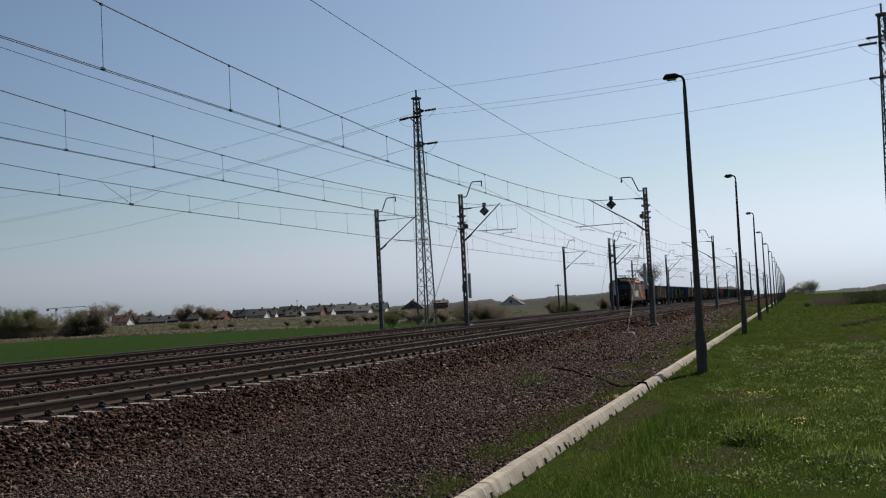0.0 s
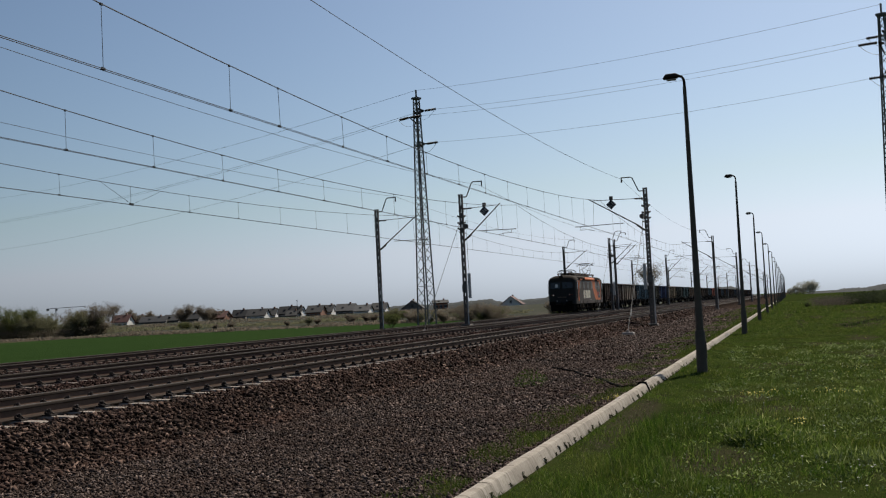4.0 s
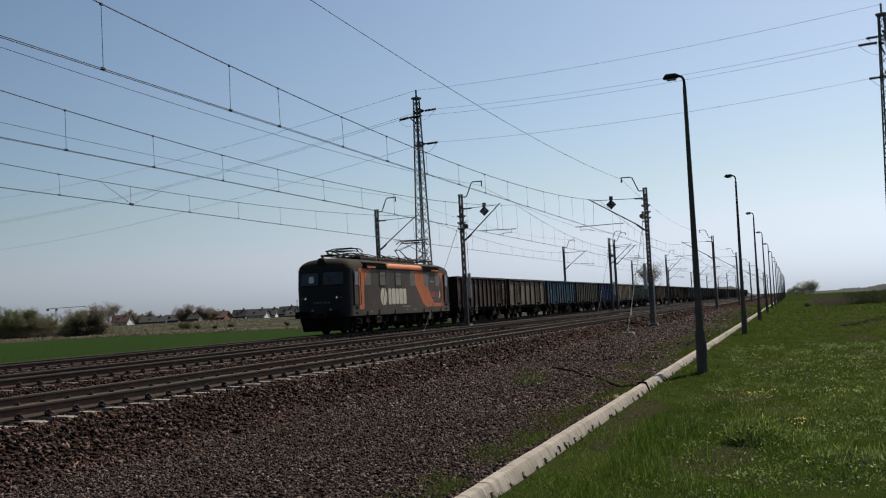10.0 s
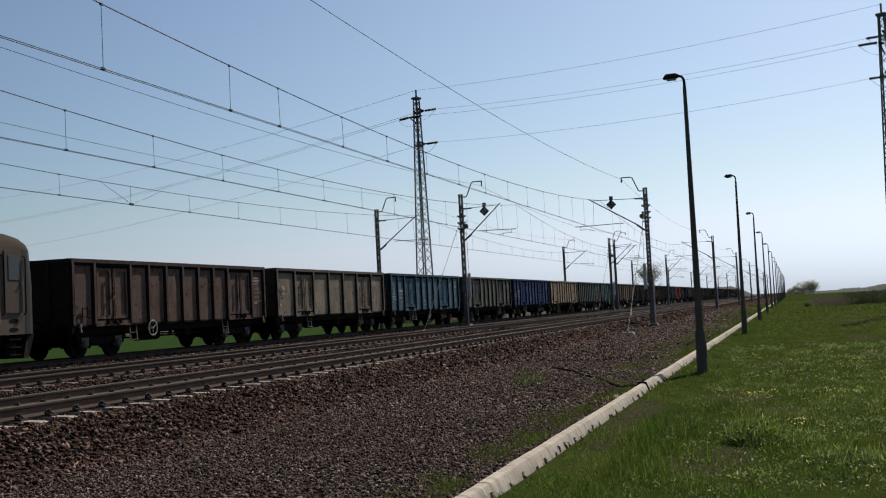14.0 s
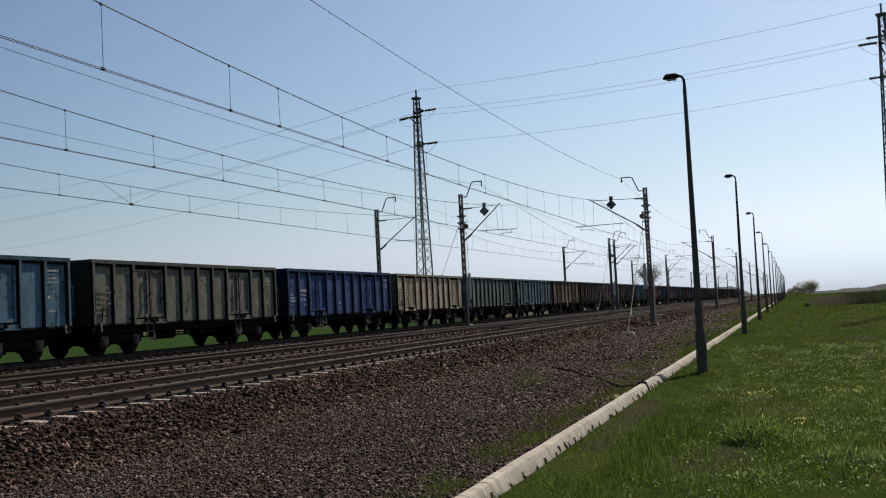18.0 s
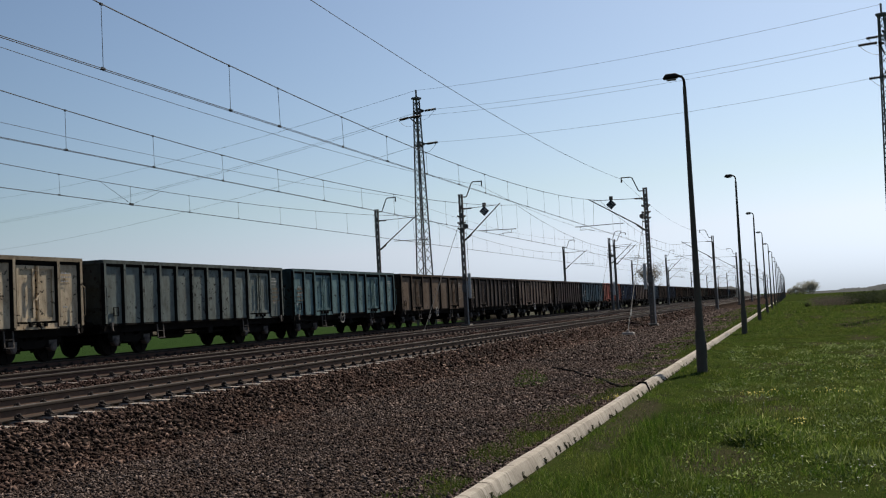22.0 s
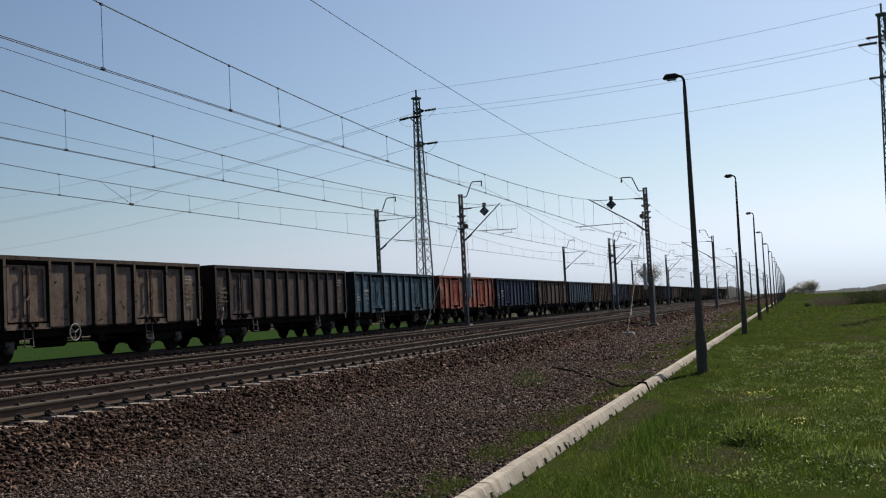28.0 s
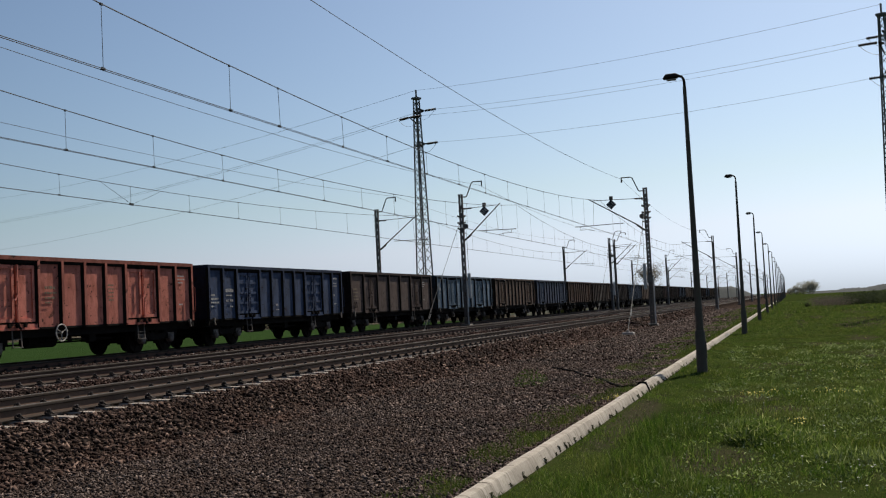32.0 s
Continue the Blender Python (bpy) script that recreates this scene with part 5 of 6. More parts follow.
        for i in range(11, 0, -1):
            a = math.pi * i / 12 - math.pi / 2
            pts.append((cy + bend * ry * (.22 * math.cos(a) + .22 * math.sin(2 * a)), cz + rz * math.sin(a)))
        return pts
    def half_oval(cy, cz, ry, rz, k):
        """One half of an oval that a winding gap divides."""
        arc = [(cy + k * ry * math.cos(math.radians(a)), cz + rz * math.sin(math.radians(a))) for a in range(72, -73, -12)]
        gap = [(cy + ry * .34 * math.sin(math.pi * v * .95) + k * .045, cz + rz * .92 * v) for v in (-1, -.8, -.6, -.4, -.2, 0, .2, .4, .6, .8, 1)]
        return arc + gap
    X = 1.4515
    for k in (-1, 1):
        part("emblem", plate(half_oval(-3.60, 1.85, .49, .50, k), X), CREAM, m, "cream emblem shape")
    for y, w in ((-2.88, .44), (-2.36, .60), (-1.70, .48), (-1.14, .60), (-.47, .50)):
        part("letter_block", plate(rounded(y, y + w, 1.41, 2.30, .12), X), CREAM, m, "cream lettering as a plain block")
    for y, w in ((4.50, .40), (4.96, .34), (5.36, .38)):
        part("letter_block", plate(rounded(y, y + w, 1.76, 2.12, .05), X), LOGO_RED, m, "red lettering as a plain block")
    part("emblem", plate(swirl(5.80, 6.38, 1.72, 2.2, 1), X), CREAM, m, "cream emblem shape")
    part("lettering", bars_shape([(-.65, 1.24, 1.3, .07), (0.0, 1.08, .35, .06)], 11), MARK, m, "small white lettering", at=pose(X, 0, 0))
    part("lettering", bars_shape([(4.42, 2.70, .75, .10)], 12), MARK, m, "small white lettering", at=pose(X, 0, 0))
    part("lettering", bars_shape([(4.5, 1.62, 1.6, .02), (6.2, 1.05, .3, .05), (1.3, 1.05, .4, .06), (-5.6, 1.05, .2, .05)], 13), MARK, m, "small white lettering", at=pose(X, 0, 0))
    # roof edge covers
    for side in (1, -1):
        for y0, y1, mat in ((-6.2, -3.1, ROOF_GRIME), (-3.05, 3.0, LOCO_ORANGE), (3.05, 6.2, ROOF_GRIME)):
            prof = [(1.42, 3.36), (1.50, 3.40), (1.52, 3.50), (1.46, 3.62), (1.30, 3.70), (1.16, 3.72), (1.2, 3.5)]
            part("roof_cover", Shape().sweep([(side * a, b) for a, b in prof], [y0, y1]), mat, m, "orange rounded roof edge cover" if mat is LOCO_ORANGE else "sooty roof edge cover", smooth=50)
        for y0, y1 in ((-6.2, -3.1), (3.05, 6.2)):
            part("rain_strip", Shape().box(min(side * 1.45, side * 1.56), max(side * 1.45, side * 1.56), y0 - .1, y1 + .1, 3.63, 3.66), GRIME_SHADE, m)
            part("paint_band", Shape().box(min(side * 1.505, side * 1.525), max(side * 1.505, side * 1.525), y0 + (.2 if y0 < 0 else 1.6), y0 + (1.4 if y0 < 0 else 3.0), 3.38, 3.48), LOCO_ORANGE, m, "orange paint band")
    # roof gear
    for y0, y1 in ((-5.0, -2.6), (-2.3, .8), (1.0, 3.6)):
        part("roof_box", Shape().chamfer(-.75, .75, y0, y1, 3.84, 4.06, .06), ROOF_GRIME, m)
    for y in (-6.9, -4.2, -2.4, -.8, .9, 2.4, 3.9, 6.8):
        for x in (-.62, .62):
            i = part("insulator", once("insulator", insulator_shape, INSULATOR, 30), INSULATOR, m, "brown ribbed insulator", at=pose(x, y, 3.86))
    for x in (-.62, .62):
        part("roof_cable", Shape().tube([(x, y, 4.18 + .05 * math.sin(3 * y)) for y in [-7 + .5 * i for i in range(29)]], .025, 6), GRIME_SHADE, m)
    rnd = random.Random(4)
    for i in range(16):
        y = rnd.uniform(-4.5, 4.2)
        part("roof_cable", Shape().tube([(rnd.uniform(-.9, .9), y, 4.0), (rnd.uniform(-.5, .5), y + rnd.uniform(.2, .8), 4.28), (rnd.uniform(-.9, .9), y + rnd.uniform(.8, 1.5), 4.04)], .02, 5), GRIME_SHADE, m)
    part("horn", Shape().tube([(.5, 7.3, 3.9), (.5, 7.6, 3.98)], [.04, .09], 10), STEEL_GREY, m)
    pantograph(m, -5.35, 4.50)
    pantograph(m, 5.48, 5.42)
    for y in (-4.2, 4.2):
        loco_bogie(m, y)
    for y in (-.9, .9):
        part("air_tank", Shape().tube([(1.0, y - .8, .55), (1.0, y + .8, .55)], .2, 12), GRIME_SHADE, m)
    for y in (-4.4, 4.4):
        part("spring_bracket", Shape().tube([(1.40, y - .36, .84), (1.42, y - .32, .50), (1.42, y - .2, .42)], .04, 6).tube([(1.42, y - .3, .72), (1.43, y, .80), (1.42, y + .3, .72), (1.42, y + .36, .45)], .045, 6)
             .box(1.38, 1.44, y - .30, y + .30, .46, .53).box(1.40, 1.45, y - .12, y - .04, .53, .70).box(1.40, 1.45, y + .06, y + .14, .53, .70), LOCO_DUST, m, "dusty pale spring bracket")
        part("lifting_lug", Shape().add([(1.455, y - .10, .88), (1.455, y + .14, .88), (1.455, y, 1.22), (1.47, y - .10, .88), (1.47, y + .14, .88), (1.47, y, 1.22)],
                                        [(0, 1, 2), (3, 5, 4), (0, 1, 4, 3), (1, 2, 5, 4), (2, 0, 3, 5)]), GRIME_SHADE, m)
    for y in (-2.9, -1.75, .25, 1.7, 3.2):
        part("brake_hanger", Shape().tube([(1.30, y - .22, .46), (1.33, y, .62), (1.31, y + .16, .80)], .022, 5).tube([(1.31, y + .1, .70), (1.32, y + .1, .40)], .03, 6), LOCO_DUST, m, "dusty brake hanger")
    # added white patch in place of the sky seen through the cab
    part("paper_sheet", Shape().add([(a, b - c, d) for c in (0, .008) for a, b, d in ((-.64, -8.668, 2.64), (-.36, -8.672, 2.64), (-.36, -8.638, 2.98), (-.64, -8.634, 2.98))], [(0, 1, 2, 3), (4, 5, 6, 7), (0, 1, 5, 4), (1, 2, 6, 5), (2, 3, 7, 6), (3, 0, 4, 7)]), SKY_PATCH, m, "white patch for the sky seen through the cab")
    for y in (-6.0, -1.9, 3.1, 6.4):
        part("sand_box", Shape().chamfer(1.14, 1.42, y - .22, y + .22, .5, .86, .05).bar((1.43, y, .86), (1.46, y - .05, 1.12), .03, .12), GRIME_SHADE, m)
    return m


loco = make_loco()
# ---- overhead line ----
PORCELAIN = worn("dark_porcelain", (.05, .036, .03), (.03, .024, .02), .65, 0, 3, 60, .2)
SIGN_BLUE = worn("sign_dark_blue", (.012, .018, .035), (.02, .025, .04), .5)
SIGN_WHITE = worn("sign_white", (.6, .6, .58), (.45, .45, .44), .6)
FOOT = worn("footing_concrete", (.40, .38, .35), (.27, .25, .23), .9, 0, 4, 60)


FOOT_DARK = worn("stained_footing", (.13, .115, .10), (.08, .07, .06), .9, 0, 4, 60)


def mast(x, y, z0, top, way, tip, kind, sign=False, weights=False):
    """A battened steel mast; way: +1 or -1, where its cantilever reaches; tip: x of the wire support."""
    foot = float(level(x, y))
    m = thing("catenary_mast", pose(x, y, foot), "dark steel battened catenary mast with a cantilever", "catenary mast", "masts of " + kind)
    h, up = top - foot, lambda z: z - foot
    part("footing", Shape().chamfer(-.3, .3, -.35, .35, -.4, up(z0) if up(z0) > .1 else .12, .05), FOOT_DARK, m, "stained grey concrete footing")
    for s in (-1, 1):
        part("chord", Shape().box(s * .115 - .016, s * .115 + .016, -.06, .06, 0, h).box(min(s * .115, s * .030), max(s * .115, s * .030), -.06, -.048, 0, h).box(min(s * .115, s * .030), max(s * .115, s * .030), .048, .06, 0, h),
             MAST_STEEL, m)
    cover = .27 if kind != "the near track" and y < 70 else .38 if y < 70 else .49
    pitch = .26 if kind == "the near track" and y < 70 else .46
    for i in range(int((h - .6) / pitch)):
        for back in (0, .128) if y < 70 else (0,):
            part("batten", once(("batten", pitch, cover), lambda: Shape().box(-.115, .115, -.068, -.060, -pitch * cover, pitch * cover), MAST_STEEL), MAST_STEEL, m, at=pose(0, back, .5 + i * pitch))
    part("cap", Shape().box(-.14, .14, -.08, .08, h, h + .06), MAST_STEEL, m)
    d = lambda a: way * a
    reach = abs(tip - x)
    # horn with the feeder wire
    part("horn", Shape().tube([(0, 0, h - .1), (d(.32), 0, h - .12), (d(.40), 0, h - .05), (d(.72), 0, h + .70), (d(.82), 0, h + .76), (d(1.4), 0, h + .76)], .035, 7), MAST_STEEL, m)
    part("horn_insulator", Shape().tube([(d(1.36), 0, h + .74), (d(1.36), 0, h + .48)], [.03, .05], 8), PORCELAIN, m)
    # cantilever
    part("tie_bar", Shape().tube([(d(.12), 0, up(7.02)), (d(reach), 0, up(7.1))], .018, 6), MAST_STEEL, m)
    part("tie_insulator", Shape().tube([(d(.15 + .07 * i), 0, up(7.02)) for i in range(8)], [.03, .065] * 4, 8), PORCELAIN, m)
    part("strut", Shape().tube([(d(.12), 0, up(5.1)), (d(.55), 0, up(5.1) + .35), (d(reach + .1), 0, up(7.2))], [.045, .04, .03], 7), MAST_STEEL, m)
    part("strut_insulator", Shape().tube([(d(.16 + .06 * i), 0, up(5.12) + .045 * i) for i in range(8)], [.04, .075] * 4, 8), PORCELAIN, m)
    part("registration_tube", Shape().tube([(d(.35 + .3 * reach), 0, up(5.62)), (d(reach + 1.0), 0, up(5.58))], .022, 6), MAST_STEEL, m)
    part("steady_arm", Shape().tube([(d(reach + .7), 0, up(5.56)), (d(reach + .72), 0, up(5.38)), (d(reach + .3), 0, up(5.38)), (d(reach - .1), 0, up(5.3))], .014, 5), MAST_STEEL, m)
    part("hanger", Shape().tube([(d(reach - .2), 0, up(7.05)), (d(reach - .1), 0, up(5.62))], .008, 4), WIRE, m)
    if sign:
        sx = d(.62 * reach)
        b = part("sign_board", Shape().box(-.215, .215, -.012, .012, -.215, .215), SIGN_BLUE, m, "dark diamond-shaped sign board", at=pose(sx, -.06, up(6.78), 0, 45, 0))
        part("sign_mark", Shape().box(-.10, .10, -.017, -.0125, -.16, -.12).box(-.14, .14, -.017, -.0125, -.05, -.02).box(-.1, .1, -.017, -.0125, .08, .12), SIGN_WHITE, b)
        part("sign_hook", Shape().box(sx - .10, sx + .10, -.1, .06, up(7.08), up(7.28)), MAST_STEEL, m)
    if weights:
        part("weight_stack", Shape().tube([(d(.30), -.05, up(1.6) + .1 * i) for i in range(16)], [.10, .092] * 8, 12), SIGN_WHITE, m, "pale stack of tension weights")
        part("weight_rope", Shape().tube([(d(.30), -.05, up(3.1)), (d(.26), -.05, up(5.9))], .012, 5), WIRE, m)
        part("pulley", Shape().disc((d(.26), -.05, up(5.95)), (0, 1, 0), .15, .04, 18), MAST_STEEL, m)
        part("number_board", Shape().box(-.16, .16, -.10, -.085, up(2.0), up(2.45)), STEEL_GREY, m)
        for z in (6.55, 6.15, 5.8):
            for s in (-1, 1):
                part("pin_insulator", Shape().tube([(s * (.12 + .020 * i), -.02, up(z) + .008 * i) for i in range(8)], [.035, .065] * 4, 8), PORCELAIN, m, "dark pin insulator")
        for z in (6.9, 6.5, 6.1, 5.6):
            part("bracket", Shape().box(-.16, .16, -.10, .10, up(z) - .025, up(z) + .025).tube([(d(.1), -.12, up(z)), (d(.2), -.3, up(z) + .02)], .035, 7), MAST_STEEL, m)
    part("earth_pipe", Shape().tube([(d(-.02) + .17, -.1, .1), (d(-.02) + .17, -.1, min(2.9, h))], .036, 7), SIGN_WHITE, m, "pale earthing pipe")
    return m


SPAN = 57.0
NEAR = [3.4, 64.6, 122.4, 176.0] + [176 + SPAN * i for i in range(1, 6)]
MID = [1.7, 62.3, 118.2, 121.6, 174.4] + [174.4 + SPAN * i for i in range(1, 6)]
FAR = [4.0, 65.9, 127.0, 185.0] + [185 + SPAN * i for i in range(1, 5)]
for i, y in enumerate(NEAR):
    mast(-7.9, y, -.45, 7.58, -1, A_X - .55, "the near track", sign=i == 1, weights=i == 1)
for i, y in enumerate(MID):
    mast(-18.7, y, .05, 7.85, 1, B_X - 1.1, "the middle track", sign=i == 1, weights=i in (1, 2))
for i, y in enumerate(FAR):
    mast(-25.6, y, -.1, 7.72, 1, C_X - .25, "the far track")


def wire_points(a, b, low, high, x, step=3.0):
    """Points along a wire between masts at a and b, hanging from high to low."""
    n = max(2, int((b - a) / step))
    c = (a + b) / 2
    return [(x, a + (b - a) * i / n, low + (high - low) * ((a + (b - a) * i / n - c) / ((b - a) / 2)) ** 2) for i in range(n + 1)]


def overhead_line(name, x, ys, contact, low, high, feeder_x, feeder, twin, label, hang):
    """Messenger, contact wire and droppers of one track, span by span, and the feeder on the horns."""
    o = thing(name, pose(0, 0, 0), label, "overhead line", "wires over the tracks")
    ends = [(-52.0, ys[0])] + list(zip(ys, ys[1:]))
    for j, (a, b) in enumerate(ends):
        if b - a < 10:
            continue
        fine = b < 140
        mess = wire_points(a, b, low, high, x)
        part("messenger_wire", Shape().tube(mess, .0115, 5 if fine else 3, False), WIRE, o)
        for k in range(2 if twin else 1):
            dx = .026 if k == 0 else -.026
            part("contact_wire", Shape().tube([(x + dx, y, contact - .006 * k) for _, y, _ in mess[::2] + mess[-1:]], .0072, 5 if fine else 3, False), WIRE, o)
        part("feeder_wire", Shape().tube(wire_points(a, b, feeder, feeder + .72, feeder_x), .0085, 5 if fine else 3, False), WIRE, o)
        if b < 250:
            every, first, own = hang
            k0 = math.ceil((a + 2 - first) / every)
            spots = own if own and j == 1 else [first + (k0 + i) * every for i in range(int((b - a - 4) / every) + 1)]
            for y in spots:
                z = low + (high - low) * ((y - (a + b) / 2) / ((b - a) / 2)) ** 2
                part("dropper", Shape().tube([(x, y, z), (x + .01, y + .03 * math.sin(7 * y), contact)], .0055, 4, False).box(x - .02, x + .02, y - .04, y + .04, contact - .02, contact + .03)
                     .box(x - .015, x + .015, y - .03, y + .03, z - .025, z + .015), WIRE, o)
    return o


overhead_line("overhead_line", A_X, NEAR, 5.28, 5.96, 7.10, -9.28, 7.55, True, "overhead wires of the near track with droppers", (3.4, 28.5, (6.4, 11.0, 15.2, 19.5, 21.7, 25.3, 28.5, 32.0, 35.4, 38.8, 42.2, 45.6, 49.0, 52.4, 55.8, 59.2)))
overhead_line("overhead_line", B_X, [y for y in MID if y != 121.6], 4.99, 5.70, 7.0, -17.5, 7.66, True, "overhead wires of the middle track with droppers", (3.5, 20.26, ()))
line_c = overhead_line("overhead_line", C_X, FAR, 5.39, 6.05, 7.15, -24.25, 7.82, True, "overhead wires of the far track with droppers", (4.03, 29.7, ()))
part("anchor_rope", Shape().tube([(C_X, 31.86, 6.08), (C_X, 33.78, 5.40)], .007, 4, False).tube([(C_X, 33.78, 5.40), (C_X, 34.8, 5.72), (C_X, 35.75, 6.06)], .007, 4, False)
     .box(C_X - .03, C_X + .03, 33.68, 33.88, 5.36, 5.44), WIRE, line_c)


def guy(top, foot, label):
    """A stay from a mast down to its concrete anchor."""
    g = thing("stay_anchor", pose(foot[0], foot[1], float(level(*foot))), label, "stay anchor")
    part("block", Shape().chamfer(-.28, .28, -.2, .2, -.3, .14, .05).box(-.05, .05, -.08, .08, .14, .24), FOOT, g, "pale concrete anchor block")
    t = Vector(top) - g.matrix_basis.translation
    part("stay_rod", Shape().tube([(0, 0, .2), t * .98], .014, 6), STEEL_GREY, g)
    part("turnbuckle", Shape().tube([t * .12, t * .16], .03, 6), STEEL_GREY, g)


guy((-7.9, 64.4, 6.6), (-7.35, 50.5), "galvanised stay rod on a pale concrete anchor block")
guy((-18.7, 62.1, 6.4), (-18.6, 54.0), "galvanised stay rod on a pale concrete anchor block")
guy((-18.7, 118.0, 6.6), (-18.7, 108.5), "galvanised stay rod on a pale concrete anchor block")


# ---- power line ----
def pylon(x, y, top, turn, label):
    base = float(level(x, y))
    p = thing("power_pylon", pose(x, y, base, 0, 0, turn), label, "power pylon", "pylons of the power line")
    h = top - base
    w0, w1 = .567, .168
    half = lambda z: w0 + (w1 - w0) * min(1, z / (h * .97))
    corners = [(-1, -1), (1, -1), (1, 1), (-1, 1)]
    for a, b in corners:
        part("leg", Shape().bar((a * half(0), b * half(0), -.3), (a * w1, b * w1, h), .085, .085), STEEL_GREY, p)
    zs = [0.0]
    while zs[-1] < h - .35:
        zs.append(zs[-1] + max(.55, half(zs[-1]) * 1.9))
    for k in range(4):
        (a, b), (c, d) = corners[k], corners[(k + 1) % 4]
        s = Shape()
        for i in range(len(zs) - 1):
            z, z2 = zs[i], min(zs[i + 1], h)
            f, g = half(z), half(z2)
            if i % 2:
                s.bar((a * f, b * f, z), (c * g, d * g, z2), .045, .035)
            else:
                s.bar((c * f, d * f, z), (a * g, b * g, z2), .045, .035)
            if i % 4 == 0:
                s.bar((a * f, b * f, z), (c * f, d * f, z), .045, .03)
        part("lacing", s, STEEL_GREY, p)
    part("peak", Shape().bar((0, 0, h), (0, 0, h + .75), .10, .10).box(-.3, .3, -.3, .3, h - .05, h + .1), STEEL_GREY, p)
    return p, h


def power_line():
    """Two pylons beside the tracks, a third beyond the field, and the wires between them."""
    at = [((6.50, 72.0), 18.0), ((-28.62, 84.0), 18.6), ((-132.0, 149.0), 22.5)]
    for (x, y), top in at:
        pylon(x, y, top, -18, "tall dark steel lattice pylon of a power line")
    # attachment: which side of the pylon, and the height on each of the three
    rows = [(0.0, 18.7, 19.3, 23.2), (.95, 16.9, 17.7, 19.4), (-1.05, 16.1, 16.9, 18.8), (.95, 14.3, 14.9, 14.6)]
    d = Vector((-35.45, 12.0, 0)).normalized()
    across = Vector((-d.y, d.x, 0))
    p = thing("power_line", pose(0, 0, 0), "thin power line wires with dark insulator strings", "power line")
    for off, z0, z1, z2 in rows:
        for j, (za, zb) in enumerate(((z0, z1), (z1, z2))):
            (ax, ay), (bx, by) = at[j][0], at[j + 1][0]
            a, b = Vector((ax, ay, za)) - across * off, Vector((bx, by, zb)) - across * off
            w = (b - a).normalized()
            gap = 0 if off == 0 else .55
            n, drop = 16, .5 if j == 0 else 1.2
            a2, b2 = a + w * gap * 2.2, b - w * gap * 2.2
            part("line_wire", Shape().tube([tuple(a2.lerp(b2, i / n) - Vector((0, 0, drop * 4 * (i / n) * (1 - i / n)))) for i in range(n + 1)], .010 if j == 0 else .013, 4, False), WIRE, p)
            if off:
                for q, e in ((a, w), (b, -w)):
                    part("insulator_string", Shape().tube([tuple(q + e * (.12 + 1.1 * i / 15)) for i in range(16)], [.045, .11] * 8, 8), PORCELAIN, p, "dark insulator string")
        if off:
            for j in range(2):
                (x, y), z = at[j][0], (z0, z1)[j]
                q = Vector((x, y, z)) - across * off
                part("cross_arm", Shape().bar(tuple(q), (x, y, z + .12), .12, .10).bar(tuple(q), (x, y, z - .45), .07, .07), STEEL_DARK, p)
                part("jumper", Shape().tube([tuple(q + d * (1.2 * (i / 5 - 1)) - Vector((0, 0, .75 * (1 - (i / 5 - 1) ** 2)))) for i in range(11)], .012, 4, False), WIRE, p)


power_line()
# ---- houses, trees and bushes in the distance ----
WALL_WHITE = worn("render_white", (.82, .81, .78), (.72, .71, .68), .9, 0, 1, 8)
WALL_GREY = worn("render_grey", (.20, .195, .185), (.14, .135, .13), .9, 0, 1, 8)
WALL_BRICK = worn("brick_orange", (.30, .14, .09), (.22, .11, .07), .9, 0, 1, 8)
TILE_DARK = worn("roof_tile_dark", (.016, .017, .019), (.026, .027, .029), .8, 0, 1, 6)
TILE_GREY = worn("roof_tile_grey", (.040, .040, .042), (.062, .062, .063), .7, 0, 1, 6)
TILE_RED = worn("roof_tile_red", (.12, .042, .032), (.085, .036, .03), .8, 0, 1, 6)
PANE = worn("dark_pane", (.03, .035, .04), (.05, .055, .06), .15)
BARK = worn("bark", (.065, .052, .042), (.10, .085, .07), .95, 0, 4, 20)


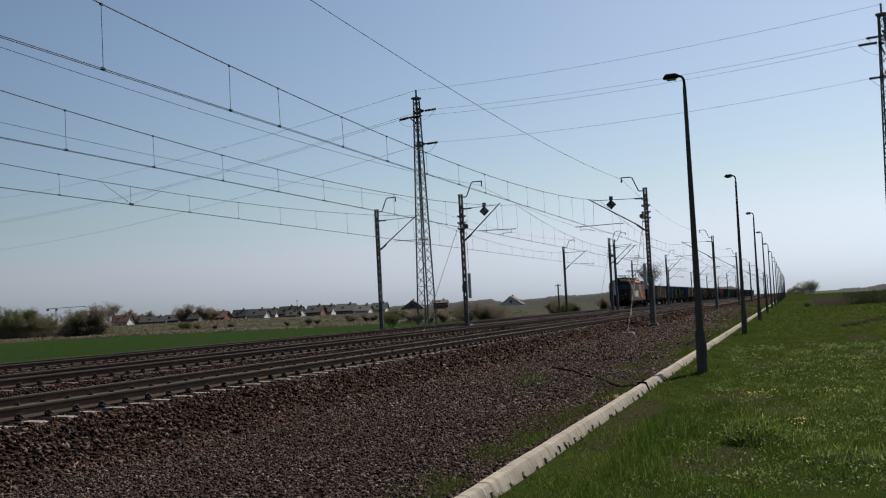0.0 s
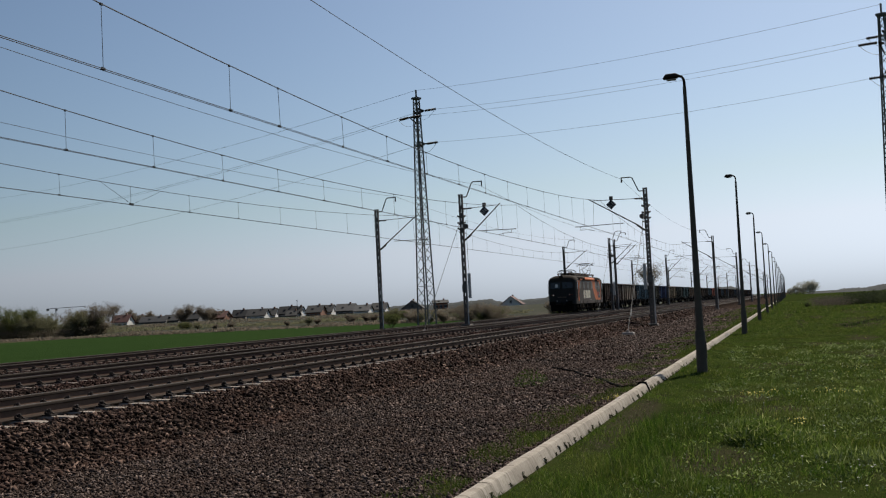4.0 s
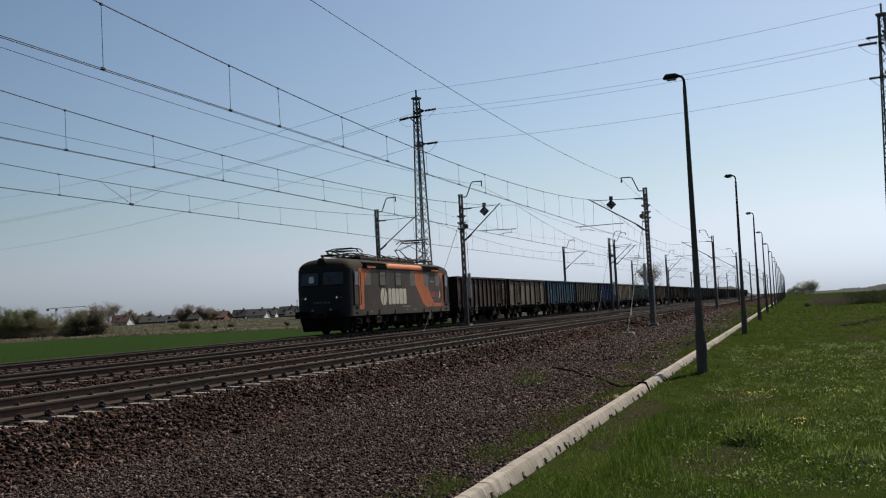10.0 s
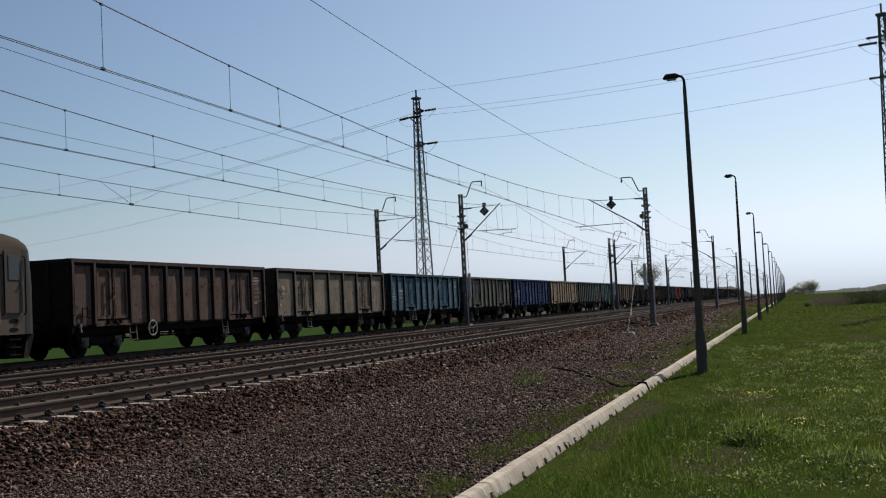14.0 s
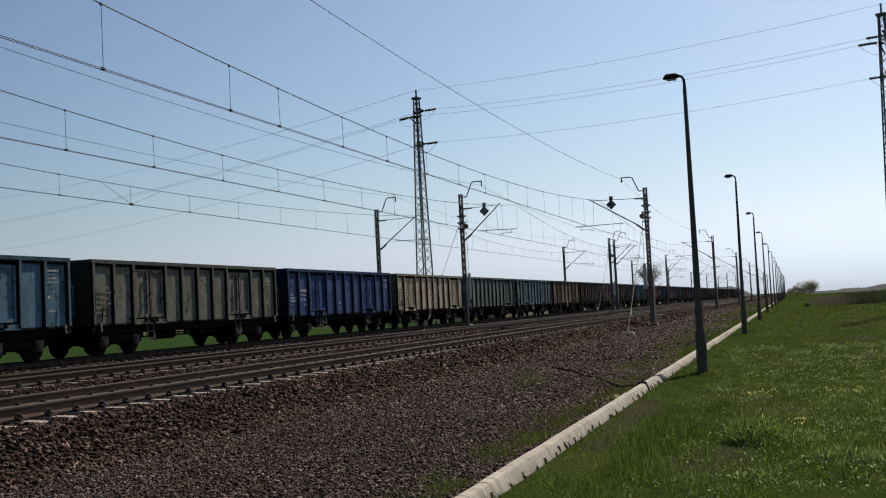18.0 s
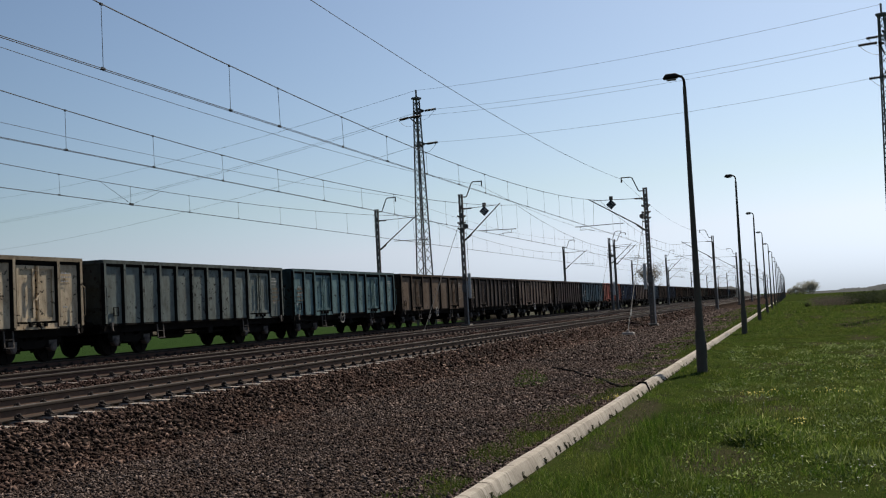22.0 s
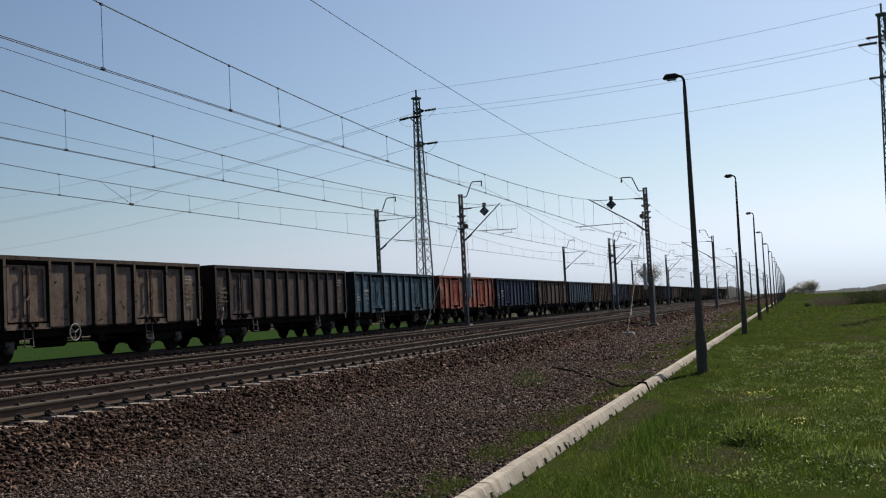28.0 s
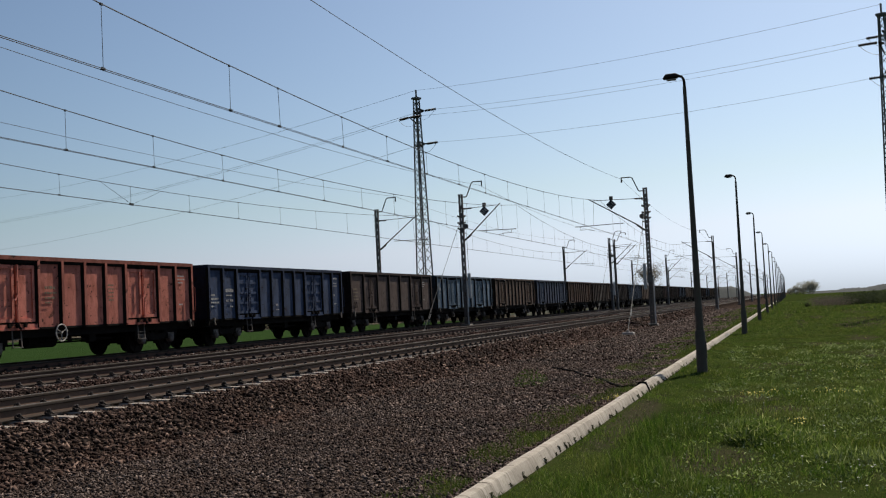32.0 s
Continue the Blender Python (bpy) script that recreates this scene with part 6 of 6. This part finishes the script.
def house(x, y, w, d, wall_h, roof_h, turn, wall, tile, label):
    """A gabled house: w along its ridge, d deep."""
    m = thing("house", pose(x, y, float(level(x, y)) - .8, 0, 0, turn), label, "house", "houses beyond the field")
    s = Shape().box(-w / 2, w / 2, -d / 2, d / 2, 0, wall_h)
    for k in (-1, 1):
        s.add([(k * (w / 2 - .02), -d / 2, wall_h), (k * (w / 2 - .02), d / 2, wall_h), (k * (w / 2 - .02), 0, wall_h + roof_h), (k * (w / 2 - .3), -d / 2, wall_h), (k * (w / 2 - .3), d / 2, wall_h), (k * (w / 2 - .3), 0, wall_h + roof_h)],
              [(0, 1, 2), (3, 5, 4), (0, 2, 5, 3), (1, 4, 5, 2), (0, 3, 4, 1)])
    part("wall", s, wall, m)
    e = .5
    drop = e * roof_h / (d / 2)
    r = Shape()
    for k in (-1, 1):
        a, b = (k * (d / 2 + e), wall_h - drop), (0, wall_h + roof_h)
        pts = [(-w / 2 - e, a[0], a[1]), (w / 2 + e, a[0], a[1]), (w / 2 + e, b[0], b[1]), (-w / 2 - e, b[0], b[1])]
        r.add(pts + [(p, q, z + .22) for p, q, z in pts], [(0, 1, 2, 3), (4, 5, 6, 7), (0, 1, 5, 4), (1, 2, 6, 5), (2, 3, 7, 6), (3, 0, 4, 7)])
    roof = part("roof", r, tile, m)
    part("chimney", Shape().box(w * .18, w * .18 + .7, -.35, .35, wall_h + roof_h * .6, wall_h + roof_h + .8), WALL_BRICK, roof)
    part("roof_window", Shape().box(-w * .2, -w * .2 + .9, -d * .3 - .1, -d * .3 + .5, wall_h + roof_h * .4, wall_h + roof_h * .4 + .55), PANE, roof)
    for i in range(3):
        wx = -w / 2 + w * (i + .5) / 3
        o = part("window", Shape().box(wx - .6, wx + .6, -d / 2 - .04, -d / 2 + .02, wall_h - 2.1, wall_h - .9), PANE, m)
        part("window_frame", Shape().box(wx - .7, wx + .7, -d / 2 - .06, -d / 2 - .02, wall_h - .9, wall_h - .78).box(wx - .7, wx + .7, -d / 2 - .09, -d / 2 - .02, wall_h - 2.22, wall_h - 2.1), WALL_WHITE, o)
    for k in (-1, 1):
        for z, hw in ((1.0, d * .22), (wall_h + .35, 0)):
            for yy in ((-hw, hw) if hw else (0,)):
                part("window", Shape().box(k * w / 2 - .04, k * w / 2 + .04, yy - .5, yy + .5, z, z + 1.25), PANE, m)
    part("door", Shape().box(w * .32, w * .32 + 1.0, -d / 2 - .05, -d / 2 + .02, 0, 2.05), TILE_DARK, m)
    return m


for x, y, w, d, wh, rh, turn, wall, tile, words in (
        (-227.4, 400, 6.6, 9, 3.1, 3.7, 8, WALL_BRICK, TILE_RED, "brick house with a red gabled roof"),
        (-228.7, 420, 5.7, 7, 3.2, 3.9, 13, WALL_GREY, TILE_DARK, "long grey house with a dark roof"),
        (-212.2, 405, 7.5, 9, 3.1, 3.8, 11, WALL_WHITE, TILE_DARK, "house with white gable and dark roof"),
        (-218.6, 430, 4.4, 9, 3.2, 3.9, 14, WALL_WHITE, TILE_DARK, "house with white gable and dark roof"),
        (-205.8, 420, 6.8, 8, 3.4, 4.1, 10, WALL_GREY, TILE_DARK, "house with grey walls and a dark gabled roof"),
        (-205.4, 430, 3.2, 9, 3.3, 4.0, 8, WALL_WHITE, TILE_DARK, "house with white gable and dark roof"),
        (-191.4, 395, 4.1, 7, 2.4, 3.0, 10, WALL_GREY, TILE_DARK, "low house with a dark gabled roof"),
        (-185.8, 405, 6.0, 10, 3.2, 3.9, 10, WALL_BRICK, TILE_DARK, "house with a wooden gable and dark roof"),
        (-192.0, 432, 4.4, 10, 3.3, 4.0, 9, WALL_WHITE, TILE_DARK, "house with white gable and dark roof"),
        (-180.8, 425, 7.6, 10, 3.3, 4.0, 12, WALL_GREY, TILE_GREY, "house with grey walls and a grey roof"),
        (-162.8, 400, 5.7, 10, 2.8, 3.5, 10, WALL_WHITE, TILE_GREY, "house with white gable and grey roof"),
        (-163.5, 420, 5.6, 10, 3.1, 3.8, 12, WALL_WHITE, TILE_DARK, "house with white gable and dark roof"),
        (-255.4, 395, 10.8, 7, 2.7, 3.3, 13, WALL_GREY, TILE_GREY, "long grey house with a low roof"),
        (-249.6, 400, 6.6, 8, 2.9, 3.5, 11, WALL_GREY, TILE_GREY, "grey house with a grey gabled roof"),
        (-244.0, 405, 8.5, 8, 3.1, 3.7, 11, WALL_GREY, TILE_DARK, "low grey house with a dark roof"),
        (-267.8, 390, 6.6, 8, 3.3, 4.0, 12, WALL_WHITE, TILE_RED, "white house with a red roof"),
        (-273.1, 410, 5.6, 8, 3.1, 3.8, 9, WALL_GREY, TILE_GREY, "grey house with a grey roof"),
        (-155.1, 437.7, 9, 9, 2.9, 4.5, 104, WALL_GREY, TILE_DARK, "grey house with a steep dark gable"), (-144.0, 441.5, 6, 9, 4.5, 2.4, 20, WALL_BRICK, TILE_DARK, "tall orange brick house"),
        (-114.3, 450.1, 9, 9, 2.5, 4.5, 96, WALL_WHITE, TILE_RED, "white house with a steep reddish gabled roof")):
    house(x, y, w, d, wh + 1.4, rh - 1.25, turn, wall, tile, words)


def leaf_material(name, a, b, c2):
    k = Nodes(name)
    geo = k.node("ShaderNodeNewGeometry")
    c = k.ramp(geo.outputs["Random Per Island"], (0.0, a), (.6, b), (1.0, c2))
    c = k.mix(k.ramp(k.noise(.5, 3, .6), (.35, 0), (.65, .5)), c, a)
    m = k.done(c, .8, 0, spec=.2)
    glow, both = k.node("ShaderNodeBsdfTranslucent"), k.node("ShaderNodeMixShader")
    k.put(glow.inputs[0], c)
    both.inputs[0].default_value = .58
    k.t.links.new(k.b.outputs[0], both.inputs[1])
    k.t.links.new(glow.outputs[0], both.inputs[2])
    k.t.links.new(both.outputs[0], k.t.nodes["Material Output"].inputs[0])
    return m


LEAF_DARK = leaf_material("leaves_olive", (.15, .150, .088), (.19, .186, .11), (.225, .22, .135))
LEAF_SPRING = leaf_material("leaves_spring", (.085, .10, .035), (.115, .13, .048), (.15, .16, .065))
LEAF_BROWN = leaf_material("twigs_brown", (.165, .140, .108), (.20, .17, .13), (.235, .20, .155))
BRUSH = leaf_material("brush_leaves", (.024, .034, .014), (.038, .050, .022), (.056, .070, .034))
DRY_BRUSH = leaf_material("dry_brush_twigs", (.070, .062, .050), (.095, .082, .066), (.12, .105, .085))
# distant haze is put into these pale greyed leaves
LEAF_FAR = leaf_material("leaves_haze_grey", (.31, .315, .27), (.36, .365, .31), (.41, .415, .35))


def tree_parts(seed, h, crown, leaves, bare, squat):
    """Trunk and limbs as one shape, the crown as small leaves round the twigs."""
    rng = random.Random(seed)
    wood, tips = Shape(), []

    def limb(p, way, length, r, depth):
        pts, q, d = [p], Vector(p), Vector(way)
        for i in range(3):
            d = (d + Vector((rng.uniform(-.22, .22), rng.uniform(-.22, .22), rng.uniform(-.05, .16)))).normalized()
            q = q + d * length / 3
            pts.append(tuple(q))
        wood.tube(pts, [r, r * .8, r * .62, r * .45], 5 if depth < 2 else 3, False)
        if depth >= 3 or length < h * .07:
            tips.append(q)
        else:
            for _ in range(rng.randint(3, 4) if depth else rng.randint(5, 7)):
                k = rng.uniform(.35, 1.0)
                at = Vector(p).lerp(q, k)
                a = rng.uniform(0, math.tau)
                side = Vector((math.cos(a), math.sin(a), rng.uniform(.15, .9))).normalized()
                limb(tuple(at), (side * crown + d * .45).normalized(), length * rng.uniform(.5, .72), r * .5, depth + 1)
                tips.append(at)

    stems = 5 if squat else 1
    for i in range(stems):
        a = i * math.tau / stems
        way = (math.cos(a) * .8, math.sin(a) * .8, 1) if squat else (0, 0, 1)
        limb((0, 0, -.2), Vector(way).normalized(), h * (.42 if squat else .52), h * (.008 if squat else .018), 0 if not squat else 1)
    g = np.random.default_rng(seed)
    if bare:
        return wood, None
    t = np.array([tuple(p) for p in tips])
    pick = t[g.integers(0, len(t), leaves)]
    p = pick + g.normal(0, h * .042, (leaves, 3))
    p[:, 2] = np.maximum(p[:, 2], .05 * h * g.uniform(.2, 1, leaves))
    u, w = g.normal(size=(leaves, 3)), g.normal(size=(leaves, 3))
    u /= np.linalg.norm(u, axis=1)[:, None]
    w = np.cross(u, w)
    w /= np.linalg.norm(w, axis=1)[:, None]
    size = h * g.uniform(.006, .012, (leaves, 1))
    v = np.stack([p - u * size, p + w * size * .6, p + u * size, p - w * size * .6], 1).reshape(-1, 3)
    f = (np.arange(leaves * 4).reshape(-1, 4))
    return wood, (v, f)


kinds = {}
BANK = ((195, -1.65), (201, -1.15), (235, -.65), (290, .2), (345, 1.0), (500, 1.1))


def standing(x, y):
    """Height of the ground or of the rough bank before the houses."""
    z = float(level(x, y))
    if -420 < x < -28 and 195 < y < 500:
        b = float(np.interp(y, [p[0] for p in BANK], [p[1] for p in BANK]))
        z = max(z, -1.6 + (b + 1.6) * min(1, (-28 - x) / 43.6))
    return z


def plant(kind, x, y, scale, turn, name, label, category, group=""):
    seed, h, crown, leaves, bare, squat, mat = TREES[kind]
    if kind not in kinds:
        wood, leaf = tree_parts(seed, h, crown, leaves, bare, squat)
        kinds[kind] = (wood.mesh("trunk", BARK), raw_mesh("crown", *leaf, mat) if leaf else None)
    m = thing(name, pose(x, y, standing(x, y), 0, 0, turn) @ Matrix.Diagonal((scale * 1.1, scale * 1.1, scale * .95, 1) if name == "bush" else (scale * 1.1, scale * 1.1, scale, 1)), label, category, group)
    part("trunk", kinds[kind][0], BARK, m)
    if kinds[kind][1]:
        part("crown", kinds[kind][1], mat, m)
    return m


TREES = {"olive": (1, 8, .9, 24000, False, True, LEAF_DARK), "spring": (2, 8, .9, 20000, False, True, LEAF_SPRING), "brown": (3, 8, .8, 20000, False, True, LEAF_BROWN),
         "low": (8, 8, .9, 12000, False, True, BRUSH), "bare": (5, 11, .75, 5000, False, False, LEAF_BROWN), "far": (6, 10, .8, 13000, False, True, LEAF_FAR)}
wood = random.Random(17)
hedge = [("olive", -190, 217, .75), ("brown", -186.5, 214, .9), ("olive", -182, 216, .72), ("olive", -179, 213, .85), ("brown", -176.6, 217, 1.0), ("spring", -174, 212, 1.38), ("olive", -171, 210, .86), ("olive", -168.2, 214, .98),
         ("olive", -165.6, 212, .75), ("brown", -163, 216, .72), ("olive", -160.6, 213, .70), ("olive", -158.2, 215, .88), ("brown", -155.8, 213, 1.30), ("olive", -155.2, 211, 1.0), ("brown", -153.4, 214, .74),
         ("bare", -180, 256, .74), ("bare", -177, 252, .62)]
for kind, x, y, s in hedge:
    plant(kind, x, y, s, wood.uniform(0, 360), "tree", {"olive": "dense dark green bushy tree", "spring": "fresh green bushy tree", "brown": "brown leafless bushy tree",
                                                        "bare": "bare leafless tree beside the field"}[kind], "tree", "trees beside the field")
for kind, x, y, s in (("spring", -131.4, 215, .60), ("olive", -129.3, 217, .48), ("brown", -123, 214, .40), ("brown", -119.7, 215, .46), ("brown", -105.2, 214, .36), ("olive", -100.7, 215, .46), ("brown", -99.4, 217, .40),
                      ("brown", -90.2, 214, .60), ("brown", -87.4, 216, .55), ("brown", -84.5, 213, .5), ("olive", -80.6, 214, .72), ("spring", -79.4, 216, .62), ("brown", -76, 217, .6), ("brown", -71.5, 200, .6), ("olive", -69.0, 198, .5),
                      ("brown", -63, 180, .62), ("olive", -60, 178, .6), ("brown", -57, 176, .6), ("spring", -55.2, 146, .62), ("olive", -47, 157, .6), ("brown", -45, 150, .7), ("brown", -33.6, 120, .80), ("spring", -32.9, 119, .62), ("brown", -32.2, 118, .72),
                      ("spring", -30.5, 150, .7), ("brown", -29.4, 151, .6), ("brown", -36, 170, .8), ("brown", -58, 190, .9), ("brown", -52, 188, .8), ("brown", -40, 190, .9), ("brown", -33, 200, .9),
                      ("low", 8.4, 122, .42), ("low", 7.2, 121, .36), ("low", 1.5, 117, .15)):
    plant(kind, x, y, s * .68, wood.uniform(0, 360), "bush", {"olive": "dark green bush in rough grass", "low": "low dark green bush in the meadow", "spring": "fresh green budding bush", "brown": "brown leafless bush in rough grass"}[kind], "bush", "bushes beyond the tracks")
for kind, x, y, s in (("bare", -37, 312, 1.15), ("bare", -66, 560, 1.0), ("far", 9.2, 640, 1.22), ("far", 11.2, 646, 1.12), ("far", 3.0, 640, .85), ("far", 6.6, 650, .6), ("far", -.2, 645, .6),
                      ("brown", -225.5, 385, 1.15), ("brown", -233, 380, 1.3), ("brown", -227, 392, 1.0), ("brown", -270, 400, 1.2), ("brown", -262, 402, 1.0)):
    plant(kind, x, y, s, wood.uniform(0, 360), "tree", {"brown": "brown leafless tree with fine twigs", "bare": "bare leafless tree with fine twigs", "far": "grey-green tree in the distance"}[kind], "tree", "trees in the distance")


def far_woods(name, x0, y0, x1, y1, low, high, count, seed, label, mat=None, leaf=1.0):
    """A distant belt of trees, as many small leaf clumps."""
    g = np.random.default_rng(seed)
    t = g.uniform(0, 1, count)
    hill = .5 + .5 * np.sin(t * 9 + seed) * np.sin(t * 23 + 1) + .25 * np.sin(t * 71)
    top = low + (high - low) * np.clip(hill, .1, 1.2)
    px, py = x0 + (x1 - x0) * t + g.normal(0, .6, count), y0 + (y1 - y0) * t + g.normal(0, 3, count)
    pz = (-1.4 if x0 < 0 else -.9) + top * np.sqrt(g.uniform(0, 1, count))
    p = np.stack([px, py, pz], 1)
    u, w = g.normal(size=(count, 3)), g.normal(size=(count, 3))
    u /= np.linalg.norm(u, axis=1)[:, None]
    w = np.cross(u, w)
    w /= np.linalg.norm(w, axis=1)[:, None]
    size = g.uniform(.4, 1.0, (count, 1)) * leaf
    v = np.stack([p - u * size, p + w * size * .7, p + u * size, p - w * size * .7], 1).reshape(-1, 3)
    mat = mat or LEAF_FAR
    ob = part(name, raw_mesh(name, v, np.arange(count * 4).reshape(-1, 4), mat), mat)
    return tagged(ob, label, "woods", kind="stuff")


def ridge(x0, y0, x1, y1, low, high, seed, label):
    """A far wooded ridge: a long rounded bank with an uneven top."""
    rnd, s, n = random.Random(seed), Shape(), 150
    for i in range(n + 1):
        t = i / n
        x, y = x0 + (x1 - x0) * t, y0 + (y1 - y0) * t
        h = (low + (high - low) * t + .5 * math.sin(9 * t + seed) + .35 * math.sin(31 * t) + rnd.uniform(-.35, .35)) * min(1, .02 + 9 * t, .02 + 9 * (1 - t))
        s.v += [(x, y - 22, -2.0), (x, y - 10, -1.4 + h * .75), (x, y, -1.4 + h), (x, y + 14, -1.4 + h * .7), (x, y + 26, -2.0)]
    for i in range(n):
        s.f += [(5 * i + k, 5 * i + k + 1, 5 * i + k + 6, 5 * i + k + 5) for k in range(4)]
    return tagged(part("far_woods", s, RIDGE, None, smooth=60), label, "woods", kind="stuff")


# the ridges' grey has the haze of the distance painted in
RIDGE = worn("hazed_wood_crowns", (.075, .082, .080), (.058, .064, .064), .95, 0, .12, .6, .1)
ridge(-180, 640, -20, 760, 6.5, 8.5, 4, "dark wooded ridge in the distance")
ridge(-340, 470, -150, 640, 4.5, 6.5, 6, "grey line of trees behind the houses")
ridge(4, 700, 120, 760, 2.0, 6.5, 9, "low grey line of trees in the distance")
far_woods("brush", 2.4, 122, 5.6, 119, .7, 1.3, 5000, 22, "low brown brush on the meadow's edge", DRY_BRUSH, .07)
far_woods("brush", 5.4, 122, 10.6, 121, .9, 1.6, 9000, 23, "low dark green brush on the meadow's edge", BRUSH, .09)
far_woods("hedge", -200, 213, -152, 213, 1.6, 2.8, 26000, 15, "dense brown and olive hedge beside the field", LEAF_BROWN, .16)
far_woods("hedge", -200, 216, -152, 215, 1.6, 3.0, 26000, 16, "dense brown and olive hedge beside the field", LEAF_DARK, .16)


def rough_bank():
    """Rough ground that rises from the field's far edge to the houses."""
    rnd, s, n = random.Random(77), Shape(), 90
    for i in range(n + 1):
        u = i / n
        for y, z in BANK:
            x = -420 + 392 * u
            edge = min(1, (1 - u) * 9)
            s.v.append((x, y + rnd.uniform(-3, 3), -1.6 + (z + 1.6) * edge + (rnd.uniform(-.18, .18) if z > -1.2 else 0)))
    m = len(BANK)
    for i in range(n):
        s.f += [(m * i + k, m * i + k + 1, m * i + k + m + 1, m * i + k + m) for k in range(m - 1)]
    return tagged(part("rough_bank", s, ROUGH, None, smooth=60), "rough brown and green ground before the houses", "ground", kind="structure")


ROUGH = worn("rough_grass_soil", (.026, .036, .018), (.066, .056, .038), .95, 0, .12, 1.2, .05)
rough_bank()
far_woods("scrub", -205, 240, -58, 240, 1.0, 1.9, 10000, 31, "low olive scrub on rough ground before the houses", LEAF_DARK, .3)
far_woods("scrub", -230, 287, -75, 287, 1.8, 2.8, 10000, 32, "low brown scrub on rough ground before the houses", LEAF_BROWN, .3)
far_woods("scrub", -170, 199, -44, 203, .3, .9, 12000, 12, "low brown scrub beyond the green field", LEAF_BROWN, .3)


def crane(x, y):
    z = float(level(x, y))
    c = thing("tower_crane", pose(x, y, z, 0, 0, 38), "yellowish tower crane beyond the houses", "tower crane")
    part("tower", Shape().bar((0, 0, 0), (0, 0, 13.5), .4, .4), STEEL_GREY, c)
    part("jib", Shape().bar((-4.5, 0, 13), (15, 0, 13.6), .2, .25), STEEL_GREY, c)
    part("cab", Shape().box(-.2, .9, -.6, .6, 11.8, 12.8), STEEL_GREY, c)
    part("counterweight", Shape().box(-4.6, -3.2, -.6, .6, 11.9, 13.0), FOOT, c)


crane(-366.8, 474.8)
for x, y, h in ((-173.0, 360.6, 8.5), (-28.6, 137.0, 4.6)):
    p = thing("utility_pole", pose(x, y, float(level(x, y))), "thin grey utility pole", "utility pole")
    part("pole", Shape().tube([(0, 0, -.2), (0, 0, h)], [.14, .09], 8), STEEL_GREY, p)
    part("crosspiece", Shape().bar((-.4, 0, h - .2), (.4, 0, h - .2), .08, .08), STEEL_GREY, p)
# ---- flying insect ----
def make_insect():
    b = thing("flying_insect", pose(0, 0, 0), "small dark flying insect with clear wings", "insect")
    dark = worn("insect_brown", (.030, .024, .018), (.016, .013, .011), .6, 0, 90, 900)
    wing = worn("insect_wing", (.30, .29, .27), (.22, .21, .20), .3, 0, 90, 900)
    part("abdomen", Shape().tube([(0, -.0085, 0), (0, -.007, 0), (0, -.004, 0), (0, -.001, 0)], [.0008, .0022, .0028, .0014], 10), dark, b, smooth=60)
    part("thorax", Shape().tube([(0, -.001, 0), (0, .001, .0003), (0, .0035, .0003), (0, .0045, 0)], [.0014, .0024, .0022, .001], 10), dark, b, smooth=60)
    part("head", Shape().tube([(0, .0045, 0), (0, .0055, -.0002), (0, .0068, -.0004)], [.0011, .0017, .0007], 10), dark, b, smooth=60)
    for k in (-1, 1):
        part("wing", Shape().add([(0, .002, .002), (k * .005, .003, .0045), (k * .010, .001, .007), (k * .009, -.003, .0062), (k * .003, -.002, .003)], [(0, 1, 2, 3, 4)])
             .add([(0, .002, .0022), (k * .005, .003, .0047), (k * .010, .001, .0072), (k * .009, -.003, .0064), (k * .003, -.002, .0032)], [(4, 3, 2, 1, 0)]), wing, b, "clear veined wing")
        for y in (.002, .0, -.002):
            part("leg", Shape().tube([(k * .001, y, -.0015), (k * .004, y - .001, -.003), (k * .0045, y - .002, -.006)], .0003, 4), dark, b)
    return b


insect = make_insect()
# ---- what moves ----
def motions():
    times = [0.0] + [float(t) for t in range(2, 32, 2)] + [32.0]
    turns = [i / 15 for i in range(481)]
    for i, w in enumerate(wagons):
        walk(w, [(t, pose(C_X, train_at(t) + PITCH * i, C_Z)) for t in times])
    walk(loco, [(t, pose(C_X, train_at(t) - 10.2, C_Z)) for t in times])
    for ob in [loco] + wagons:
        for wheel in [o for o in ob.children_recursive if o.name.startswith("wheelset")]:
            y, r = wheel.location.y, wheel.location.z
            walk(wheel, [(t, pose(0, y, r, math.degrees((train_at(0) - train_at(t)) / r))) for t in turns])
    # the insect rests in the grass, crosses the view once and settles again
    flight = [(0.0, (-3.0, -1.2, -.60)), (22.7, (-3.0, -1.2, -.60)), (23.28, (-1.430, -0.003, 0.699)), (23.4, (-0.912, 0.764, 0.994)), (23.5, (-0.481, 0.987, 1.074)), (23.6, (-0.049, 1.210, 1.153)), (23.7, (0.383, 1.432, 1.232)), (23.82, (0.814, 1.055, 1.112)), (24.6, (3.2, -.8, -.68)), (32.0, (3.2, -.8, -.68))]
    walk(insect, [(t, pose(*p, 15, 0, -62)) for t, p in flight])


motions()
